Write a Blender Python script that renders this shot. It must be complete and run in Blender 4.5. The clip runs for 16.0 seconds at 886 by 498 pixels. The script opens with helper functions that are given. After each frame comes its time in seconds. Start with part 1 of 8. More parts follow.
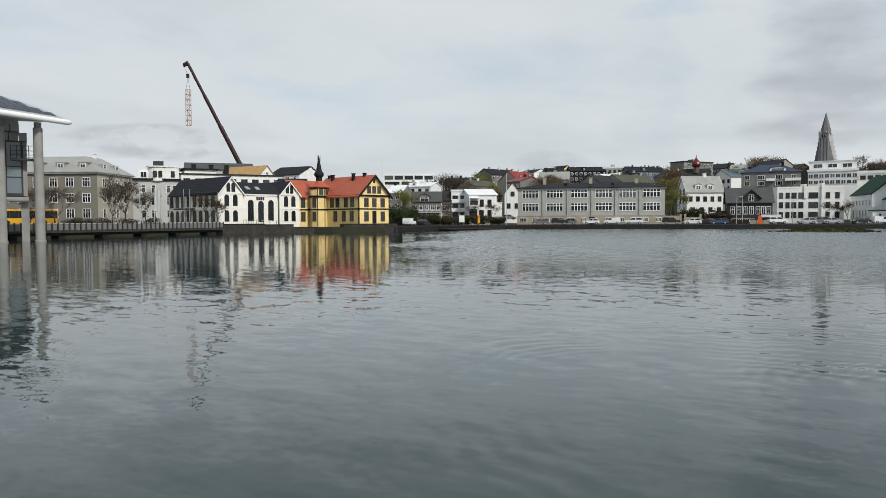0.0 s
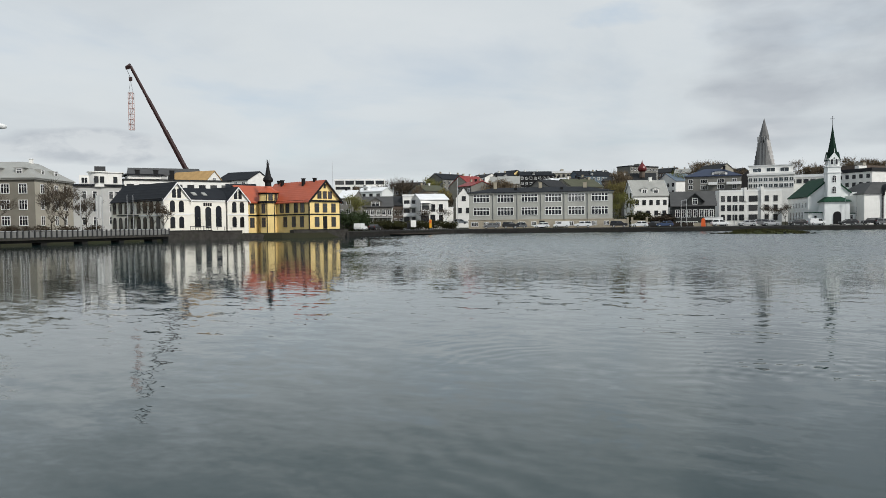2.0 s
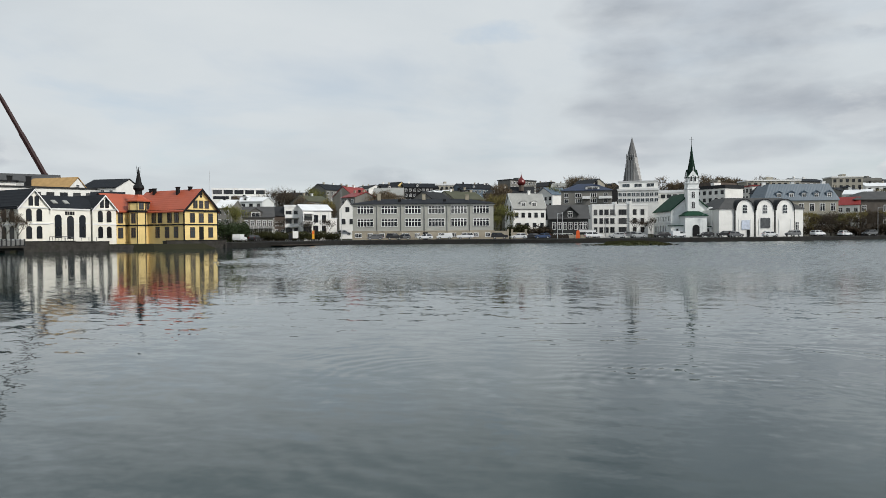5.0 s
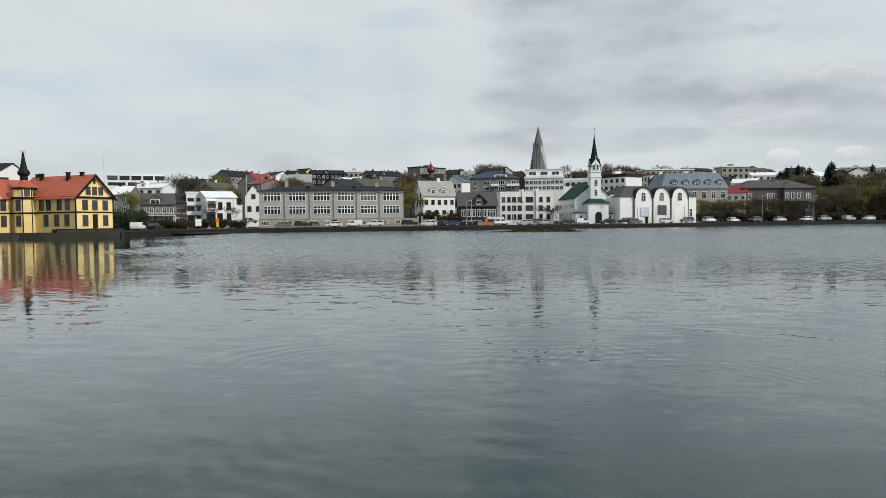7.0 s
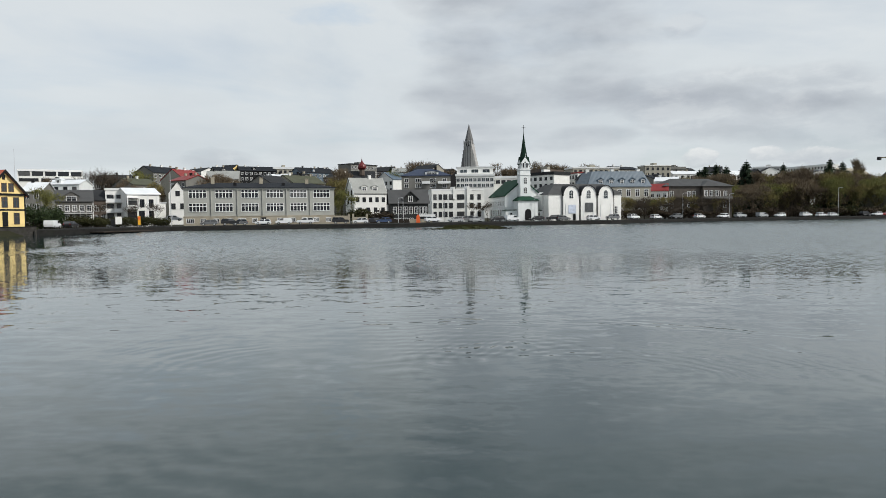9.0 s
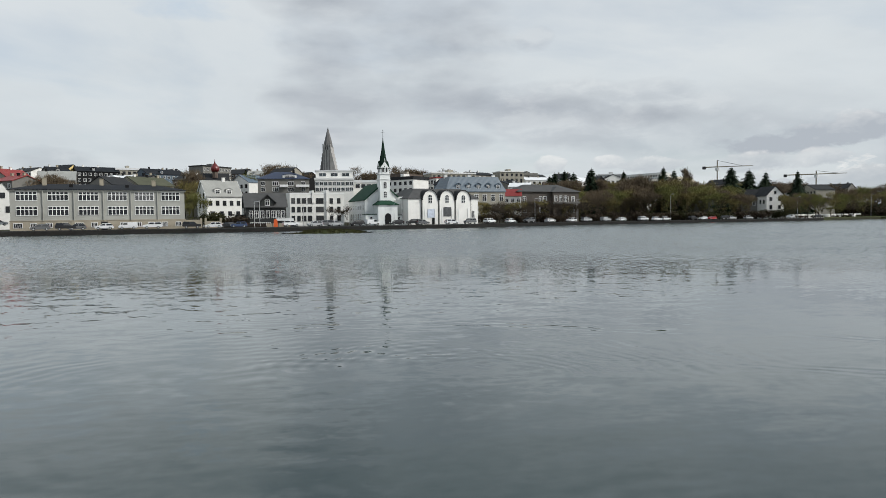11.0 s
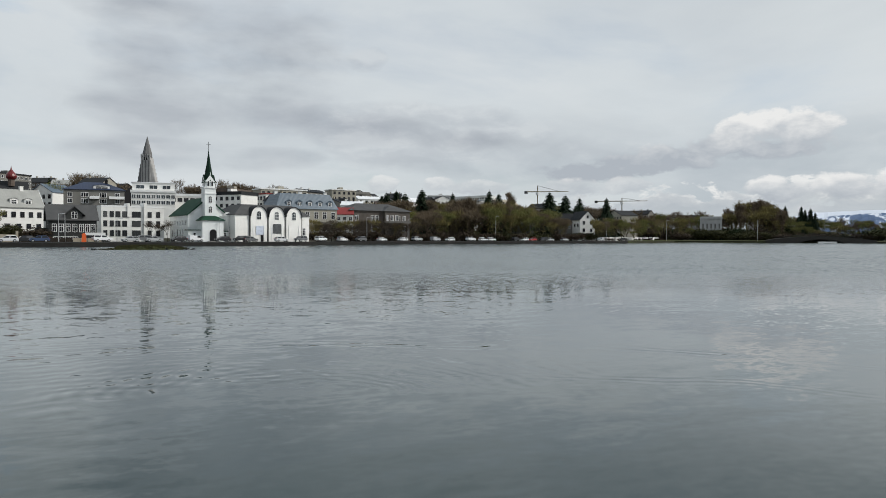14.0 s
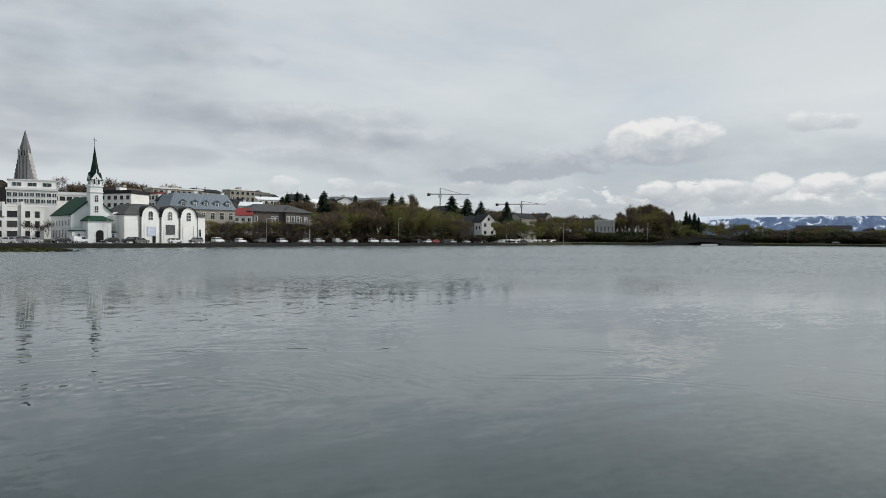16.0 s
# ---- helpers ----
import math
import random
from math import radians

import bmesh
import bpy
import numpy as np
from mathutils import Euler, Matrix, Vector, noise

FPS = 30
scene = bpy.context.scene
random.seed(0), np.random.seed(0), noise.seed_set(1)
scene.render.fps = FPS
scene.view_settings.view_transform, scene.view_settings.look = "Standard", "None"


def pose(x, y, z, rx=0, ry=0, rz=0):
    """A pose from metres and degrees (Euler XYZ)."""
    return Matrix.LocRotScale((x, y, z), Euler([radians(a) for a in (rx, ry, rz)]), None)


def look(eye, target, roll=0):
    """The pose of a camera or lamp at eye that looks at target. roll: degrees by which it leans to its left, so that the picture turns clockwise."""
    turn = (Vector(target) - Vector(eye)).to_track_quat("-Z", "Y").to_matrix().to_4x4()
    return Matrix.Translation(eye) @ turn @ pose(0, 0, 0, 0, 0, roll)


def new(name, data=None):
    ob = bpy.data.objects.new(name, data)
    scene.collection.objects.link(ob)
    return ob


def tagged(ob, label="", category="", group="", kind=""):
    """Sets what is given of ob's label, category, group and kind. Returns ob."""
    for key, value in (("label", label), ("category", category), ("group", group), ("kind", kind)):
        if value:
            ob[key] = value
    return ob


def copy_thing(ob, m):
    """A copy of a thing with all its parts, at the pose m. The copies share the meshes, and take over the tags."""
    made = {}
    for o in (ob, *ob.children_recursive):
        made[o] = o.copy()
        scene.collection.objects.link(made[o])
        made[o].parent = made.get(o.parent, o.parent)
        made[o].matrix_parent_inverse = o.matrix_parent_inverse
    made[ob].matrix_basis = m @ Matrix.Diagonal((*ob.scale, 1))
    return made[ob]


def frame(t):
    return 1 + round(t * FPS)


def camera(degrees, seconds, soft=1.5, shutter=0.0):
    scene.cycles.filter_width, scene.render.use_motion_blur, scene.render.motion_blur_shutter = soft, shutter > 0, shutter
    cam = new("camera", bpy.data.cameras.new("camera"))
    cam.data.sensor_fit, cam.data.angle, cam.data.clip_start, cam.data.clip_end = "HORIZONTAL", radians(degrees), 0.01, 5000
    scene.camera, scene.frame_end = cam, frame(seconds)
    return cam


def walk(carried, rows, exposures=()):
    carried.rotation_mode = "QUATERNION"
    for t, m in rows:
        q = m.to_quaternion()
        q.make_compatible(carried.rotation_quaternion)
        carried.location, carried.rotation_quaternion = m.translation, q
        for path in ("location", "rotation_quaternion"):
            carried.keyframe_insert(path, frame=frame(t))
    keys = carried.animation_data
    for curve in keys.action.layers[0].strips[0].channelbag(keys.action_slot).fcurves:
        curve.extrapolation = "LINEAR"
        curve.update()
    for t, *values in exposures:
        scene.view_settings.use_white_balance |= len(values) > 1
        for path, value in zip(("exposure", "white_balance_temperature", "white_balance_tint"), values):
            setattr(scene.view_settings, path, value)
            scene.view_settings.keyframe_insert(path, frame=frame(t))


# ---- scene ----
cam = camera(64.9, 16.0, soft=0.7)
EYE = 2.5          # the eye above the water
REACH = 0.35       # the camera is held out in front of the body, which turns
# seconds, heading to the right of the first view, pitch, lean
ROWS = [
    (0.0, -0.00, -2.41, -0.23),
    (0.5, 0.76, -2.30, -0.13),
    (1.0, 1.35, -2.08, -0.18),
    (1.5, 2.45, -2.01, -0.28),
    (2.0, 3.95, -2.05, -0.65),
    (2.5, 5.93, -1.94, -0.82),
    (3.0, 7.43, -1.83, -0.86),
    (5.5, 15.80, -1.21, -0.44),
    (6.0, 18.33, -1.67, -0.49),
    (6.5, 19.64, -2.17, -0.56),
    (7.0, 20.82, -2.32, -0.61),
    (7.5, 22.71, -2.46, -0.45),
    (8.0, 24.74, -2.48, -0.40),
    (8.5, 25.33, -2.63, -0.53),
    (9.0, 26.42, -2.60, -0.70),
    (9.5, 28.84, -2.65, -0.37),
    (10.0, 32.48, -2.68, -0.57),
    (12.5, 42.96, -1.47, -0.04),
    (13.0, 45.04, -1.18, 0.14),
    (13.5, 47.90, -0.98, 0.14),
    (14.0, 51.63, -0.93, 0.21),
    (14.5, 54.36, -0.87, -0.03),
    (15.0, 55.95, -0.76, 0.01),
    (15.5, 56.81, -0.74, 0.02),
    (16.0, 59.59, -0.74, 0.33),
]
walk(cam, [(t, pose(REACH * math.sin(radians(h)), REACH * math.cos(radians(h)), EYE) @ pose(0, 0, 0, 0, 0, -h) @ pose(0, 0, 0, 90 + p) @ pose(0, 0, 0, 0, 0, r)) for t, h, p, r in ROWS], exposures=[(0.0, 0.02), (6.0, 0.0), (9.0, 0.07), (13.0, 0.0), (16.0, -0.05)])

# ---- light ----
SUN_AZ, SUN_EL = 141.0, 40.0
sun = new("sun", bpy.data.lights.new("sun", "SUN"))
sun.data.energy, sun.data.angle, sun.data.color = 3.1, radians(8), (1.0, 0.97, 0.91)
sun.matrix_world = look((400 * math.sin(radians(SUN_AZ)), 400 * math.cos(radians(SUN_AZ)), 400 * math.tan(radians(SUN_EL))), (0, 0, 0))


class Nodes:
    """Short notation for node trees."""

    def __init__(self, tree):
        self.tree = tree

    def math(self, op, a, b=0.0, clamp=False):
        n = self.tree.nodes.new("ShaderNodeMath")
        n.operation, n.use_clamp = op, clamp
        for slot, value in zip(n.inputs, (a, b)):
            if isinstance(value, bpy.types.NodeSocket):
                self.tree.links.new(value, slot)
            else:
                slot.default_value = value
        return n.outputs[0]

    def noise(self, vector, scale, detail=4.0, rough=0.55, distortion=0.0):
        n = self.tree.nodes.new("ShaderNodeTexNoise")
        if vector is not None:
            self.tree.links.new(vector, n.inputs["Vector"])
        n.inputs["Scale"].default_value = scale
        n.inputs["Detail"].default_value = detail
        n.inputs["Roughness"].default_value = rough
        n.inputs["Distortion"].default_value = distortion
        return n.outputs["Fac"]

    def ramp(self, fac, stops):
        n = self.tree.nodes.new("ShaderNodeValToRGB")
        self.tree.links.new(fac, n.inputs[0])
        el = n.color_ramp.elements
        while len(el) < len(stops):
            el.new(0.5)
        for e, (p, c) in zip(el, stops):
            e.position = p
            e.color = (*c, 1) if isinstance(c, tuple) else (c, c, c, 1)
        return n.outputs[0]

    def mix(self, fac, a, b):
        n = self.tree.nodes.new("ShaderNodeMix")
        n.data_type = "RGBA"
        for slot, value in ((n.inputs[0], fac), (n.inputs[6], a), (n.inputs[7], b)):
            if isinstance(value, bpy.types.NodeSocket):
                self.tree.links.new(value, slot)
            else:
                slot.default_value = (*value, 1) if isinstance(value, tuple) else value
        return n.outputs[2]

    def xyz(self, x=0.0, y=0.0, z=0.0):
        n = self.tree.nodes.new("ShaderNodeCombineXYZ")
        for slot, value in zip(n.inputs, (x, y, z)):
            if isinstance(value, bpy.types.NodeSocket):
                self.tree.links.new(value, slot)
            else:
                slot.default_value = value
        return n.outputs[0]


def build_sky():
    world = bpy.data.worlds.new("sky")
    scene.world = world
    world.use_nodes = True
    tree = world.node_tree
    tree.nodes.clear()
    n = Nodes(tree)
    sky = tree.nodes.new("ShaderNodeTexSky")
    sky.sky_type, sky.sun_disc = "NISHITA", False
    sky.sun_elevation, sky.sun_rotation = radians(SUN_EL), radians(SUN_AZ)
    dim = tree.nodes.new("ShaderNodeVectorMath")
    dim.operation = "SCALE"
    tree.links.new(sky.outputs[0], dim.inputs[0])
    dim.inputs["Scale"].default_value = 0.11
    blue = dim.outputs[0]
    way = tree.nodes.new("ShaderNodeTexCoord").outputs["Generated"]
    sep = tree.nodes.new("ShaderNodeSeparateXYZ")
    tree.links.new(way, sep.inputs[0])
    x, y, z = sep.outputs
    az = n.math("MULTIPLY", n.math("ARCTAN2", x, y), 57.2958)
    el = n.math("MULTIPLY", n.math("ARCSINE", z), 57.2958)
    # high veil, seen on a flat layer
    lift = n.math("ADD", n.math("MAXIMUM", z, 0.0), 0.14)
    flat = n.xyz(n.math("DIVIDE", x, lift), n.math("DIVIDE", y, lift), 0.3)
    veil = n.noise(flat, 0.75, 6, 0.55, 0.4)
    cover = n.ramp(veil, [(0.30, 0.62), (0.46, 0.93), (0.6, 1.0)])
    white = n.ramp(n.noise(flat, 0.5, 7, 0.55, 0.3), [(0.33, (0.565, 0.61, 0.645)), (0.5, (0.66, 0.705, 0.73)), (0.68, (0.72, 0.755, 0.77))])
    col = n.mix(cover, blue, white)
    # the veil thins overhead
    thin = n.math("MULTIPLY", n.math("SUBTRACT", el, 17.0), 0.05, True)
    col = n.mix(n.math("MULTIPLY", thin, n.ramp(veil, [(0.35, 0.85), (0.6, 0.35)])), col, (0.40, 0.50, 0.60))

    def blob(a, e, wa, we, tilt=0.0):
        da = n.math("SUBTRACT", az, a)
        de = n.math("ADD", n.math("SUBTRACT", el, e), n.math("MULTIPLY", da, tilt))
        u = n.math("POWER", n.math("ABSOLUTE", n.math("DIVIDE", da, wa)), 2.0)
        v = n.math("POWER", n.math("ABSOLUTE", n.math("DIVIDE", de, we)), 2.0)
        return n.math("SUBTRACT", 1.0, n.math("ADD", u, v))

    low = n.xyz(n.math("MULTIPLY", az, 0.075), n.math("MULTIPLY", el, 0.17), 2.0)
    puff = n.noise(low, 1.4, 8, 0.55, 0.15)
    fine = n.noise(low, 2.6, 8, 0.58, 0.15)
    # streaks of open blue
    streak = n.math("MULTIPLY", n.math("ADD", blob(17.8, 16.0, 6.0, 1.6, 0.06), n.math("SUBTRACT", n.math("MULTIPLY", fine, 2.4), 1.75)), 1.0, True)
    col = n.mix(n.math("MULTIPLY", streak, 0.7), col, (0.44, 0.56, 0.70))
    # the grey bank behind the two spires: broad billows with soft bellies
    billow = n.noise(n.xyz(n.math("MULTIPLY", az, 0.13), n.math("MULTIPLY", el, 0.26), 3.0), 1.0, 7, 0.52, 0.1)
    body = n.noise(n.xyz(n.math("MULTIPLY", az, 0.10), n.math("MULTIPLY", el, 0.34), 6.0), 1.0, 6, 0.5, 0.1)
    bank = None
    for a, e, wa, we in ((31.0, 20.0, 9.0, 6.0), (37.0, 14.0, 8.0, 4.0), (29.0, 13.0, 5.0, 2.6), (31.0, 9.6, 7.0, 2.2), (37.0, 9.8, 6.0, 1.8), (29.0, 6.3, 7.0, 1.4), (37.0, 6.2, 5.0, 1.0), (46.0, 8.6, 6.0, 1.3), (53.0, 8.0, 5.0, 1.1)):
        b = blob(a, e, wa, we)
        bank = b if bank is None else n.math("MAXIMUM", bank, b)
    bank = n.math("ADD", bank, n.math("MULTIPLY", n.math("SUBTRACT", billow, 0.47), 3.6))
    col = n.mix(n.math("MULTIPLY", n.math("MULTIPLY", bank, 0.75, True), 0.74), col, n.ramp(body, [(0.36, (0.33, 0.365, 0.415)), (0.52, (0.435, 0.47, 0.515)), (0.66, (0.60, 0.63, 0.66))]))
    for a, e, wa, we, tilt, s in ((52.0, 7.5, 16.0, 3.0, 0.08, 0.38), (-23.0, 5.8, 5.5, 1.4, 0.0, 0.6), (9.0, 4.6, 4.0, 1.2, 0.0, 0.35), (45.4, 14.2, 2.0, 1.2, 0.0, 0.4), (-60.0, 12.0, 25.0, 8.0, 0.0, 0.6), (120.0, 14.0, 25.0, 8.0, 0.0, 0.6)):
        m = n.math("ADD", blob(a, e, wa, we, tilt), n.math("MULTIPLY", n.math("SUBTRACT", puff, 0.5), 2.6))
        m = n.math("ADD", m, n.math("MULTIPLY", n.math("SUBTRACT", fine, 0.5), 1.3))
        m = n.math("MULTIPLY", n.math("MULTIPLY", m, 1.9, True), s * 0.94)
        grey = n.ramp(fine, [(0.38, (0.32, 0.355, 0.405)), (0.5, (0.42, 0.455, 0.505)), (0.62, (0.63, 0.66, 0.685))])
        col = n.mix(m, col, grey)
    # heaped clouds low over the far land: crisp tops, flat grey feet
    heap = n.xyz(n.math("MULTIPLY", az, 0.10), n.math("MULTIPLY", el, 0.20), 5.0)
    lump = n.noise(heap, 2.9, 8, 0.58, 0.25)
    grade = n.noise(heap, 3.4, 8, 0.6, 0.2)
    gap = n.math("MULTIPLY", n.math("ADD", blob(86.0, 3.2, 42.0, 7.0, 0.0), 0.1), 0.9, True)
    col = n.mix(n.math("MULTIPLY", gap, n.ramp(puff, [(0.36, 0.95), (0.6, 0.2)])), col, (0.465, 0.52, 0.565))
    for a, e, wa, foot, crest, s in ((84.0, 2.4, 40.0, 1.2, 1.7, 0.8),):
        over = n.math("ADD", n.math("SUBTRACT", el, e), n.math("MULTIPLY", n.math("SUBTRACT", grade, 0.5), 1.6))
        side = n.math("POWER", n.math("ABSOLUTE", n.math("DIVIDE", n.math("SUBTRACT", az, a), wa)), 2.0)
        height = n.math("SUBTRACT", n.math("MULTIPLY", n.math("SUBTRACT", lump, 0.27), 3.9 * crest), n.math("MULTIPLY", side, 2.0 * crest))
        top = n.math("MULTIPLY", n.math("SUBTRACT", height, over), 2.6, True)
        low_edge = n.math("MULTIPLY", n.math("ADD", over, foot * 1.6), 0.5 / foot, True)
        shade = n.math("ADD", n.math("MULTIPLY", n.math("ADD", over, foot * 0.3), 0.62 / crest), n.math("MULTIPLY", n.math("SUBTRACT", grade, 0.5), 1.3), True)
        tone = n.ramp(shade, [(0.0, (0.45, 0.49, 0.535)), (0.38, (0.57, 0.60, 0.625)), (0.66, (0.88, 0.88, 0.865))])
        col = n.mix(n.math("MULTIPLY", n.math("MULTIPLY", top, low_edge), s), col, tone)
    # single heaped clouds, each of a few rounded lobes
    curd = n.noise(n.xyz(n.math("MULTIPLY", az, 0.42), n.math("MULTIPLY", el, 0.75), 8.0), 1.0, 8, 0.58, 0.2)
    for foot, crown, s, lobes in (
            (6.0, 9.6, 0.95, ((79.2, 8.0, 2.3, 1.9), (76.8, 8.3, 2.1, 1.6), (74.6, 7.9, 2.0, 1.5), (72.6, 7.0, 2.2, 1.1), (76.5, 6.7, 4.8, 0.9), (69.8, 6.2, 3.6, 1.2), (66.5, 5.7, 4.0, 1.1), (63.0, 5.3, 4.0, 1.0))),
            (7.9, 9.3, 0.6, ((87.0, 8.7, 2.0, 0.8), (89.2, 8.5, 1.7, 0.6))),
            (3.4, 5.6, 0.6, ((46.7, 4.3, 1.5, 0.8), (51.3, 4.4, 1.6, 0.6), (54.5, 4.1, 3.0, 0.7), (62.0, 4.0, 3.2, 0.9), (66.5, 4.2, 2.2, 0.8))),
            (3.0, 4.7, 0.9, ((77.0, 3.7, 2.5, 1.0), (81.5, 3.9, 2.4, 1.1), (84.8, 4.1, 1.8, 1.0), (88.5, 4.0, 2.4, 1.0), (92.5, 4.1, 2.2, 1.0)))):
        m = None
        for a, e, wa, we in lobes:
            b = blob(a, e, wa, we)
            m = b if m is None else n.math("MAXIMUM", m, b)
        m = n.math("ADD", m, n.math("MULTIPLY", n.math("SUBTRACT", curd, 0.53), 2.9))
        lit = n.math("ADD", n.math("DIVIDE", n.math("SUBTRACT", el, foot), crown - foot), n.math("MULTIPLY", n.math("SUBTRACT", curd, 0.5), 1.6), True)
        tone = n.ramp(lit, [(0.0, (0.43, 0.47, 0.52)), (0.42, (0.58, 0.61, 0.64)), (0.9, (0.85, 0.85, 0.84))])
        col = n.mix(n.math("MULTIPLY", n.math("MULTIPLY", m, 2.3, True), s), col, tone)
    back = tree.nodes.new("ShaderNodeBackground")
    tree.links.new(col, back.inputs[0])
    back.inputs[1].default_value = 1.0
    out = tree.nodes.new("ShaderNodeOutputWorld")
    tree.links.new(back.outputs[0], out.inputs[0])


build_sky()


# ---- materials ----
def mat(name, colour, rough=0.8, vary=0.18, size=1.5, bump=0.15, metal=0.0, dirt=None, fine=14.0, lumps=0.02):
    m = bpy.data.materials.new(name)
    m.use_nodes = True
    tree = m.node_tree
    n = Nodes(tree)
    bsdf = tree.nodes["Principled BSDF"]
    place = tree.nodes.new("ShaderNodeTexCoord").outputs["Object"]
    broad = n.noise(place, 1.0 / size, 5, 0.6)
    grain = n.noise(place, fine / size, 4, 0.65)
    dark = tuple(c * (1 - vary) for c in colour)
    light = tuple(min(1.0, c * (1 + vary * 0.6)) for c in colour)
    col = n.ramp(broad, [(0.3, dark), (0.7, light)])
    col = n.mix(n.math("MULTIPLY", grain, vary * 0.8), col, tuple(c * 0.6 for c in colour))
    if dirt:
        spots = n.ramp(n.noise(place, 0.45 / size, 8, 0.7), [(0.52, 0.0), (0.68, 1.0)])
        col = n.mix(n.math("MULTIPLY", spots, 0.7), col, dirt)
    tree.links.new(col, bsdf.inputs["Base Color"])
    bsdf.inputs["Metallic"].default_value = metal
    bsdf.inputs["Specular IOR Level"].default_value = 0.15 if rough >= 0.6 else 0.4
    tree.links.new(n.math("ADD", rough - 0.06, n.math("MULTIPLY", grain, 0.12)), bsdf.inputs["Roughness"])
    if bump:
        b = tree.nodes.new("ShaderNodeBump")
        b.inputs["Strength"].default_value = bump
        b.inputs["Distance"].default_value = lumps
        tree.links.new(grain, b.inputs["Height"])
        tree.links.new(b.outputs[0], bsdf.inputs["Normal"])
    return m


def corrugated(name, colour, pitch=0.3, axis=0, rough=0.5, vary=0.2):
    """Painted sheet metal with standing ribs along the slope."""
    m = mat(name, colour, rough, vary, 2.5, 0.0)
    tree = m.node_tree
    n = Nodes(tree)
    sep = tree.nodes.new("ShaderNodeSeparateXYZ")
    tree.links.new(tree.nodes.new("ShaderNodeTexCoord").outputs["Object"], sep.inputs[0])
    rib = n.math("POWER", n.math("ABSOLUTE", n.math("SINE", n.math("MULTIPLY", sep.outputs[axis], math.pi / pitch))), 6.0)
    b = tree.nodes.new("ShaderNodeBump")
    b.inputs["Strength"].default_value, b.inputs["Distance"].default_value = 0.5, 0.03
    tree.links.new(rib, b.inputs["Height"])
    tree.links.new(b.outputs[0], tree.nodes["Principled BSDF"].inputs["Normal"])
    return m


def glass(name, tint=(0.008, 0.009, 0.011), rough=0.06):
    m = mat(name, tint, rough + 0.06, 0.4, 1.5, 0.0)
    bsdf = m.node_tree.nodes["Principled BSDF"]
    bsdf.inputs["IOR"].default_value = 1.45
    bsdf.inputs["Specular IOR Level"].default_value = 0.5
    n = Nodes(m.node_tree)
    rnd = m.node_tree.nodes.new("ShaderNodeObjectInfo").outputs["Random"]
    pale = tuple(c + 0.10 for c in tint)
    m.node_tree.links.new(n.ramp(rnd, [(0.0, tint), (0.55, tuple(c * 2.2 for c in tint)), (0.8, tuple(c + 0.02 for c in tint)), (1.0, pale)]), bsdf.inputs["Base Color"])
    return m


def leaf(name, a, b):
    """Leaves or twigs, each piece with a shade of its own."""
    m = bpy.data.materials.new(name)
    m.use_nodes = True
    tree = m.node_tree
    n = Nodes(tree)
    rnd = tree.nodes.new("ShaderNodeNewGeometry").outputs["Random Per Island"]
    tree.links.new(n.ramp(rnd, [(0.0, a), (1.0, b)]), tree.nodes["Principled BSDF"].inputs["Base Color"])
    tree.nodes["Principled BSDF"].inputs["Roughness"].default_value = 0.75
    tree.nodes["Principled BSDF"].inputs["Specular IOR Level"].default_value = 0.1
    return m


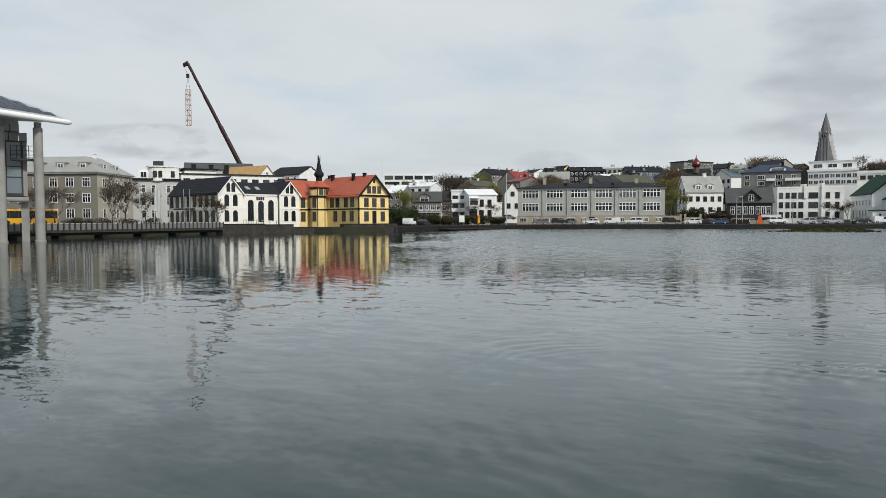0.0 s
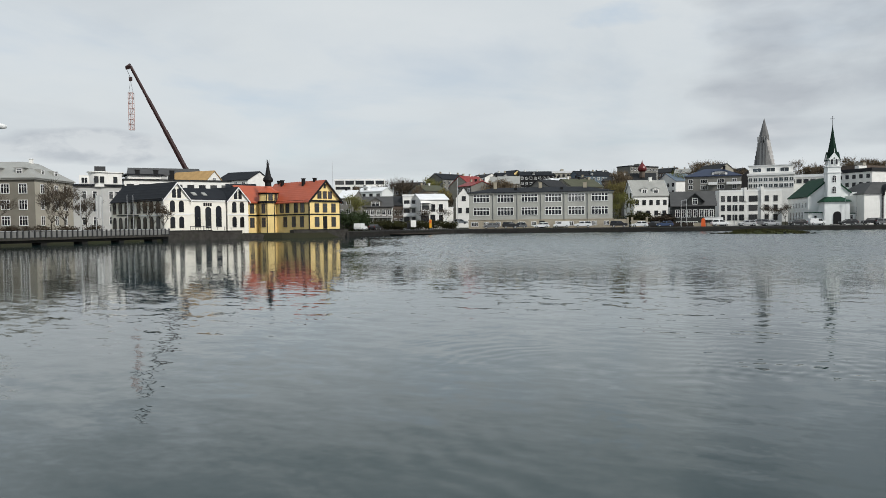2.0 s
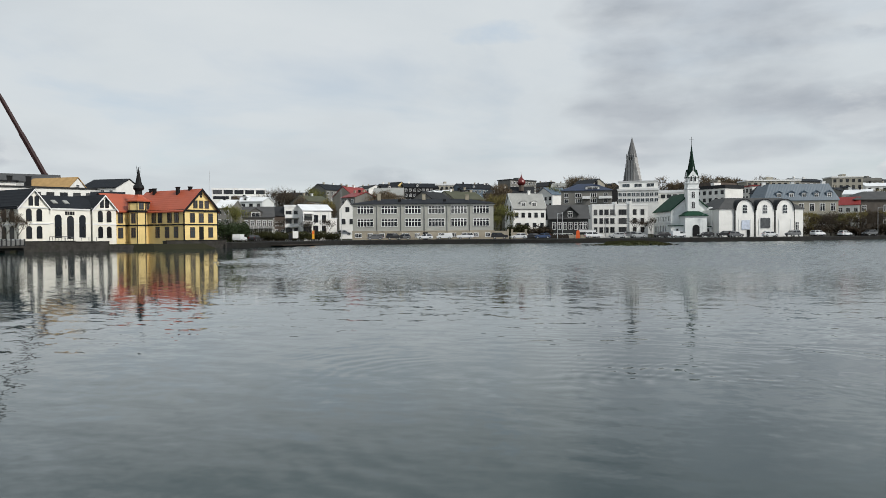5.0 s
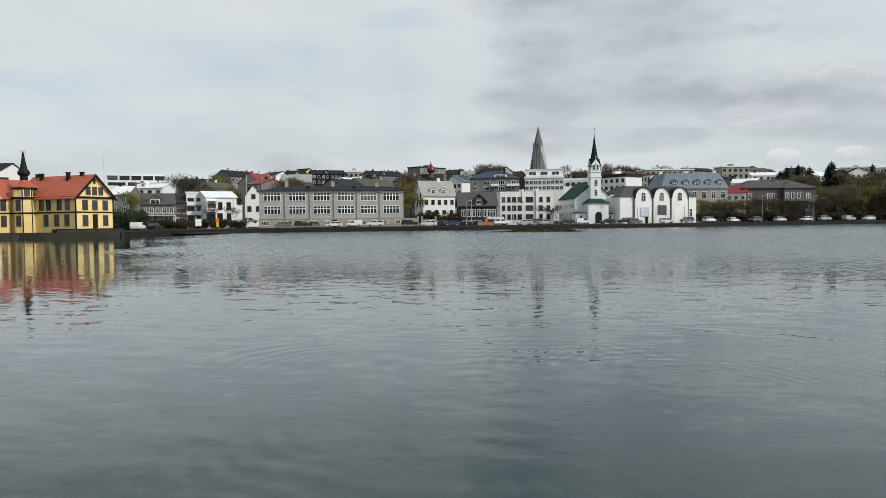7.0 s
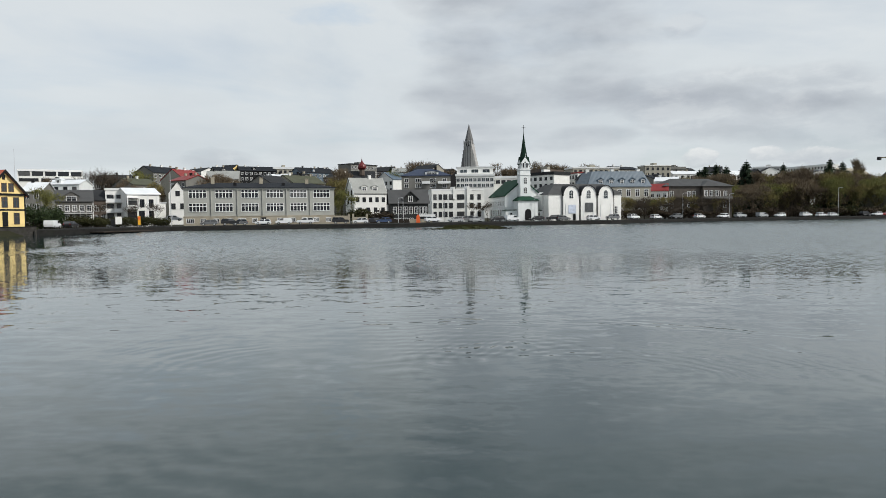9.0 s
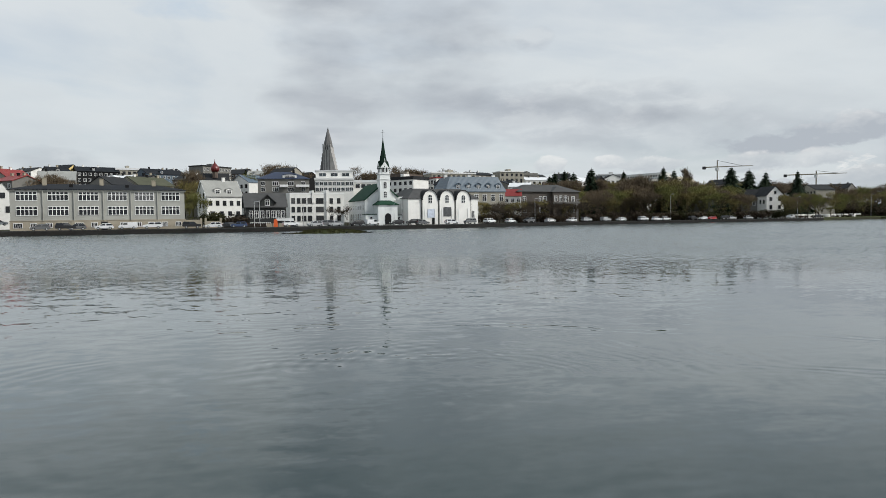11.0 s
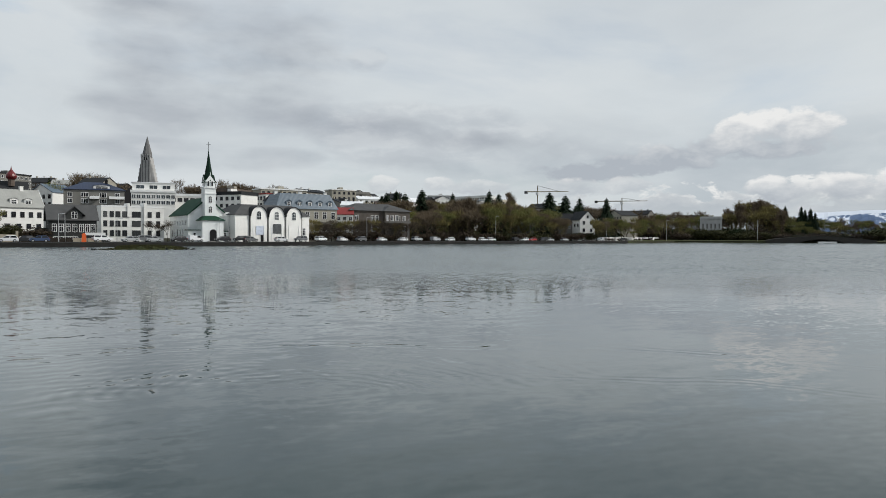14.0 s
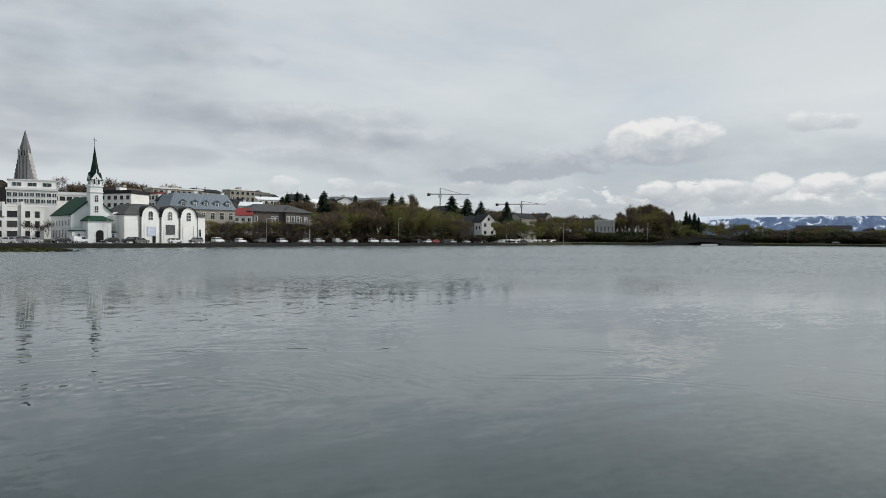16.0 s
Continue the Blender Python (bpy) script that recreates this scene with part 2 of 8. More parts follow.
def water_material():
    m = bpy.data.materials.new("lake_water")
    m.use_nodes = True
    tree = m.node_tree
    n = Nodes(tree)
    bsdf = tree.nodes["Principled BSDF"]
    place = tree.nodes.new("ShaderNodeTexCoord").outputs["Object"]
    depth = n.noise(place, 0.06, 4, 0.5)
    tree.links.new(n.ramp(depth, [(0.3, (0.009, 0.025, 0.027)), (0.7, (0.016, 0.036, 0.036))]), bsdf.inputs["Base Color"])
    sep = tree.nodes.new("ShaderNodeSeparateXYZ")
    tree.links.new(place, sep.inputs[0])
    x, y, _ = sep.outputs
    # breeze: calm near the bank and under the houses, ruffled on the open lake
    far = n.math("SQRT", n.math("ADD", n.math("MULTIPLY", x, x), n.math("MULTIPLY", y, y)))
    gust = n.noise(n.xyz(n.math("MULTIPLY", x, 0.016), n.math("MULTIPLY", y, 0.035), 0.0), 1.0, 5, 0.6)
    edge = n.math("ADD", far, n.math("MULTIPLY", n.math("SUBTRACT", gust, 0.5), 36.0))
    out = n.math("MULTIPLY", n.math("SUBTRACT", edge, 20.0), 0.026, True)
    lee = n.math("MULTIPLY", n.math("ADD", x, n.math("ADD", n.math("MULTIPLY", y, 0.05), n.math("MULTIPLY", n.math("SUBTRACT", gust, 0.5), 40.0))), 0.06, True)
    breeze = n.math("MULTIPLY", out, n.math("ADD", 0.12, n.math("MULTIPLY", lee, 0.88)))

    # the waves run towards the bank where the camera stands
    across = n.math("SUBTRACT", n.math("MULTIPLY", x, 0.883), n.math("MULTIPLY", y, 0.469))
    along_wave = n.math("ADD", n.math("MULTIPLY", x, 0.469), n.math("MULTIPLY", y, 0.883))

    def slopes(scale, stretch, detail, seed):
        t = tree.nodes.new("ShaderNodeTexNoise")
        tree.links.new(n.xyz(n.math("MULTIPLY", across, stretch), along_wave, seed), t.inputs["Vector"])
        t.inputs["Scale"].default_value, t.inputs["Detail"].default_value, t.inputs["Roughness"].default_value = scale, detail, 0.55
        t.inputs["Distortion"].default_value = 0.3
        s = tree.nodes.new("ShaderNodeSeparateColor")
        tree.links.new(t.outputs["Color"], s.inputs[0])
        return n.math("SUBTRACT", s.outputs[0], 0.5), n.math("SUBTRACT", s.outputs[1], 0.5)

    calm = n.ramp(n.noise(n.xyz(n.math("MULTIPLY", x, 0.05), n.math("MULTIPLY", y, 0.09), 4.0), 1.0, 3), [(0.36, 0.45), (0.62, 1.0)])
    sx, sy = slopes(0.5, 0.7, 2.0, 0.0)
    rx, ry = slopes(1.9, 0.45, 3.0, 3.0)
    fx, fy = slopes(7.0, 0.7, 3.0, 7.0)
    # the longer ripples die away from the bank
    near = n.math("SUBTRACT", 1.0, n.math("MULTIPLY", n.math("SUBTRACT", far, 12.0), 0.035, True))
    ripple = n.math("MULTIPLY", calm, n.math("ADD", 0.03, n.math("MULTIPLY", near, 0.15)))
    wind = n.math("ADD", n.math("MULTIPLY", calm, 0.10), n.math("MULTIPLY", breeze, 0.04))
    # wavelets too small to see spread the mirror image
    tree.links.new(n.math("ADD", 0.03, n.math("MULTIPLY", breeze, 0.18)), bsdf.inputs["Roughness"])
    offshore = n.math("MULTIPLY", n.math("SUBTRACT", far, 8.0), 0.06, True)
    tree.links.new(n.math("ADD", n.math("ADD", 1.42, n.math("MULTIPLY", offshore, 0.95)), n.math("MULTIPLY", breeze, 1.6)), bsdf.inputs["IOR"])
    nx = n.math("ADD", n.math("MULTIPLY", sx, 0.012), n.math("ADD", n.math("MULTIPLY", rx, n.math("MULTIPLY", ripple, 0.6)), n.math("MULTIPLY", fx, wind)))
    ny = n.math("ADD", n.math("MULTIPLY", sy, 0.016), n.math("ADD", n.math("MULTIPLY", ry, ripple), n.math("MULTIPLY", fy, wind)))
    # the long thin wake of a swimmer that has passed along the bank
    for radius, width, wl, deep in ((16.6, 0.55, 0.36, 0.05), (13.2, 0.5, 0.30, 0.035)):
        bent = n.math("ADD", far, n.math("MULTIPLY", n.math("SUBTRACT", n.noise(place, 0.09, 4), 0.5), 5.0))
        off = n.math("SUBTRACT", bent, radius)
        band = n.math("SUBTRACT", 1.0, n.math("POWER", n.math("ABSOLUTE", n.math("DIVIDE", off, width)), 2.0), True)
        band = n.math("MULTIPLY", band, n.math("MULTIPLY", n.math("SUBTRACT", x, 5.0), 0.4, True))
        band = n.math("MULTIPLY", band, n.ramp(n.noise(place, 0.45, 4, 0.6), [(0.42, 0.05), (0.62, 1.0)]))
        crest = n.math("MULTIPLY", n.math("MULTIPLY", n.math("SINE", n.math("MULTIPLY", off, 6.283 / wl)), band), deep)
        nx = n.math("ADD", nx, n.math("MULTIPLY", crest, n.math("DIVIDE", x, far)))
        ny = n.math("ADD", ny, n.math("MULTIPLY", crest, n.math("DIVIDE", y, far)))
    # rings left by swimmers, spreading from two spots
    for cx, cy, wl, reach in ((4.4, 10.2, 0.42, 10.0), (7.6, 8.6, 0.34, 8.0)):
        dx, dy = n.math("SUBTRACT", x, cx), n.math("SUBTRACT", y, cy)
        r = n.math("SQRT", n.math("ADD", n.math("MULTIPLY", dx, dx), n.math("MULTIPLY", dy, dy)))
        bent = n.math("ADD", r, n.math("MULTIPLY", n.noise(place, 0.3, 2), 2.4))
        fade = n.math("SUBTRACT", 1.0, n.math("DIVIDE", r, reach), True)
        fade = n.math("MULTIPLY", fade, n.ramp(n.noise(place, 0.2, 3), [(0.46, 0.0), (0.62, 1.0)]))
        ring = n.math("MULTIPLY", n.math("MULTIPLY", n.math("SINE", n.math("MULTIPLY", bent, 6.283 / wl)), fade), 0.06)
        nx = n.math("ADD", nx, n.math("MULTIPLY", ring, n.math("DIVIDE", dx, r)))
        ny = n.math("ADD", ny, n.math("MULTIPLY", ring, n.math("DIVIDE", dy, r)))
    norm = tree.nodes.new("ShaderNodeVectorMath")
    norm.operation = "NORMALIZE"
    lean = tree.nodes.new("ShaderNodeVectorMath")
    tree.links.new(tree.nodes.new("ShaderNodeNewGeometry").outputs["Normal"], lean.inputs[0])
    tree.links.new(n.xyz(nx, ny, 0.0), lean.inputs[1])
    tree.links.new(lean.outputs[0], norm.inputs[0])
    tree.links.new(norm.outputs[0], bsdf.inputs["Normal"])
    return m


M = {
    "water": water_material(),
    "ground": mat("park_soil", (0.032, 0.032, 0.019), 0.95, 0.4, 9.0, 0.4, dirt=(0.03, 0.036, 0.014)),
    "asphalt": mat("asphalt", (0.032, 0.032, 0.034), 0.9, 0.2, 3.0, 0.3),
    "basalt": mat("basalt_stone", (0.020, 0.019, 0.018), 0.9, 0.45, 0.9, 0.8, dirt=(0.016, 0.018, 0.012), lumps=0.06),
    "paving": mat("paving", (0.28, 0.27, 0.25), 0.85, 0.2, 2.0, 0.2),
    "grass": mat("turf", (0.04, 0.047, 0.017), 0.95, 0.4, 2.0, 0.5, dirt=(0.065, 0.055, 0.027)),
    "concrete": mat("fair_concrete", (0.27, 0.265, 0.25), 0.8, 0.2, 1.8, 0.2, dirt=(0.19, 0.185, 0.17)),
    "white": mat("white_render", (0.78, 0.77, 0.74), 0.75, 0.08, 2.2, 0.15, dirt=(0.62, 0.61, 0.57)),
    "cream": mat("cream_timber", (0.79, 0.765, 0.69), 0.7, 0.08, 2.2, 0.15, dirt=(0.66, 0.62, 0.52)),
    "whitecorr": corrugated("white_sheet_cladding", (0.74, 0.76, 0.75), 0.25, 0, 0.55, 0.08),
    "officewall": mat("brown_grey_render", (0.20, 0.185, 0.155), 0.85, 0.15, 2.5, 0.2, dirt=(0.16, 0.15, 0.125)),
    "timber": mat("weathered_timber", (0.13, 0.125, 0.118), 0.85, 0.25, 1.5, 0.3, dirt=(0.09, 0.085, 0.08)),
    "spiregreen": corrugated("dark_green_spire", (0.007, 0.024, 0.015), 0.45, 0, 0.8, 0.2),
    "solar": mat("dark_blue_roof_glass", (0.010, 0.014, 0.024), 0.3, 0.3, 1.5, 0.0),
    "darktimber": corrugated("dark_grey_weatherboard", (0.040, 0.042, 0.041), 0.2, 2, 0.8, 0.25),
    "railpanel": mat("dull_rail_panel", (0.17, 0.17, 0.165), 0.6, 0.2, 1.0, 0.1),
    "bankstone": mat("bank_stone", (0.05, 0.046, 0.042), 0.9, 0.5, 0.7, 0.8, dirt=(0.03, 0.032, 0.022), lumps=0.06),
    "villawall": mat("dark_pebbledash", (0.10, 0.088, 0.078), 0.9, 0.25, 1.5, 0.3),
    "galleryroof": mat("mid_grey_roof", (0.075, 0.075, 0.075), 0.7, 0.2, 2.5, 0.2),
    # pale blue-grey tint stands in for sky mirrored in the hall panes
    "hallglass": glass("hall_glass_sky_tint", (0.085, 0.105, 0.118), 0.05),
    "darktwigs": leaf("dark_bare_twigs", (0.035, 0.028, 0.022), (0.10, 0.078, 0.056)),
    "grey": mat("grey_render", (0.185, 0.18, 0.165), 0.85, 0.15, 2.5, 0.2, dirt=(0.22, 0.21, 0.19)),
    "palegrey": mat("pale_grey_and_shaded_white", (0.47, 0.47, 0.46), 0.8, 0.12, 2.5, 0.15, dirt=(0.36, 0.36, 0.34)),
    "sidewall": mat("warm_grey_surface", (0.40, 0.37, 0.31), 0.85, 0.12, 2.5, 0.2),
    "school": corrugated("grey_boarding", (0.36, 0.36, 0.33), 0.22, 2, 0.7, 0.12),
    "tan": mat("tan_stone", (0.36, 0.32, 0.25), 0.85, 0.2, 1.6, 0.3, dirt=(0.25, 0.23, 0.19)),
    "yellow": corrugated("yellow_sheet_cladding", (0.80, 0.61, 0.27), 0.3, 0, 0.6, 0.12),
    "black": mat("black_timber", (0.013, 0.013, 0.014), 0.6, 0.25, 1.2, 0.2),
    "slate": corrugated("dark_slate_sheet", (0.015, 0.017, 0.021), 0.5, 0, 0.7, 0.25),
    "zinc": corrugated("grey_sheet_roof", (0.30, 0.30, 0.28), 0.5, 0, 0.5, 0.15),
    "greyroof": mat("grey_felt_roof", (0.030, 0.031, 0.033), 0.8, 0.25, 2.5, 0.2),
    "redroof": corrugated("orange_red_sheet_roof", (0.40, 0.085, 0.038), 0.45, 0, 0.5, 0.15),
    "brightred": corrugated("red_sheet_roof", (0.22, 0.022, 0.018), 0.45, 0, 0.5, 0.15),
    "greenroof": corrugated("green_copper_roof", (0.012, 0.050, 0.028), 0.45, 0, 0.75, 0.2),
    "blueroof": corrugated("blue_grey_sheet_roof", (0.095, 0.13, 0.165), 0.45, 0, 0.5, 0.12),
    "navyroof": corrugated("navy_sheet_roof", (0.016, 0.026, 0.06), 0.45, 0, 0.45, 0.2),
    "snowroof": mat("pale_membrane_roof", (0.70, 0.71, 0.72), 0.6, 0.1, 3.0, 0.1),
    "woodroof": mat("bare_plywood_roof", (0.42, 0.27, 0.12), 0.8, 0.2, 1.2, 0.1),
    "brown": mat("brown_pebbledash", (0.12, 0.095, 0.08), 0.9, 0.25, 1.5, 0.3),
    "beige": mat("beige_render", (0.34, 0.32, 0.27), 0.85, 0.15, 2.0, 0.2),
    "olive": mat("olive_roof", (0.08, 0.082, 0.055), 0.7, 0.2, 2.0, 0.1),
    "steel": mat("pale_steel", (0.55, 0.56, 0.57), 0.35, 0.1, 1.0, 0.05, metal=0.6),
    "whitepaint": mat("white_paint", (0.76, 0.76, 0.75), 0.5, 0.06, 1.0, 0.05),
    "darkmetal": mat("dark_metal", (0.026, 0.026, 0.028), 0.5, 0.2, 1.0, 0.1),
    "cranered": mat("dark_red_paint", (0.035, 0.014, 0.014), 0.5, 0.2, 1.5, 0.05),
    "domered": mat("dark_red_copper", (0.13, 0.013, 0.013), 0.4, 0.2, 1.0, 0.05),
    "lattice": mat("pale_red_steel", (0.45, 0.28, 0.25), 0.5, 0.2, 1.0, 0.05),
    "yellowpaint": mat("bus_yellow", (0.75, 0.38, 0.02), 0.35, 0.08, 1.0, 0.0),
    "orange": mat("orange_plastic", (0.72, 0.12, 0.025), 0.5, 0.08, 1.0, 0.0),
    "tyre": mat("tyre_rubber", (0.02, 0.02, 0.02), 0.9, 0.2, 0.4, 0.1),
    "glass": glass("window_glass"),
    "palegl": glass("tinted_curtain_glass", (0.024, 0.031, 0.036), 0.05),
    "bark": mat("bark", (0.04, 0.033, 0.027), 0.95, 0.35, 0.6, 0.6),
    "twigs": leaf("bare_twigs", (0.08, 0.062, 0.045), (0.19, 0.145, 0.095)),
    "buds": leaf("budding_leaves", (0.10, 0.085, 0.034), (0.24, 0.20, 0.078)),
    "olivelf": leaf("olive_leaves", (0.075, 0.083, 0.027), (0.20, 0.19, 0.062)),
    "shrubleaf": leaf("low_shrub_leaves", (0.020, 0.023, 0.009), (0.052, 0.050, 0.019)),
    "shrubtwig": leaf("low_shrub_twigs", (0.028, 0.021, 0.015), (0.07, 0.052, 0.034)),
    "sash": mat("brown_sash", (0.11, 0.075, 0.055), 0.6, 0.2, 1.0, 0.1),
    "needles": leaf("spruce_needles", (0.008, 0.018, 0.010), (0.028, 0.042, 0.022)),
    "evergreen": leaf("dark_evergreen_leaves", (0.012, 0.022, 0.010), (0.04, 0.055, 0.022)),
    "hallstone": mat("pale_grey_concrete", (0.42, 0.41, 0.40), 0.85, 0.18, 6.0, 0.1),
    # darker copy of the tower concrete, also carries the shade of its left flank
    "halldark": mat("dark_and_shaded_concrete", (0.17, 0.167, 0.167), 0.85, 0.18, 6.0, 0.1),
    # blue of distance haze is part of this base colour
    "mountain": mat("far_hazed_rock", (0.10, 0.145, 0.22), 1.0, 0.25, 260.0, 0.0, fine=6.0),
    "craneyellow": mat("faded_crane_paint", (0.20, 0.17, 0.10), 0.5, 0.15, 1.0, 0.0),
    "poster": mat("printed_banner", (0.10, 0.105, 0.11), 0.6, 0.5, 0.8, 0.0),
    "paleposter": mat("pale_banner", (0.55, 0.60, 0.70), 0.6, 0.2, 0.8, 0.0),
}


# ---- building tools ----
def at(az, d, z=0.0):
    """A place by its heading and distance from the bank where the walk is."""
    return Vector((d * math.sin(radians(az)), d * math.cos(radians(az)), z))


def rise(el, d):
    """The height of what stands d metres off under that angle."""
    return EYE + d * math.tan(radians(el))


def box(bm, x0, x1, y0, y1, z0, z1):
    v = [bm.verts.new((x, y, z)) for z in (z0, z1) for y in (y0, y1) for x in (x0, x1)]
    for f in ((0, 2, 3, 1), (4, 5, 7, 6), (0, 1, 5, 4), (2, 6, 7, 3), (0, 4, 6, 2), (1, 3, 7, 5)):
        bm.faces.new([v[i] for i in f])
    return bm


def boxes(*items):
    bm = bmesh.new()
    for item in items:
        box(bm, *item)
    return bm


def extrude(bm, points, way):
    """A prism: a closed outline and the way along which it is drawn out."""
    a = [bm.verts.new(p) for p in points]
    b = [bm.verts.new(Vector(p) + Vector(way)) for p in points]
    n = len(a)
    bm.faces.new(a)
    bm.faces.new(b[::-1])
    for i in range(n):
        bm.faces.new((a[i], b[i], b[(i + 1) % n], a[(i + 1) % n]))
    return bm


def hull(bm, points):
    v = [bm.verts.new(p) for p in points]
    bmesh.ops.convex_hull(bm, input=v)
    return bm


def lathe(bm, rings, sides=12, cx=0.0, cy=0.0):
    """A turned shape from (radius, height) rings."""
    rows = []
    for r, z in rings:
        if r < 1e-4:
            rows.append([bm.verts.new((cx, cy, z))])
        else:
            rows.append([bm.verts.new((cx + r * math.cos(2 * math.pi * k / sides), cy + r * math.sin(2 * math.pi * k / sides), z)) for k in range(sides)])
    for lo, hi in zip(rows, rows[1:]):
        for k in range(sides):
            j = (k + 1) % sides
            if len(lo) == 1 and len(hi) == 1:
                continue
            if len(lo) == 1:
                bm.faces.new((lo[0], hi[k], hi[j]))
            elif len(hi) == 1:
                bm.faces.new((lo[k], lo[j], hi[0]))
            else:
                bm.faces.new((lo[k], lo[j], hi[j], hi[k]))
    if len(rows[0]) > 2:
        bm.faces.new(rows[0][::-1])
    if len(rows[-1]) > 2:
        bm.faces.new(rows[-1])
    return bm


def stick(bm, a, b, r0, r1=None, sides=5):
    a, b = Vector(a), Vector(b)
    r1 = r0 if r1 is None else r1
    q = (b - a).to_track_quat("Z", "Y")
    lo, hi = [], []
    for k in range(sides):
        c = Vector((math.cos(2 * math.pi * k / sides), math.sin(2 * math.pi * k / sides), 0))
        lo.append(bm.verts.new(a + q @ (c * r0)))
        hi.append(bm.verts.new(b + q @ (c * r1)))
    for k in range(sides):
        j = (k + 1) % sides
        bm.faces.new((lo[k], lo[j], hi[j], hi[k]))
    bm.faces.new(lo[::-1])
    bm.faces.new(hi)
    return bm


def mesh_of(name, bm, material, smooth=False):
    bmesh.ops.recalc_face_normals(bm, faces=bm.faces)
    me = bpy.data.meshes.new(name)
    bm.to_mesh(me)
    bm.free()
    me.materials.append(material)
    if smooth:
        for p in me.polygons:
            p.use_smooth = True
    return me


def part(name, bm, material, parent, label="", m=None, smooth=False):
    me = bm if isinstance(bm, bpy.types.Mesh) else mesh_of(name, bm, material, smooth)
    ob = new(name, me)
    ob.parent = parent
    if m is not None:
        ob.matrix_basis = m
    return tagged(ob, label) if label else ob


def thing(name, m, label, category, group="", kind=""):
    ob = new(name)
    ob.matrix_basis = m
    return tagged(ob, label, category, group, kind)


def facing(a, b, z0):
    """A frame of reference on the line from a to b (heading, distance), which runs to the right; y leads away, z up. Also its length."""
    p, q = at(*a), at(*b)
    x = (q - p).normalized()
    y = Vector((-x.y, x.x, 0))
    m = Matrix.Identity(4)
    for i, v in enumerate((x, y, Vector((0, 0, 1)))):
        m.col[i][:3] = v
    m.translation = (p.x, p.y, z0)
    return m, (q - p).length


WINDOWS = {}


def lattice_plate(bm, xs, zs, y0, y1, solid):
    """A plate with openings: xs and zs cut it into cells, solid(i, j) says which ones are filled."""
    front, back = {}, {}

    def corner(store, i, j, y):
        if (i, j) not in store:
            store[i, j] = bm.verts.new((xs[i], y, zs[j]))
        return store[i, j]

    n, k = len(xs) - 1, len(zs) - 1
    full = {(i, j) for i in range(n) for j in range(k) if solid(i, j)}
    for i, j in full:
        ring = ((i, j), (i + 1, j), (i + 1, j + 1), (i, j + 1))
        bm.faces.new([corner(front, *c, y0) for c in ring])
        bm.faces.new([corner(back, *c, y1) for c in ring[::-1]])
        for (a, b), near in (((ring[0], ring[1]), (i, j - 1)), ((ring[1], ring[2]), (i + 1, j)), ((ring[2], ring[3]), (i, j + 1)), ((ring[3], ring[0]), (i - 1, j))):
            if near not in full:
                bm.faces.new((corner(front, *b, y0), corner(front, *a, y0), corner(back, *a, y1), corner(back, *b, y1)))


def window(th, m, w, h, nx=2, ny=2, trim="whitepaint", arch=False, pane="glass", bar=0.07):
    """A framed window set on a wall: m puts the middle of its sill on the wall, with the outside to -y."""
    key = (round(w, 2), round(h, 2), nx, ny, trim, arch, pane)
    if key not in WINDOWS:
        bm, g = bmesh.new(), bmesh.new()
        t = 0.11 if trim != "black" else 0.09
        xs, zs = [], []
        for k in range(1, nx):
            xs += [-w / 2 + w * k / nx - bar / 2, -w / 2 + w * k / nx + bar / 2]
        for k in range(1, ny):
            z = h * (0.68 if ny == 2 else k / ny)
            zs += [z - bar / 2, z + bar / 2]
        bars = None
        if arch:
            r, n = w / 2, 8
            outer = [(-r - t, 0), (r + t, 0)] + [((r + t) * math.cos(math.pi * k / n), h - r + (r + t) * math.sin(math.pi * k / n)) for k in range(n + 1)]
            extrude(bm, [(x, -0.02, z) for x, z in outer], (0, -0.06, 0))
            inner = [(-r, 0.1), (r, 0.1)] + [(r * math.cos(math.pi * k / n), h - r + r * math.sin(math.pi * k / n)) for k in range(n + 1)]
            extrude(g, [(x, -0.085, z) for x, z in inner], (0, -0.01, 0))
            if trim != "black" and nx > 1 and ny > 1:
                bars = bmesh.new()
                top = [z for z in zs if z < h - r * 0.4]
                lattice_plate(bars, [-w / 2 + 0.02] + xs + [w / 2 - 0.02], [0.12] + top + [h - 0.05], -0.115, -0.098, lambda i, j: i % 2 == 1 or j % 2 == 1)
        else:
            xx, zz = [-w / 2 - t, -w / 2] + xs + [w / 2, w / 2 + t], [-t, 0] + zs + [h, h + t]
            lattice_plate(bm, xx, zz, -0.10, -0.01, lambda i, j: i % 2 == 0 or j % 2 == 0)
            box(g, -w / 2 - 0.01, w / 2 + 0.01, -0.05, -0.03, -0.01, h + 0.01)
        WINDOWS[key] = mesh_of("window", bm, M[trim]), mesh_of("pane", g, M[pane]), mesh_of("glazing_bar", bars, M[trim]) if bars else None
    fr, gl, cross = WINDOWS[key]
    ob = part("window", fr, None, th, m=m)
    part("pane", gl, None, ob)
    if cross:
        part("glazing_bar", cross, None, ob)
    return ob


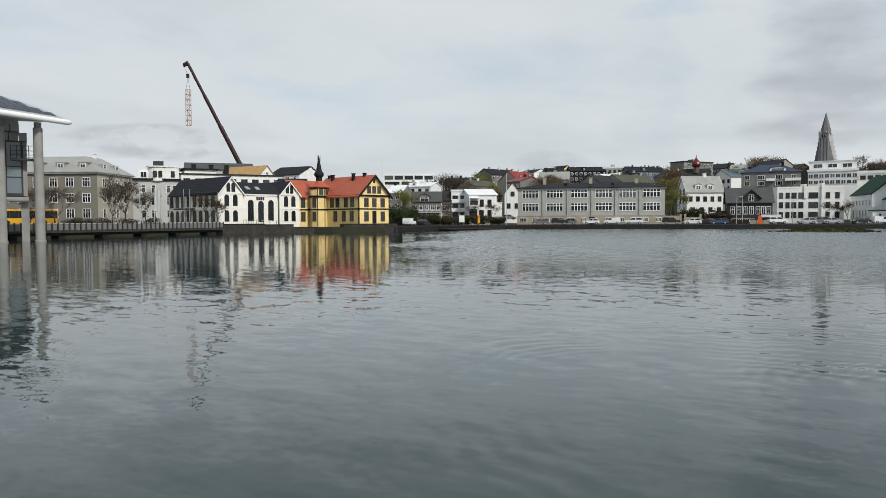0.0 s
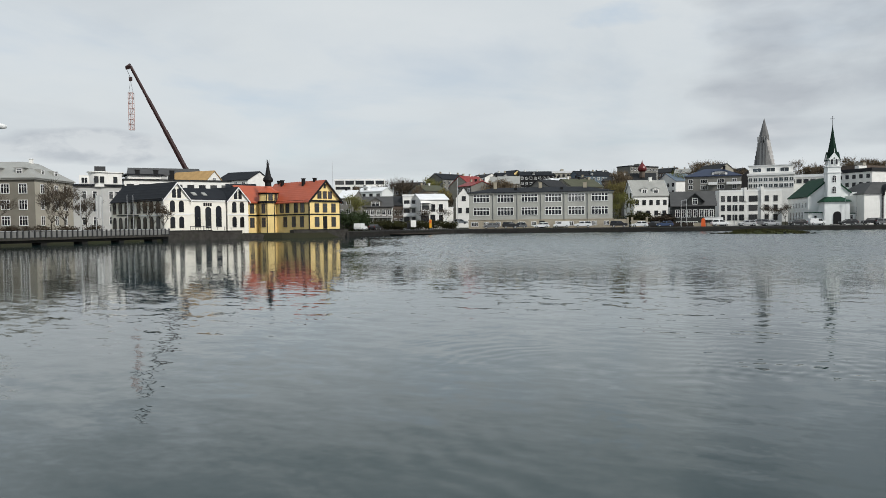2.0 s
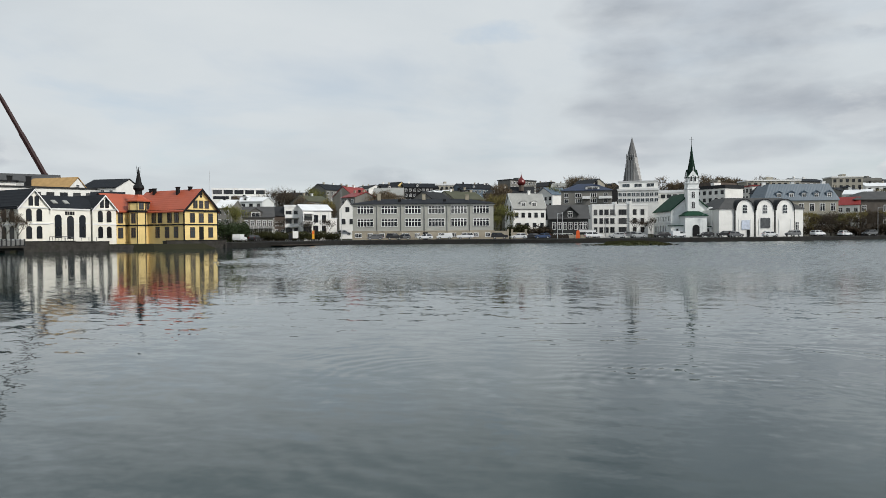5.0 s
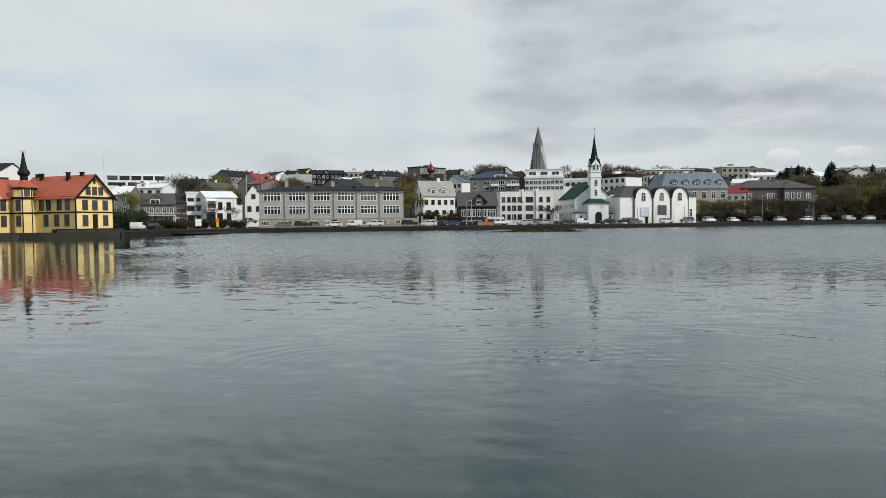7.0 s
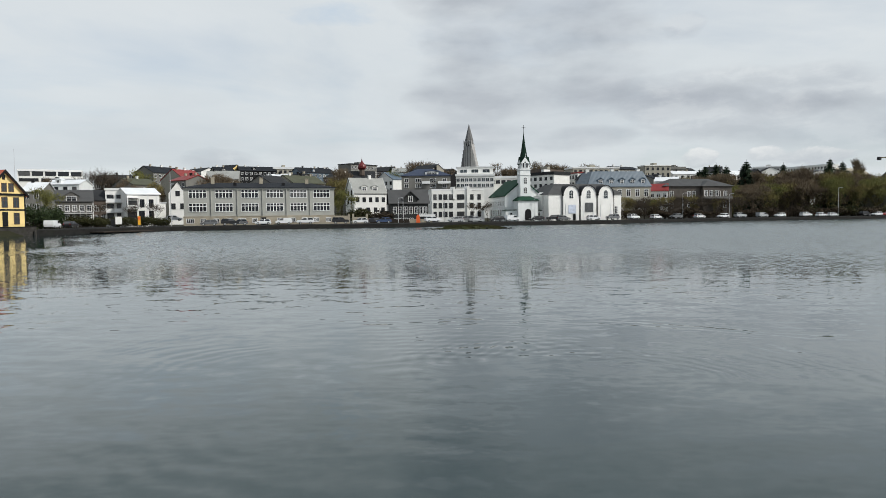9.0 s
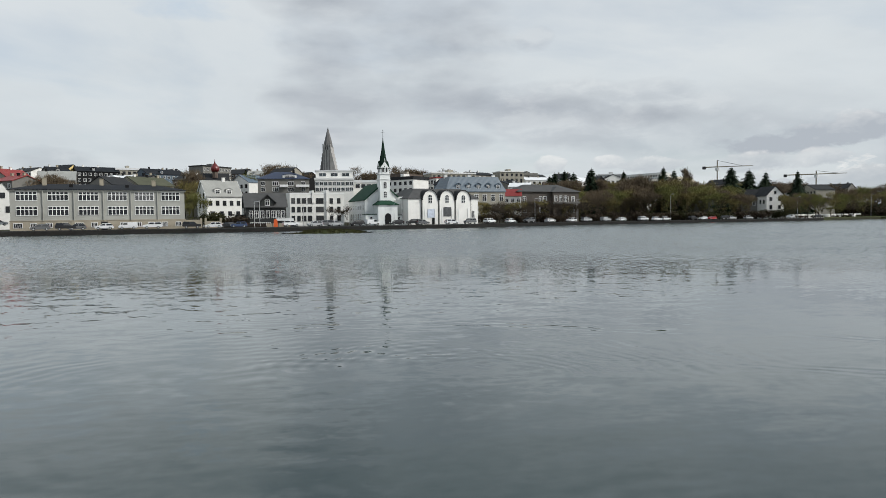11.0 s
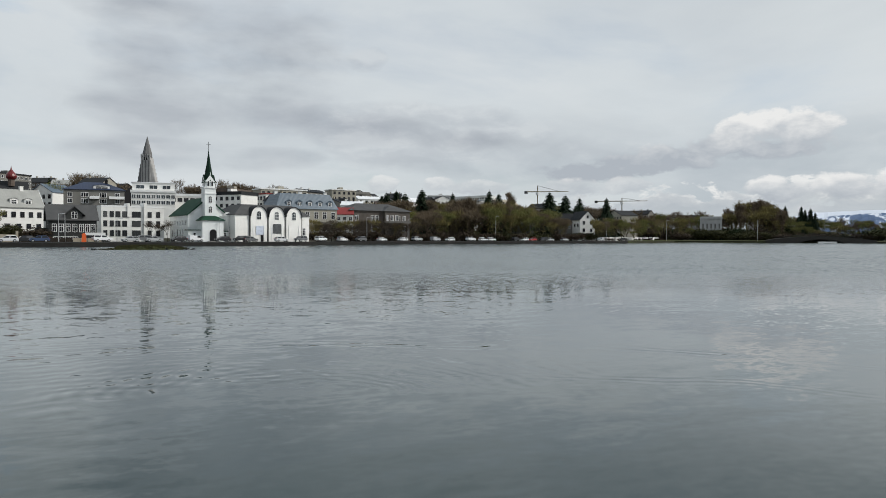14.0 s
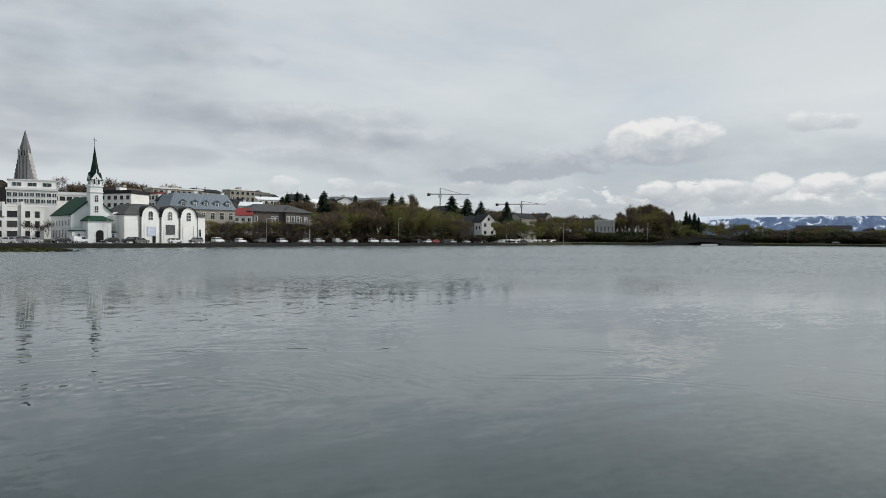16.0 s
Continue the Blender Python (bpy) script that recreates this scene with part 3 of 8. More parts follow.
class House:
    """A house on the line a-b (heading, distance). Heights are above the water."""

    def __init__(self, name, label, a, b, z0, depth, eave, ridge, kind, wall, roof, over=0.35, category="house", group="", inset=None, thick=0.22, setting=""):
        self.m, self.w = facing(a, b, z0)
        self.d, self.e, self.r, self.z0 = depth, eave - z0, ridge - z0, z0
        self.ob = thing(name, self.m, label, category, group, setting)
        w, d, e, r, o, t = self.w, depth, self.e, self.r, over, thick
        bm, rf = bmesh.new(), bmesh.new()
        s = -3.0
        if kind == "gx":
            extrude(bm, [(0, 0, s), (0, d, s), (0, d, e), (0, d / 2, r), (0, 0, e)], (w, 0, 0))
            k = (r - e) / (d / 2) * o
            extrude(rf, [(-o, -o, e - k + 0.01), (-o, d / 2, r + 0.01), (-o, d + o, e - k + 0.01), (-o, d + o, e - k + t), (-o, d / 2, r + t), (-o, -o, e - k + t)], (w + 2 * o, 0, 0))
        elif kind == "gy":
            extrude(bm, [(0, 0, s), (w, 0, s), (w, 0, e), (w / 2, 0, r), (0, 0, e)], (0, d, 0))
            k = (r - e) / (w / 2) * o
            extrude(rf, [(-o, -o, e - k + 0.01), (w / 2, -o, r + 0.01), (w + o, -o, e - k + 0.01), (w + o, -o, e - k + t), (w / 2, -o, r + t), (-o, -o, e - k + t)], (0, d + 2 * o, 0))
        elif kind == "hip":
            box(bm, 0, w, 0, d, s, e)
            i = min(w, d) / 2 if inset is None else inset
            box(rf, -o, w + o, -o, d + o, e, e + 0.15)
            top = [(i, min(i, d / 2), r), (w - i, min(i, d / 2), r), (i, d - min(i, d / 2), r), (w - i, d - min(i, d / 2), r)]
            hull(rf, [(-o, -o, e + 0.151), (w + o, -o, e + 0.151), (w + o, d + o, e + 0.151), (-o, d + o, e + 0.151)] + (top if d > 2 * i + 0.1 else top[:2]))
        elif kind == "flat":
            box(bm, 0, w, 0, d, s, e)
            box(rf, -o, w + o, -o, d + o, e, r)
        part("wall", bm, M[wall], self.ob)
        part("roof", rf, M[roof], self.ob)

    def row(self, face, centres, z, w, h, **kw):
        """Windows on one face (front, left, right) with their middles at these metres and their sills at height z."""
        for c in centres:
            if face == "front":
                m = Matrix.Translation((c, 0, z - self.z0))
            elif face == "left":
                m = Matrix.Translation((0, c, z - self.z0)) @ pose(0, 0, 0, 0, 0, -90)
            else:
                m = Matrix.Translation((self.w, c, z - self.z0)) @ pose(0, 0, 0, 0, 0, 90)
            window(self.ob, m, w, h, **kw)

    def even(self, face, n, z, w, h, lo=0.0, hi=1.0, **kw):
        length = self.w if face == "front" else self.d
        self.row(face, [length * (lo + (hi - lo) * (k + 0.5) / n) for k in range(n)], z, w, h, **kw)

    def add(self, name, bm, material, label=""):
        return part(name, bm, M[material], self.ob, label)

    def band(self, z, h=0.25, out=0.06, material="whitepaint", faces=("front", "left", "right")):
        bm, z = bmesh.new(), z - self.z0
        if "front" in faces:
            box(bm, -out, self.w + out, -out, -0.003, z, z + h)
        if "left" in faces:
            box(bm, -out, -0.003, 0.0, self.d, z, z + h)
        if "right" in faces:
            box(bm, self.w + 0.003, self.w + out, 0.0, self.d, z, z + h)
        return self.add("trim", bm, material)

    def bargeboards(self, face="left", material="whitepaint", h=0.35):
        """Boards along the slopes of a side gable."""
        x = -0.44 if face == "left" else self.w + 0.36
        for y0 in (-0.35, self.d + 0.35):
            k = (self.r - self.e) / (self.d / 2) * 0.35
            self.add("bargeboard", extrude(bmesh.new(), [(x, y0, self.e - k - h + 0.2), (x, self.d / 2, self.r - h + 0.2), (x, self.d / 2, self.r + 0.25), (x, y0, self.e - k + 0.25)], (0.08, 0, 0)), material)

    def chimney(self, x, y, z0, z1, w=0.7, material="tan"):
        bm = boxes((x - w / 2, x + w / 2, y - w / 2, y + w / 2, z0 - self.z0, z1 - self.z0), (x - w / 2 - 0.08, x + w / 2 + 0.08, y - w / 2 - 0.08, y + w / 2 + 0.08, z1 - self.z0, z1 - self.z0 + 0.15))
        return self.add("chimney", bm, material)

    def dormer(self, x, y, z, w, h, depth, wall="white", roof="slate", gable=0.6, win=(0.8, 1.0)):
        """A dormer standing out of the front slope, its face at y."""
        z -= self.z0
        bm = extrude(bmesh.new(), [(x - w / 2, y, z), (x + w / 2, y, z), (x + w / 2, y, z + h), (x, y, z + h + gable), (x - w / 2, y, z + h)], (0, depth, 0))
        ob = self.add("dormer", bm, wall)
        o = 0.18
        k = gable / (w / 2) * o
        part("dormer_roof", extrude(bmesh.new(), [(x - w / 2 - o, y - o, z + h - k + 0.01), (x, y - o, z + h + gable + 0.01), (x + w / 2 + o, y - o, z + h - k + 0.01), (x + w / 2 + o, y - o, z + h - k + 0.14), (x, y - o, z + h + gable + 0.14), (x - w / 2 - o, y - o, z + h - k + 0.14)], (0, depth + o, 0)), M[roof], ob)
        window(ob, Matrix.Translation((x, y, z + (h - win[1]) / 2 + 0.1)), *win)
        return ob


# ---- the lie of the land ----
SHORE = [(-180, 14), (-110, 14), (-80, 20), (-50, 90), (-34, 118), (-17.5, 146), (-11.8, 146), (-9, 144), (-3.9, 150), (-1, 172), (5, 180), (22.5, 182), (30, 191), (40, 209), (45.6, 240), (51, 266), (56, 292), (59, 312), (64, 345), (66.5, 372), (70, 455), (78, 478), (90, 500), (100, 380), (112, 60), (125, 20), (140, 14), (180, 14)]
HILL = [(-180, 0.004), (-40, 0.006), (-20, 0.012), (-5, 0.028), (8, 0.038), (30, 0.044), (45, 0.036), (60, 0.020), (70, 0.006), (90, 0.003), (180, 0.003)]


def along(table, v):
    for (a, p), (b, q) in zip(table, table[1:]):
        if v <= b:
            return p + (q - p) * (v - a) / (b - a)
    return table[-1][1]


def ground_z(az, r):
    s = along(SHORE, az)
    up = max(0.0, r - s - 45)
    return 1.1 + along(HILL, az) * min(up, 900.0) * min(1.0, up / 60.0)


def polar_sheet(name, az0, az1, step, rings, height, material):
    """One sheet of ground round the lake; rings are distances from the water's edge."""
    n = int(round((az1 - az0) / step))
    verts, faces = [], []
    for i in range(n + 1):
        az = az0 + (az1 - az0) * i / n
        s = along(SHORE, az)
        for off in rings:
            r = s + off
            p = at(az, r)
            verts.append((p.x, p.y, height(az, r, off)))
    k = len(rings)
    for i in range(n):
        for j in range(k - 1):
            faces.append((i * k + j, i * k + j + 1, (i + 1) * k + j + 1, (i + 1) * k + j))
    me = bpy.data.meshes.new(name)
    me.from_pydata(verts, [], faces)
    me.materials.append(material)
    return new(name, me)


def land(az, r, off):
    if off <= 0:
        return -1.2
    p = at(az, r)
    bumps = noise.noise(Vector((p.x * 0.03, p.y * 0.03, 0.0))) * min(1.0, off / 200.0) * 1.5
    return ground_z(az, r) + bumps - 0.06


ground = polar_sheet("ground", -180, 180, 1.0, [0, 0.4, 3, 12, 25, 45, 65, 85, 110, 150, 200, 270, 360, 480, 640, 850, 1100, 1500, 2200, 3200, 4600], land, M["ground"])
tagged(ground, "brown-green park ground rising into a low hill", "ground", kind="structure")


def lake():
    """The lake's face: smooth near the bank, thrown into small waves where the breeze reaches it."""
    heads = list(range(-180, -40, 10)) + list(range(-40, -6, 2)) + [-6 + 0.1 * k for k in range(1021)] + list(range(97, 181, 4))
    rings = [0.3, 2.0, 8.0, 20.0, 34.0]
    while rings[-1] < 720:
        rings.append(rings[-1] * 1.0072)
    az, r = np.radians(np.array(heads, float)), np.array(rings)
    rng = np.random.RandomState(5)
    z = rng.normal(size=(len(heads), len(rings)))
    z = sum(np.roll(z, k, 0) for k in range(3)) / 1.73  # crests lie across the view
    patch = np.array([[noise.noise(Vector((a * 4.5, math.log(q) * 3.2, 0.7))) for q in rings[::8]] for a in az])
    patch = np.repeat(patch, 8, 1)[:, : len(rings)]
    out = np.clip((r[None, :] * (1 + 0.12 * patch) - 32) / 30, 0, 1)
    lee = np.clip((np.degrees(az)[:, None] + 3.0 + 8.0 * patch) / 5.0, 0, 1) * (np.degrees(az)[:, None] < 100)
    z *= 0.0072 * r[None, :] * np.clip(1.25 - r[None, :] / 420, 0.3, 1.0) * WAVE * out * lee * np.clip(0.85 + 0.4 * patch, 0.55, 1.0)
    x, y = np.sin(az)[:, None] * r, np.cos(az)[:, None] * r
    verts = np.stack([x, y, z], -1).reshape(-1, 3)
    k = len(rings)
    i, j = np.meshgrid(np.arange(len(heads) - 1), np.arange(k - 1), indexing="ij")
    q = (i * k + j).reshape(-1)
    faces = np.stack([q, q + 1, q + k + 1, q + k], -1)
    me = bpy.data.meshes.new("water")
    me.from_pydata(verts.tolist(), [], faces.tolist())
    me.flip_normals()
    me.materials.append(M["water"])
    return new("water", me)


WAVE = 0.05
water = lake()
tagged(water, "grey rippled lake water mirroring the cloudy sky", "water", kind="structure")
quay = new("pavement_bank", mesh_of("pavement_bank", boxes((-60, 60, -30, 0.9, -1.0, 0.85)), M["paving"]))
quay.matrix_basis = pose(0, 0, 0, 0, 0, -29.5)
tagged(quay, "grey paved bank beside the lake", "pavement", kind="structure")

road = polar_sheet("road_lakeside", -2.0, 66.0, 0.5, [1.6, 10.5], lambda az, r, off: 1.14, M["asphalt"])
tagged(road, "dark asphalt street along the lake", "road", kind="structure")
edge = polar_sheet("embankment", -3.9, 66.5, 0.5, [-0.5, -0.25, 0.9, 0.95], lambda az, r, off: {-0.5: -0.4, -0.25: 0.95, 0.9: 1.12, 0.95: 0.9}[round(off, 2)], M["basalt"])
edge.data.validate()
tagged(edge, "dark stone wall along the water's edge", "wall", kind="structure")

# far bank with the causeway
bank = polar_sheet("bank_far", 66.5, 92.0, 0.5, [-0.3, 0.6, 6.0, 14.0], lambda az, r, off: {-0.3: -0.3, 0.6: 0.5, 6.0: 1.5, 14.0: 1.2}[round(off, 1)], M["grass"])
tagged(bank, "dark grassy causeway bank", "bank", kind="structure")


# ---- city hall on its pillars ----
def city_hall():
    m, w = facing((-32.2, 98.0), (-29.9, 98.0), 0.0)
    ob = thing("city_hall", m, "modern lakeside hall on grey pillars with curved white roof", "building")
    top = 14.6
    for x in (-8.0, -4.0, 0.0, w):
        part("pillar", lathe(bmesh.new(), [(0.62, -1.0), (0.62, 0.15), (0.54, 0.2), (0.52, top - 0.9), (0.40, top - 0.8), (0.40, top - 0.2)], 20, x, 0.0), M["concrete"], ob, smooth=False)
    # back column and its beam
    part("column", boxes((2.0, 2.85, 3.0, 4.0, -1.0, 5.0)), M["concrete"], ob)
    part("column", boxes((-5.0, -3.9, 3.0, 4.0, -1.0, 5.0)), M["concrete"], ob)
    bm = lathe(bmesh.new(), [(0.33, -14.0), (0.33, 2.85)], 12)
    part("beam", bm, M["concrete"], ob, m=pose(0, 2.2, 5.15, 0, 90, 0))
    # glazed bay with concrete blocks on top
    part("bay_wall", boxes((-16.0, 2.75, 3.0, 12.0, 5.6, 12.2)), M["concrete"], ob)
    for x0, x1, z0, z1 in ((-1.2, 0.5, 5.95, 7.9), (0.52, 2.1, 5.95, 7.9), (-1.2, 0.5, 7.95, 9.2), (0.52, 2.1, 7.95, 9.2), (-1.2, 0.5, 9.25, 12.2), (0.52, 2.1, 9.25, 12.2), (-4.0, -1.3, 5.95, 12.2)):
        part("pane", boxes((x0, x1, 2.86, 2.97, z0, z1)), M["hallglass"], ob)
    bars = boxes((0.42, 0.6, 2.78, 2.99, 5.7, 12.3), (2.1, 2.3, 2.78, 2.99, 5.7, 12.3), (-1.35, 2.1, 2.8, 2.99, 7.86, 7.98), (-1.35, 2.1, 2.8, 2.99, 9.18, 9.3), (-1.35, 2.3, 2.8, 2.99, 12.2, 12.35), (-1.35, 2.3, 2.8, 2.99, 5.6, 5.95))
    part("window_frame", bars, M["darkmetal"], ob)
    k = 0
    for z, spans in ((12.4, ((-1.2, -0.2), (-0.15, 0.85), (0.9, 1.9), (1.95, 2.8))), (13.5, ((-1.2, 0.0), (0.05, 1.0), (1.05, 2.0))), (14.4, ((-1.2, 0.5), (0.55, 1.95)))):
        for x0, x1 in spans:
            part("block", boxes((x0, x1, 2.9 + 0.1 * (k % 3), 8.0, z, z + 0.98)), M["concrete"], ob)
            k += 1
    # balcony
    part("balcony", boxes((1.0, 4.3, 1.6, 2.7, 9.9, 10.15)), M["darkmetal"], ob)
    rail = bmesh.new()
    for k in range(6):
        stick(rail, (1.05 + 0.64 * k, 1.65, 10.15), (1.05 + 0.64 * k, 1.65, 11.7), 0.05)
    for z in (10.6, 11.1, 11.7):
        stick(rail, (1.0, 1.65, z), (4.3, 1.65, z), 0.035)
    part("railing", rail, M["darkmetal"], ob)
    # the wing of the roof: low edge to the lake, curving up and back
    tip, steps = w + 3.3, 14
    slant = pose(w, 0, 0) @ pose(0, 0, 0, 0, 0, 38) @ pose(-w, 0, 0)

    def prof(s):
        return -1.6 + 11.0 * s, top + 0.25 + 3.7 * math.sin(s * math.pi / 2) ** 0.9, tip - 9.5 * s ** 1.1

    bm = bmesh.new()
    for lift in (0.0,):
        up, lo = [], []
        for i in range(steps + 1):
            y, z, x = prof(i / steps)
            up.append((bm.verts.new((-26.0, y, z)), bm.verts.new((x, y, z))))
            lo.append((bm.verts.new((-26.0, y, min(z - 0.3, top + 0.1))), bm.verts.new((x, y, min(z - 0.3, top + 0.1)))))
        for i in range(steps):
            bm.faces.new((up[i][0], up[i][1], up[i + 1][1], up[i + 1][0]))
            bm.faces.new((lo[i][0], lo[i + 1][0], lo[i + 1][1], lo[i][1]))
            bm.faces.new((up[i][1], lo[i][1], lo[i + 1][1], up[i + 1][1]))
            bm.faces.new((up[i][0], up[i + 1][0], lo[i + 1][0], lo[i][0]))
        bm.faces.new((up[0][0], lo[0][0], lo[0][1], up[0][1]))
    part("roof", bm, M["steel"], ob, "curved white metal roof", m=slant)
    part("edge_beam", lathe(bmesh.new(), [(0.34, -26.0), (0.34, tip - 0.5), (0.22, tip), (0.0, tip + 0.1)], 12), M["whitepaint"], ob, m=slant @ pose(0, -1.6, top + 0.1, 0, 90, 0), smooth=True)
    # dark glazing strips up the curve
    for k in range(16):
        x0 = tip - 2.4 - 1.2 * k
        bm, last = bmesh.new(), None
        for i in range(1, steps):
            y, z, x = prof(i / steps)
            if x0 + 1.04 > x - 0.2:
                break
            cur = [bm.verts.new((x0, y, z + 0.05)), bm.verts.new((x0 + 1.04, y, z + 0.05)), bm.verts.new((x0 + 1.04, y, z - 0.02)), bm.verts.new((x0, y, z - 0.02))]
            if last:
                for j in range(4):
                    bm.faces.new((last[j], last[(j + 1) % 4], cur[(j + 1) % 4], cur[j]))
            last = cur
        if len(bm.verts) > 4:
            part("roof_light", bm, M["solar"], ob, m=slant)
        else:
            bm.free()


city_hall()


# ---- footbridge deck with its railing ----
def boardwalk():
    m, w = facing((-36.0, 109.0), (-17.4, 138.0), 0.0)
    ob = thing("boardwalk", m, "dark boardwalk over the water with a panelled railing", "boardwalk")
    part("deck", boxes((0, w, 0, 3.2, 0.78, 1.08)), M["bankstone"], ob)
    part("beam", boxes((0, w, 0.5, 2.8, 0.35, 0.72)), M["basalt"], ob)
    pier = mesh_of("pier", boxes((-0.5, 0.5, 0.6, 2.6, -1.2, 0.36)), M["basalt"])
    for k in range(7):
        part("pier", pier, None, ob, m=pose(3 + k * (w - 6) / 6, 0, 0))
    part("rail", boxes((0, w, 0.06, 0.16, 2.12, 2.2)), M["steel"], ob)
    post = mesh_of("post", boxes((-0.09, 0.09, -0.02, 0.2, 1.05, 2.26)), M["darkmetal"])
    slat = mesh_of("panel", boxes((-0.31, 0.31, 0.1, 0.12, 1.2, 2.05)), M["railpanel"])
    n = int(w / 0.9)
    for k in range(n + 1):
        part("post", post, None, ob, m=pose(0.06 + k * (w - 0.12) / n, 0, 0))
        if k < n:
            part("panel", slat, None, ob, m=pose((k + 0.5) * w / n, 0, 0))


boardwalk()


# ---- houses on the near bank ----
def grey_offices():
    h = House("office_building", "grey rendered three-storey building with pale hipped roof and dormers", (-34.5, 176), (-26.25, 160.5), 1.5, 15.0, 12.5, 16.2, "hip", "officewall", "zinc", 0.5, "building", inset=4.6)
    for z in (3.2, 6.4, 9.6):
        h.even("front", 8, z, 1.5, 1.75, 0.02, 0.98, nx=3)
        [window(h.ob, Matrix.Translation((h.w + 0.05, y, z - 1.5)) @ pose(0, 0, 0, 0, 0, 90), 1.15, 1.75) for y in (2.6, 8.0, 11.6)]
    h.band(12.25, 0.3, 0.4, "zinc")
    # thin sheet over the right end, paler and warmer than the front
    h.add("side_wall", boxes((h.w + 0.004, h.w + 0.05, 0.0, 15.0, -3, 10.7)), "sidewall", "end wall in a paler, warmer grey")
    for k in range(5):
        x = h.w * (0.22 + 0.165 * k)
        h.add("dormer", boxes((x - 0.9, x + 0.9, 1.0, 4.0, 11.7, 13.1)), "zinc")
        h.add("dormer_roof", boxes((x - 1.1, x + 1.1, 0.85, 4.0, 13.1, 13.25)), "zinc")
        window(h.ob, Matrix.Translation((x, 1.0, 12.05)), 1.0, 0.85)
    for y in (5.0, 10.0):
        h.add("dormer", boxes((h.w - 4.0, h.w - 1.0, y - 0.9, y + 0.9, 11.7, 13.1)), "zinc")
        window(h.ob, Matrix.Translation((h.w - 1.0, y, 12.05)) @ pose(0, 0, 0, 0, 0, 90), 1.0, 0.85)
    h.chimney(h.w - 4.6, 7.5, 15.6, 16.9, 0.6, "white")


grey_offices()


def white_corner():
    d = 182
    # lower walls are white render in shade, which the pale grey colour holds
    h = House("apartment_building", "white rendered building with stepped top storey and dark cornice", (-23.9, d), (-20.6, d), 1.8, 14, rise(3.05, d), rise(3.2, d), "flat", "palegrey", "slate", 0.45, "building")
    for z in (3.3, 6.3, 9.3):
        h.row("front", (2.4, 4.6, 8.0, 9.3), z, 0.8, 1.7, nx=1, ny=2, trim="whitepaint")
    h.add("top_storey", boxes((1.4, 3.6, 0.6, 10, 10.3, 13.0), (4.3, 10.4, 0.2, 12, 10.3, 13.6)), "white")
    h.add("bay", lathe(bmesh.new(), [(2.3, 10.3), (2.3, 13.6), (2.6, 13.62), (2.6, 13.9)], 20, 5.6, 1.6), "white", "rounded white corner bay")
    for x in (5.0, 6.2, 9.0):
        window(h.ob, Matrix.Translation((x, -0.75 if x < 7 else 0.2, 11.3)), 0.7, 1.3, nx=1, ny=1, trim="black")
    window(h.ob, Matrix.Translation((2.5, 0.6, 11.2)), 1.2, 1.2, nx=2, ny=1)
    h.add("roof_cap", boxes((4.1, 10.9, 0.0, 12.4, 13.6, 13.8)), "whitepaint")
    h.add("plant_room", boxes((4.6, 7.0, 3, 8, 13.9, 15.3)), "darkmetal")
    g = House("apartment_building", "long white flat-roofed block behind the theatre house", (-20.5, 196), (-12.9, 200), 2.0, 14, rise(3.55, 196), rise(3.65, 196), "flat", "white", "greyroof", 0.3, "building")
    g.even("front", 9, rise(3.0, 196), 1.5, 0.8, nx=2, ny=1, trim="darkmetal")
    g.add("roof_house", boxes((1, 9, 1, 9, 11.9, 14.0)), "white")
    g.add("roof_house_cap", boxes((0.3, 9.6, 0.5, 9.6, 14.0, 14.35)), "slate")
    for x in (3.5, 8.0, 12.0):
        g.chimney(x, 3.0, rise(3.6, 196), rise(4.35, 196), 1.1, "black")
    k = House("town_house", "grey pitched-roof house with dark roof terrace", (-20.2, 216), (-15.2, 216), 2.0, 14, rise(3.95, 216), rise(4.55, 216), "gx", "palegrey", "galleryroof", 0.4)
    k.even("front", 6, rise(3.6, 216), 1.3, 1.1, nx=2, ny=1)
    p = House("town_house", "white gabled house with bare plywood roof", (-14.9, 200), (-13.3, 206), 2.0, 14, rise(3.25, 203), rise(4.3, 203), "gy", "white", "woodroof", 0.25)
    p.row("front", (p.w * 0.5,), rise(3.3, 205), 1.0, 1.6, nx=2)
    p.even("front", 3, rise(2.7, 205), 0.9, 1.2)
    s = House("town_house", "white house with dark slate roof", (-13.9, 240), (-11.6, 232), 2.0, 12, rise(3.6, 236), rise(4.3, 236), "gx", "white", "slate", 0.3)
    s.even("front", 4, rise(3.2, 236), 1.1, 1.0)
    q = House("town_house", "low dark-roofed house between the theatre and the yellow house", (-13.2, 178), (-11.0, 178), 2.0, 10, rise(2.6, 178), rise(3.35, 178), "gx", "grey", "slate", 0.3)


white_corner()


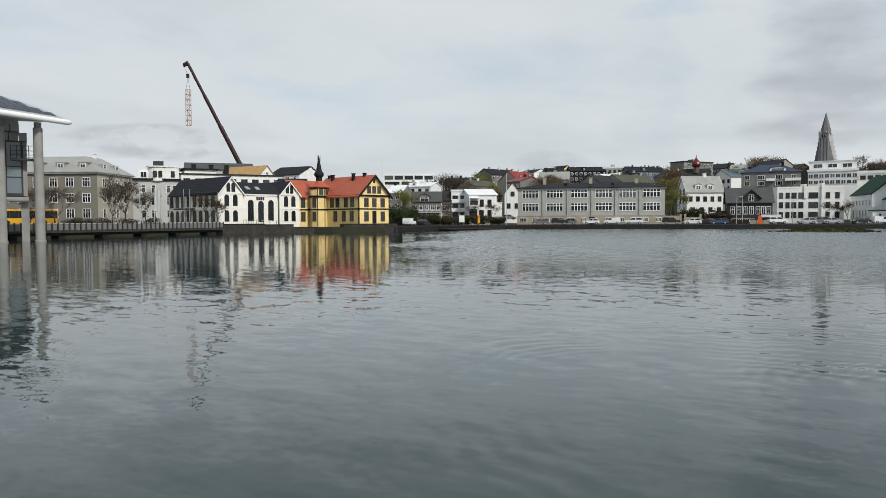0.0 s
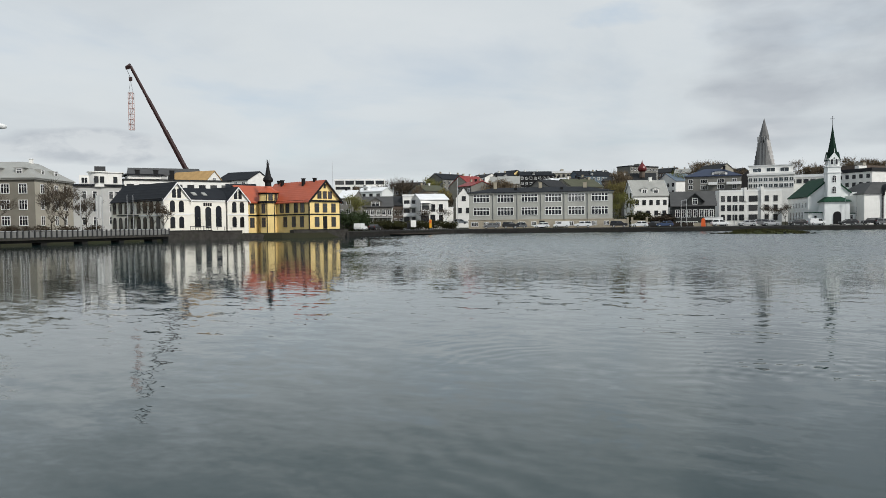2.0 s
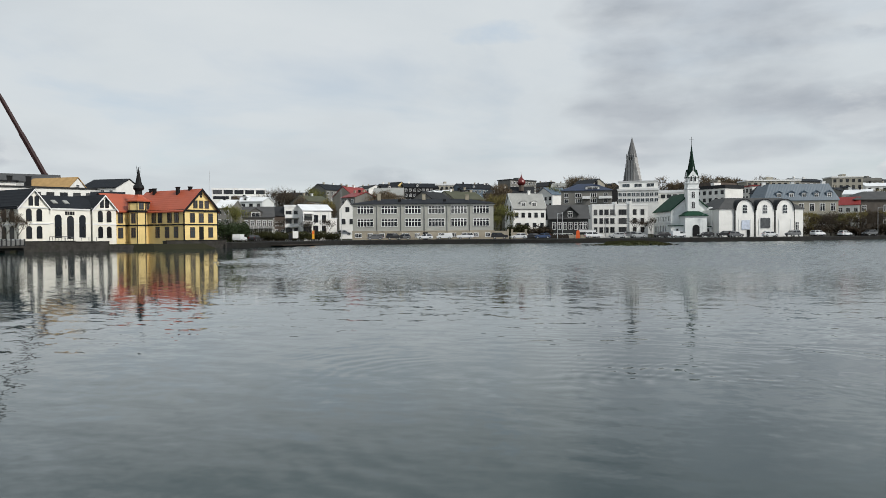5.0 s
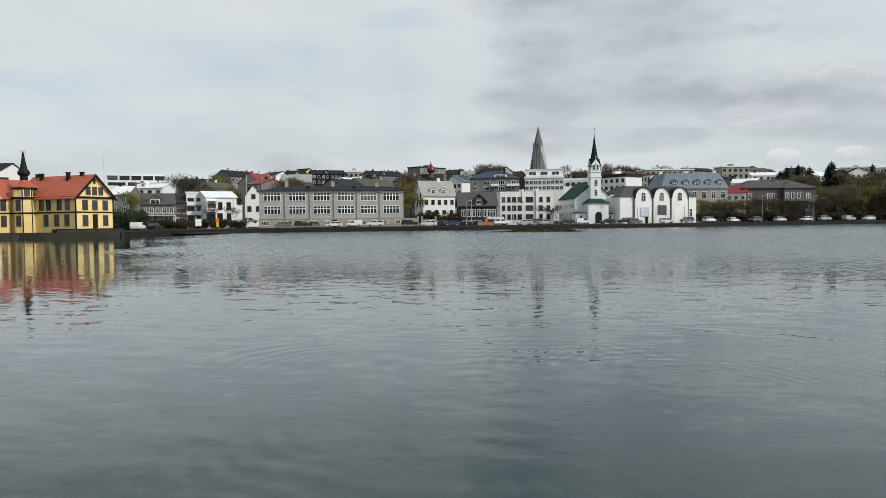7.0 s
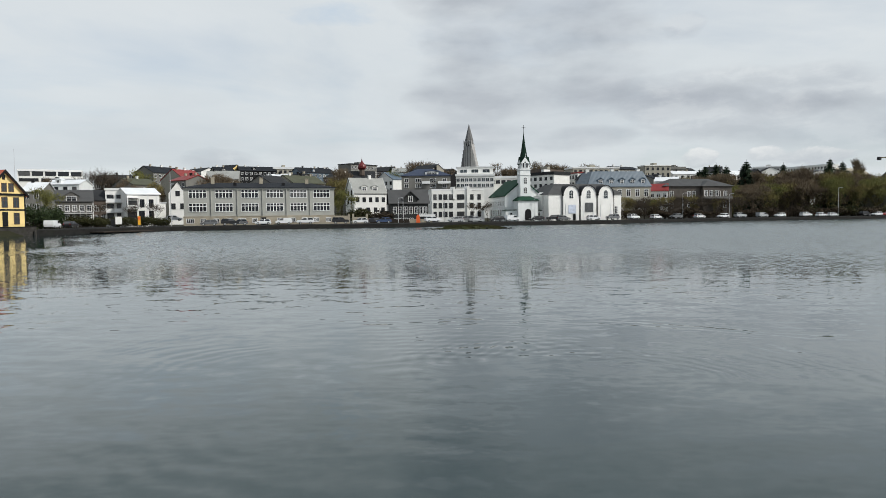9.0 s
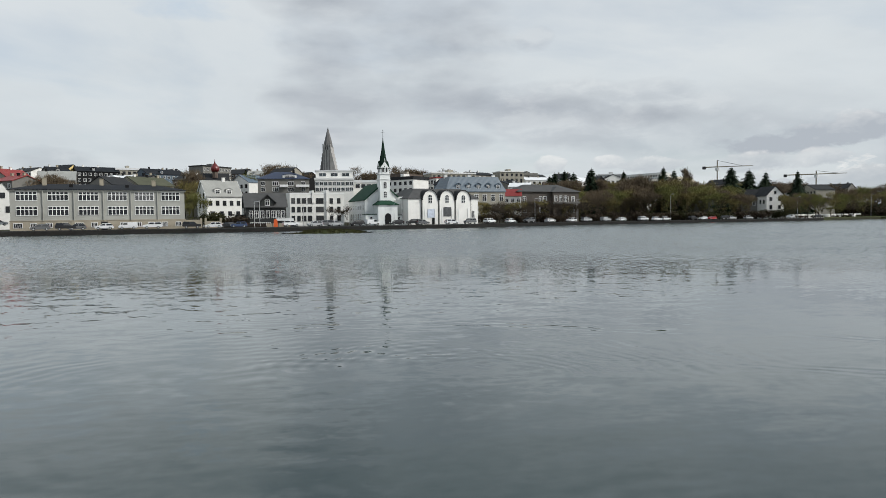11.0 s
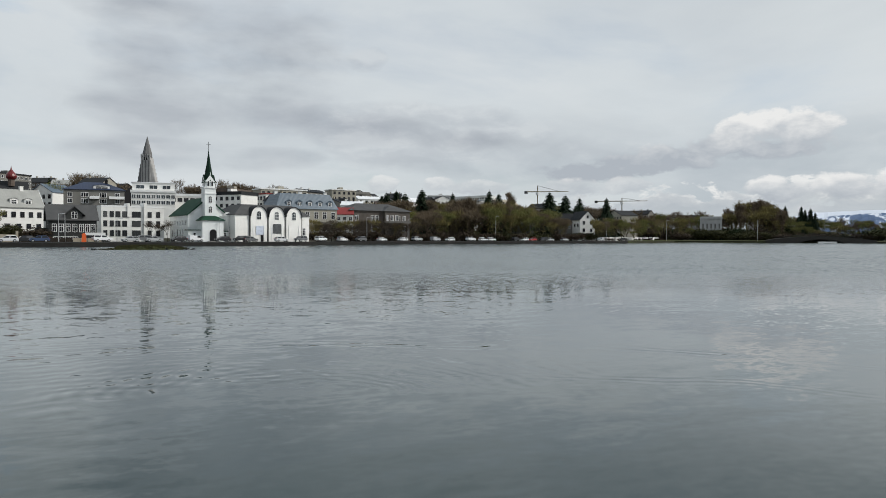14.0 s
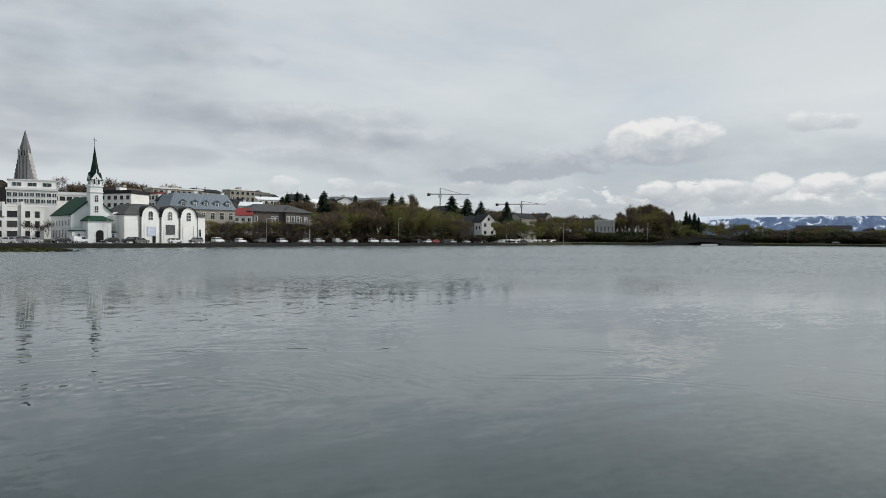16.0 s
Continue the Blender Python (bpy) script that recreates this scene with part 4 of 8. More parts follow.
def theatre_house():
    """White wooden hall with two gabled wings and a black roof."""
    a, b = (-17.85, 146.5), (-11.65, 157.0)
    z0, eave = 1.7, 8.0
    h = House("theatre_hall", "white wooden hall with tall arched windows and black pitched roof", a, b, z0, 12.0, eave, 10.6, "hip", "cream", "slate", 0.25, "hall", inset=4.5)
    w = h.w
    wing = w * 0.285
    for x0, x1, dep in ((0.0, wing, 21.0), (w - wing * 0.93, w, 12.0)):
        mid = (x0 + x1) / 2
        e, r = eave - z0, (11.25 if x0 == 0 else 10.75) - z0
        bm = extrude(bmesh.new(), [(x0 - 0.004, -0.35, -3), (x1, -0.35, -3), (x1, -0.35, e), (mid, -0.35, r), (x0 - 0.004, -0.35, e)], (0, dep, 0))
        h.add("wing_wall", bm, "cream")
        o, t = 0.35, 0.2
        k = (r - e) / (mid - x0) * o
        bm = extrude(bmesh.new(), [(x0 - o, -0.7, e - k + 0.02), (mid, -0.7, r + 0.02), (x1 + o, -0.7, e - k + 0.02), (x1 + o, -0.7, e - k + t), (mid, -0.7, r + t), (x0 - o, -0.7, e - k + t)], (0, dep + 0.4, 0))
        h.add("wing_roof", bm, "slate")
        h.add("gable_trim", boxes((x0 - 0.2, x1 + 0.15, -0.5, -0.36, e - 0.12, e + 0.1)), "whitepaint")
        h.add("string_course", boxes((x0 - 0.15, x1 + 0.1, -0.44, -0.36, e - 3.1, e - 2.85)), "whitepaint")
        bm = bmesh.new()
        for sx, ex in ((x0 - o, mid), (x1 + o, mid)):
            extrude(bm, [(sx, -0.78, e - k - 0.2), (ex, -0.78, r - 0.2), (ex, -0.78, r + 0.1), (sx, -0.78, e - k + 0.1)], (0, 0.07, 0))
        h.add("bargeboard", bm, "whitepaint")
        for z, hh, ww in ((2.3 - z0 + 0.0, 2.2, 0.85), (5.1 - z0 + 0.35, 2.2, 0.85), (8.3 - z0, 1.75, 0.62)):
            for dx in ((-0.95, 0.95) if ww > 0.7 else (-0.55, 0.55)):
                window(h.ob, Matrix.Translation((mid + dx, -0.35, z)), ww, hh, 2, 3, "black", True)
    for k in range(3):
        window(h.ob, Matrix.Translation((w * (0.385 + 0.125 * k), 0, 0.5 + (0.2 if k != 1 else 0.0))), 1.15, 4.3, 3, 5, "black", True)
    h.add("cornice", boxes((wing, w - wing, -0.2, -0.003, 6.0, 6.3), (wing, w - wing, -0.08, -0.003, 3.4, 3.5)), "whitepaint")
    # lettering over the doors, kept as plain bars
    for k in range(4):
        x = w * 0.455 + k * 0.5
        h.add("sign_bar", boxes((x, x + 0.36, -0.12, -0.02, 5.05, 5.7)), "black", "dark sign bar")
    for u in (0.4, 0.52):
        h.add("skylight", extrude(bmesh.new(), [(w * u - 0.45, 1.2, 7.15), (w * u + 0.45, 1.2, 7.15), (w * u + 0.45, 2.2, 7.75), (w * u - 0.45, 2.2, 7.75)], (0, -0.1, 0.18)), "zinc")
    for x in (wing - 0.05, w - wing * 0.93 - 0.15):
        h.add("downpipe", stick(bmesh.new(), (x, -0.12, -0.5), (x, -0.12, 6.2), 0.07, 0.07, 6), "darkmetal")
    for k in range(3):
        h.add("lantern", boxes((w * (0.45 + 0.13 * (k - 0.5)) - 0.1, w * (0.45 + 0.13 * (k - 0.5)) + 0.1, -0.3, -0.02, 2.4, 2.8)), "darkmetal")
    # long side towards the footbridge
    for z in (2.2, 5.3):
        h.row("left", [1.7 + 2.5 * k for k in range(8)], z, 1.25, 2.3, nx=2, ny=3, trim="black", arch=True)
    h.band(4.75, 0.2, 0.12, "whitepaint", ("left",))
    h.add("porch", boxes((-2.2, -0.1, 9.0, 14.0, 3.1, 3.35)), "greyroof")
    # terrace wall on the water
    m, tw = facing((-17.5, 140.0), (-12.0, 143.0), 0.0)
    t = thing("terrace", m, "dark stone terrace wall rising from the water", "terrace")
    part("wall", boxes((0, tw * 0.58, 0, 8.0, -1.0, 1.75), (tw * 0.58, tw, 0.5, 8.0, -1.0, 1.6)), M["bankstone"], t)
    part("coping", boxes((-0.1, tw * 0.58, -0.1, 0.4, 1.75, 1.87), (tw * 0.58, tw, 0.4, 0.9, 1.6, 1.72)), M["basalt"], t)
    rail = bmesh.new()
    for k in range(9):
        x = tw * (0.3 + 0.035 * k)
        stick(rail, (x, 1.0, 1.7), (x, 1.0, 2.6), 0.04)
    stick(rail, (tw * 0.3, 1.0, 2.6), (tw * 0.58, 1.0, 2.6), 0.05)
    part("railing", rail, M["darkmetal"], t)


theatre_house()


def yellow_house():
    a, b = (-6.85, 150.5), (-4.4, 156.0)
    z0, eave, ridge = 1.5, 7.9, 12.1
    h = House("yellow_house", "yellow clad house with orange-red roof, black trim and a corner turret", a, b, z0, 17.0, eave, ridge, "gy", "yellow", "redroof", 0.55, "house")
    w, d = h.w, h.d
    tr = dict(nx=2, ny=2, trim="sash", pane="palegl")
    h.band(7.55, 0.4, 0.25, "black")
    h.band(4.75, 0.28, 0.1, "black")
    h.add("corner_board", boxes((-0.07, 0.14, -0.07, 0.14, -2, 6.2), (w - 0.14, w + 0.07, -0.07, 0.14, -2, 6.2)), "black")
    e, r, o = eave - z0, ridge - z0, 0.55
    k = (r - e) / (w / 2) * o
    bm = bmesh.new()
    for sx in (-o, w + o):
        extrude(bm, [(sx, -o - 0.06, e - k - 0.3), (w / 2, -o - 0.06, r - 0.3), (w / 2, -o - 0.06, r + 0.25), (sx, -o - 0.06, e - k + 0.25)], (0, 0.09, 0))
    h.add("bargeboard", bm, "black")
    h.row("front", [w * 0.24, w * 0.78], 2.3, 1.0, 1.95, **tr)
    h.add("door", boxes((w * 0.5 - 0.55, w * 0.5 + 0.55, -0.1, -0.01, 0.3, 3.0)), "black")
    h.row("front", [w * 0.24, w * 0.5, w * 0.78], 5.4, 1.0, 1.75, **tr)
    h.row("front", [w * 0.33, w * 0.5, w * 0.67], 8.35, 0.85, 1.4, **tr)
    h.row("front", [w * 0.5], 10.6, 0.35, 0.7, nx=1, ny=1, trim="black")
    for z, hh in ((2.3, 2.1), (5.4, 1.9)):
        h.row("left", [2.4, 5.2, 8.2] if z < 3 else [2.2, 4.4, 7.4, 9.4], z, 1.1, hh, **tr)
    # rear wing, turret bay and low porch on the long side
    g = extrude(bmesh.new(), [(-5.0, 15.0, -3), (-5.0, 25.0, -3), (-5.0, 25.0, e), (-5.0, 20.0, r - 0.6), (-5.0, 15.0, e)], (11.0, 0, 0))
    h.add("wing_wall", g, "yellow")
    k2 = (r - 0.6 - e) / 5.0 * 0.5
    h.add("wing_roof", extrude(bmesh.new(), [(-5.5, 14.5, e - k2 + 0.02), (-5.5, 20, r - 0.58), (-5.5, 25.5, e - k2 + 0.02), (-5.5, 25.5, e - k2 + 0.25), (-5.5, 20, r - 0.35), (-5.5, 14.5, e - k2 + 0.25)], (11.5, 0, 0)), "redroof")
    bm = bmesh.new()
    for sy in (14.45, 25.55):
        extrude(bm, [(-5.58, sy, e - k2 - 0.25), (-5.58, 20, r - 0.85), (-5.58, 20, r - 0.35), (-5.58, sy, e - k2 + 0.25)], (0.08, 0, 0))
    h.add("bargeboard", bm, "black")
    h.add("trim", boxes((-5.15, -5.01, 15, 25, e - 0.35, e + 0.05), (-5.1, -5.01, 15, 25, 3.2, 3.5), (-5.1, 0, 14.85, 14.99, e - 0.35, e + 0.05), (-5.1, 0, 14.9, 14.99, 3.2, 3.5), (-5.15, -4.9, 14.88, 15.1, -2, e)), "black")
    for z in (2.3, 5.4):
        for y in (17.5, 22.0):
            window(h.ob, Matrix.Translation((-5.0, y, z - z0)) @ pose(0, 0, 0, 0, 0, -90), 1.3, 2.0, **tr)
        for x in (-3.9,):
            window(h.ob, Matrix.Translation((x, 15.0, z - z0)), 0.95, 2.0, **tr)
    window(h.ob, Matrix.Translation((-5.0, 19.0, 8.2 - z0)) @ pose(0, 0, 0, 0, 0, -90), 1.2, 1.6, **tr)
    # turret over the inner corner
    bx, by = -0.9, 13.0
    h.add("bay", lathe(bmesh.new(), [(2.1, -3), (2.1, e + 1.9)], 8, bx, by), "yellow")
    h.add("bay_trim", lathe(bmesh.new(), [(2.2, 3.2), (2.2, 3.5)], 8, bx, by), "black")
    h.add("bay_trim", lathe(bmesh.new(), [(2.3, e - 0.35), (2.3, e + 0.1)], 8, bx, by), "black")
    for ang in (-135, -90, -45):
        px, py = bx + 2.1 * math.cos(radians(ang)), by + 2.1 * math.sin(radians(ang))
        h.add("corner_board", stick(bmesh.new(), (px, py, -2), (px, py, e + 1.9), 0.1, 0.1, 4), "black")
    h.add("bay_trim", lathe(bmesh.new(), [(2.25, e + 1.6), (2.25, e + 1.88)], 8, bx, by), "black")
    h.add("bay_roof", lathe(bmesh.new(), [(2.5, e + 1.9), (2.5, e + 2.1), (1.0, e + 3.0), (0.75, e + 3.4)], 8, bx, by), "redroof")
    for ang in (-68, -22, 22):
        for z in (e + 0.35,) if ang > -60 else (0.9, 3.9):
            q = Matrix.Translation((bx, by, z)) @ pose(0, 0, 0, 0, 0, ang - 0.5) @ Matrix.Translation((0, -1.95, 0))
            window(h.ob, q, 0.75, 1.9 if z < 6 else 1.25, **tr)
    h.add("cupola", lathe(bmesh.new(), [(0.7, e + 3.0), (0.7, e + 4.3), (0.95, e + 4.4), (1.12, e + 4.8), (1.0, e + 5.25), (0.7, e + 5.6), (0.62, e + 5.9), (0.45, e + 6.8), (0.28, e + 7.8), (0.2, e + 8.5), (0.05, e + 9.2), (0.0, e + 9.3)], 12, bx, by), "black", "black onion-shaped cupola with spike")
    h.add("weather_vane", stick(stick(bmesh.new(), (bx - 0.4, by, e + 8.0), (bx - 0.4, by, e + 9.4), 0.03), (bx + 0.4, by, e + 8.0), (bx + 0.4, by, e + 9.4), 0.03), "black")
    for x, y in ((w / 2 - 0.9, 6.0), (w / 2, 3.2), (w / 2 - 0.6, 14.0), (w / 2, 16.0)):
        h.chimney(x, y, 11.0, 12.75, 0.6, "black")
    # low stone wall and bank in front
    m, tw = facing((-12.1, 143.2), (-3.7, 150.0), 0.0)
    t = thing("bank_wall", m, "low dark stone wall along the water before the yellow house", "wall", kind="structure")
    part("wall", boxes((0, tw * 0.47, 1.0, 3.0, -1.0, 0.9), (tw * 0.47, tw, 0.3, 3.0, -1.0, 1.65)), M["bankstone"], t)
    part("coping", boxes((tw * 0.47, tw, 0.2, 0.8, 1.65, 1.75)), M["basalt"], t)


yellow_house()


# ---- houses along the far bank ----
def east_bank_left():
    d = 208
    h = House("timber_house", "grey timber house with pale trim and front gable", (-2.5, d), (-0.15, d), 1.6, 9, rise(1.5, d), rise(2.3, d), "gx", "timber", "galleryroof", 0.35)
    h.dormer(h.w * 0.42, -0.1, rise(1.4, d), 3.6, 1.7, 4.5, "timber", "galleryroof", 1.1, (2.2, 1.25))
    h.add("veranda_deck", boxes((0.2, h.w - 0.2, -1.9, -0.02, 3.0, 3.15)), "palegrey")
    h.add("veranda_rail", boxes((0.2, h.w - 0.2, -1.9, -1.82, 3.9, 4.0)), "palegrey")
    for k in range(7):
        x = 0.2 + k * (h.w - 0.5) / 6
        h.add("veranda_post", boxes((x, x + 0.1, -1.8, -1.7, -0.5, 2.99)), "palegrey")
        h.add("baluster", boxes((x, x + 0.1, -1.9, -1.82, 3.16, 3.89)), "palegrey")
    for z in (2.6, 5.3):
        h.even("front", 5, z, 0.95, 1.5)
    h.band(4.6, 0.25, 0.15, "palegrey")
    g = House("timber_house", "narrow grey-brown house with dark roof", (-0.1, d + 4), (0.75, d + 4), 1.6, 9, rise(1.6, d), rise(2.35, d), "gx", "brown", "greyroof", 0.25)
    for z in (2.8, 5.4):
        g.even("front", 2, z, 0.9, 1.4)
    v = House("terrace_house", "white rendered house with glazed balconies and flat roof", (0.7, 212), (2.0, 212), 1.6, 10, rise(2.3, 212), rise(2.45, 212), "flat", "white", "whitepaint", 0.15)
    for z in (3.3, 5.9, 8.4):
        v.even("front", 2, z, 1.5, 1.3, nx=2, ny=1, trim="darkmetal")
    v.add("balcony", boxes((0.2, v.w, -1.4, -0.02, 3.3, 3.5), (0.2, v.w, -1.4, -1.3, 3.5, 4.4), (0.2, v.w, -1.4, -0.02, 6.0, 6.2), (0.2, v.w, -1.4, -1.3, 6.2, 7.1)), "whitepaint")
    w = House("white_villa", "bright white two-storey villa with balcony and pale flat roof", (2.15, 206), (4.4, 208.3), 1.8, 10, rise(2.02, 206), rise(2.5, 206), "gx", "white", "snowroof", 0.35)
    w.row("front", [w.w * 0.44, w.w * 0.72], 6.3, 1.3, 2.0, nx=2, ny=1, trim="darkmetal")
    w.row("front", [w.w * 0.44, w.w * 0.72], 3.2, 1.3, 2.0, nx=2, ny=1, trim="darkmetal")
    w.add("balcony", boxes((-0.3, w.w * 0.33, -1.6, -0.02, 3.9, 4.1)), "whitepaint")
    w.add("parapet", boxes((-0.3, w.w * 0.33, -1.6, -1.5, 4.11, 4.95)), "whitepaint")
    for x in (-0.3, w.w * 0.31):
        w.add("post", boxes((x, x + 0.2, -1.6, -1.4, 4.96, 6.89)), "whitepaint")
    w.add("canopy", boxes((-0.4, w.w * 0.34, -1.7, -0.02, 6.9, 7.05)), "whitepaint")
    w.row("front", [w.w * 0.15], 6.2, 2.6, 1.7, nx=3, ny=1, trim="darkmetal")
    w.row("front", [w.w * 0.15], 3.3, 2.2, 1.7, nx=3, ny=1, trim="darkmetal")
    w.add("annexe", boxes((w.w + 0.01, w.w + 1.9, 0.8, 8.0, -3, 5.6)), "white")
    w.add("annexe_roof", boxes((w.w + 0.02, w.w + 2.1, 0.6, 8.2, 5.6, 5.8)), "snowroof")
    w.add("pilaster", boxes((w.w * 0.62, w.w * 0.66, -0.12, -0.003, -2, 8.2), (w.w * 0.9, w.w * 0.94, -0.12, -0.003, -2, 8.2)), "whitepaint")
    c = House("gabled_house", "white house with dark roof and curved gable", (5.05, 236), (6.35, 236), 2.0, 16, rise(2.1, 236), rise(2.95, 236), "gy", "white", "greyroof", 0.2)
    c.even("front", 2, rise(0.9, 236), 1.1, 1.6, trim="darkmetal")
    c.even("front", 1, rise(1.9, 236), 1.1, 1.4, trim="darkmetal")


east_bank_left()


def lake_school():
    d = 190.0
    z0 = 1.1
    h = House("school", "long grey boarded school with white multi-pane windows and slate roof", (6.12, d), (17.62, d), z0, 13.0, 10.7, 12.4, "hip", "school", "slate", 0.55, "school", inset=6.4)
    w = h.w
    h.add("plinth", boxes((-0.15, w + 0.15, -0.15, 13.1, -3, 3.35 - z0)), "tan", "tan stone basement")
    h.band(3.35, 0.16, 0.22, "tan")
    h.band(10.35, 0.35, 0.3, "school")
    us = (0.089, 0.259, 0.4275, 0.594, 0.7535, 0.9125)
    for z in (4.75, 8.25):
        h.row("front", [w * u for u in us], z, 4.15, 1.95, nx=5, ny=2, bar=0.16)
    for u in (0.175, 0.345, 0.511, 0.672, 0.832):
        h.add("downpipe", stick(bmesh.new(), (w * u, -0.2, 2.3), (w * u, -0.2, 9.4), 0.11, 0.11, 6), "school")
    for k in range(12):
        u = 0.04 + 0.0835 * k
        if k == 6:
            h.add("door", boxes((w * 0.515 - 0.7, w * 0.515 + 0.7, -0.22, -0.16, -0.1, 2.0)), "black")
        else:
            window(h.ob, Matrix.Translation((w * u, -0.155, 1.55 - z0 + 0.3)), 1.15 if k % 4 else 1.7, 0.95, 4, 1)
    for x, y, z in ((w * 0.18, 5, 13.7), (w * 0.505, 5.5, 13.6), (w * 0.82, 5, 13.3)):
        h.chimney(x, y, 11.0, z, 0.9, "tan")
    for u in (0.33, 0.655):
        h.add("skylight", boxes((w * u - 0.4, w * u + 0.4, 2.4, 3.4, 10.2, 11.1)), "black")
    m, tw = facing((17.65, 191), (20.3, 192), 1.0)
    t = thing("garden_wall", m, "tan rendered garden wall with gate pillars beside the school", "wall")
    part("wall", boxes((0, tw * 0.40, 0, 0.4, -0.5, 2.3), (tw * 0.56, tw * 0.95, 0, 0.4, -0.5, 1.9)), M["tan"], t)
    for x in (tw * 0.40, tw * 0.53, tw * 0.95):
        part("gate_pillar", boxes((x, x + 0.5, -0.1, 0.6, -0.5, 2.75)), M["tan"], t)


lake_school()


def east_bank_middle():
    d = 226
    h = House("gabled_house", "white house with steep grey roof, dormer and white gables", (19.25, d), (21.85, 230), 2.5, 8.5, rise(2.08, d), rise(3.3, d), "gx", "white", "zinc", 0.3)
    h.even("front", 5, rise(1.35, d), 0.9, 1.35, trim="darkmetal")
    h.row("front", [h.w * 0.16], rise(0.55, d), 1.2, 1.2, trim="darkmetal")
    h.even("front", 3, rise(0.55, d), 1.0, 1.2, 0.3, 1.0, trim="darkmetal")
    for u in (0.33, 0.66):
        h.dormer(h.w * u, 0.6, rise(2.1, d), 1.9, 2.0, 3.0, "white", "zinc", 0.35, (1.2, 1.3))
    h.bargeboards("left")
    h.bargeboards("right")
    h.row("left", (2.6, 5.6), rise(1.9, d), 0.7, 1.5, trim="darkmetal")
    h.row("left", (2.6, 5.6), rise(1.2, d), 0.7, 1.5, trim="darkmetal")
    h.chimney(h.w * 0.62, 4.3, rise(3.2, d), rise(3.55, d), 0.9, "white")
    # onion dome on its house
    d = 300
    g = House("domed_house", "dark house with red onion dome on its roof", (18.9, d), (20.9, d), 8, 10, rise(3.2, d), rise(3.85, d), "gx", "brown", "greyroof", 0.3)
    cx = g.w * 0.5
    g.add("dome", lathe(bmesh.new(), [(1.15, rise(3.97, d) - 8), (1.75, rise(4.1, d) - 8), (1.8, rise(4.22, d) - 8), (1.55, rise(4.36, d) - 8), (0.8, rise(4.52, d) - 8), (0.3, rise(4.66, d) - 8), (0.08, rise(4.85, d) - 8), (0.0, rise(5.0, d) - 8)], 14, cx, 2.0), "domered", "red onion-shaped dome with spike")
    g.add("drum", lathe(bmesh.new(), [(1.1, rise(3.5, d) - 8), (1.05, rise(3.98, d) - 8)], 8, cx, 2.0), "brown")
    d = 203
    b = House("timber_house", "dark grey timber house with white window frames and front gable", (22.15, d), (25.25, d + 1), 1.0, 9.5, rise(1.25, d), rise(2.3, d), "gx", "darktimber", "galleryroof", 0.5)
    b.add("front_gable", extrude(bmesh.new(), [(b.w * 0.36, -0.2, 5.4), (b.w * 0.7, -0.2, 5.4), (b.w * 0.7, -0.2, 7.2), (b.w * 0.53, -0.2, 9.0), (b.w * 0.36, -0.2, 7.2)], (0, 4, 0)), "darktimber")
    bm = bmesh.new()
    for x in (b.w * 0.3, b.w * 0.76):
        extrude(bm, [(x, -0.6, 6.75), (b.w * 0.53, -0.6, 9.1), (b.w * 0.53, -0.6, 9.35), (x, -0.6, 7.0)], (0, 4.4, 0))
    b.add("gable_roof", bm, "galleryroof")
    window(b.ob, Matrix.Translation((b.w * 0.53, -0.2, 6.2)), 1.1, 1.5, 2, 2)
    b.row("front", [b.w * u for u in (0.12, 0.26, 0.4, 0.54, 0.68, 0.8, 0.92)], 3.7, 0.85, 1.9)
    b.even("front", 5, 1.6, 1.0, 0.75, 0.1, 0.6, nx=2, ny=1)
    b.band(5.4, 0.12, 0.08, "darkmetal")
    b.add("annexe", boxes((-2.6, -0.05, 1.0, 7.0, -2, 3.6)), "darktimber")
    m, tw = facing((24.5, 198), (25.8, 198), 1.1)
    k = thing("kiosk", m, "low dark kiosk with a white sign board", "kiosk")
    part("wall", boxes((0, tw, 0, 3, 0, 1.7)), M["darkmetal"], k)
    part("sign", boxes((-0.1, tw + 0.1, -0.3, 3.1, 1.7, 2.35)), M["whitepaint"], k)
    m, tw = facing((24.25, 189.5), (24.58, 189.5), 1.12)
    o = thing("orange_box", m, "bright orange upright box beside the lake street", "box")
    part("body", extrude(bmesh.new(), [(0, 0, 0), (tw, 0, 0), (tw * 0.9, 0, 1.9), (tw * 0.1, 0, 1.9)], (0, 0.9, 0)), M["orange"], o)
    part("lid", boxes((tw * 0.25, tw * 0.75, 0.1, 0.8, 1.9, 2.15)), M["orange"], o)
    # white modern blocks
    d = 222
    w = House("office_building", "white modern three-storey block with dark square windows", (25.55, d), (29.85, d + 4), 1.2, 16, rise(2.2, d), rise(2.32, d), "flat", "white", "whitepaint", 0.05, "building")
    for z in (2.7, 5.5, 8.2):
        w.row("front", [w.w * u for u in (0.06, 0.16)], z, 0.85, 1.5, nx=1, ny=1, trim="darkmetal")
        w.row("front", [w.w * u for u in (0.255, 0.36)], z, 1.1, 1.5, nx=2, ny=1, trim="darkmetal")
        w.row("front", [w.w * 0.545], z, 2.2, 1.5, nx=3, ny=1, trim="darkmetal")
        w.row("front", [w.w * u for u in (0.76, 0.90)], z, 0.9, 1.5, nx=1, ny=1, trim="darkmetal")
    w.add("stair_tower", boxes((w.w * 0.66, w.w * 0.71, -0.5, 4, -2, rise(2.55, d) - 1.2), (w.w * 0.4, w.w * 0.44, -0.3, 4, 7, rise(2.5, d) - 1.2)), "white")
    d = 268
    g = House("office_building", "tall white stepped office block with ribbon windows", (27.55, d), (30.65, d), 5, 16, rise(3.35, d), rise(3.5, d), "flat", "white", "whitepaint", 0.3, "building")
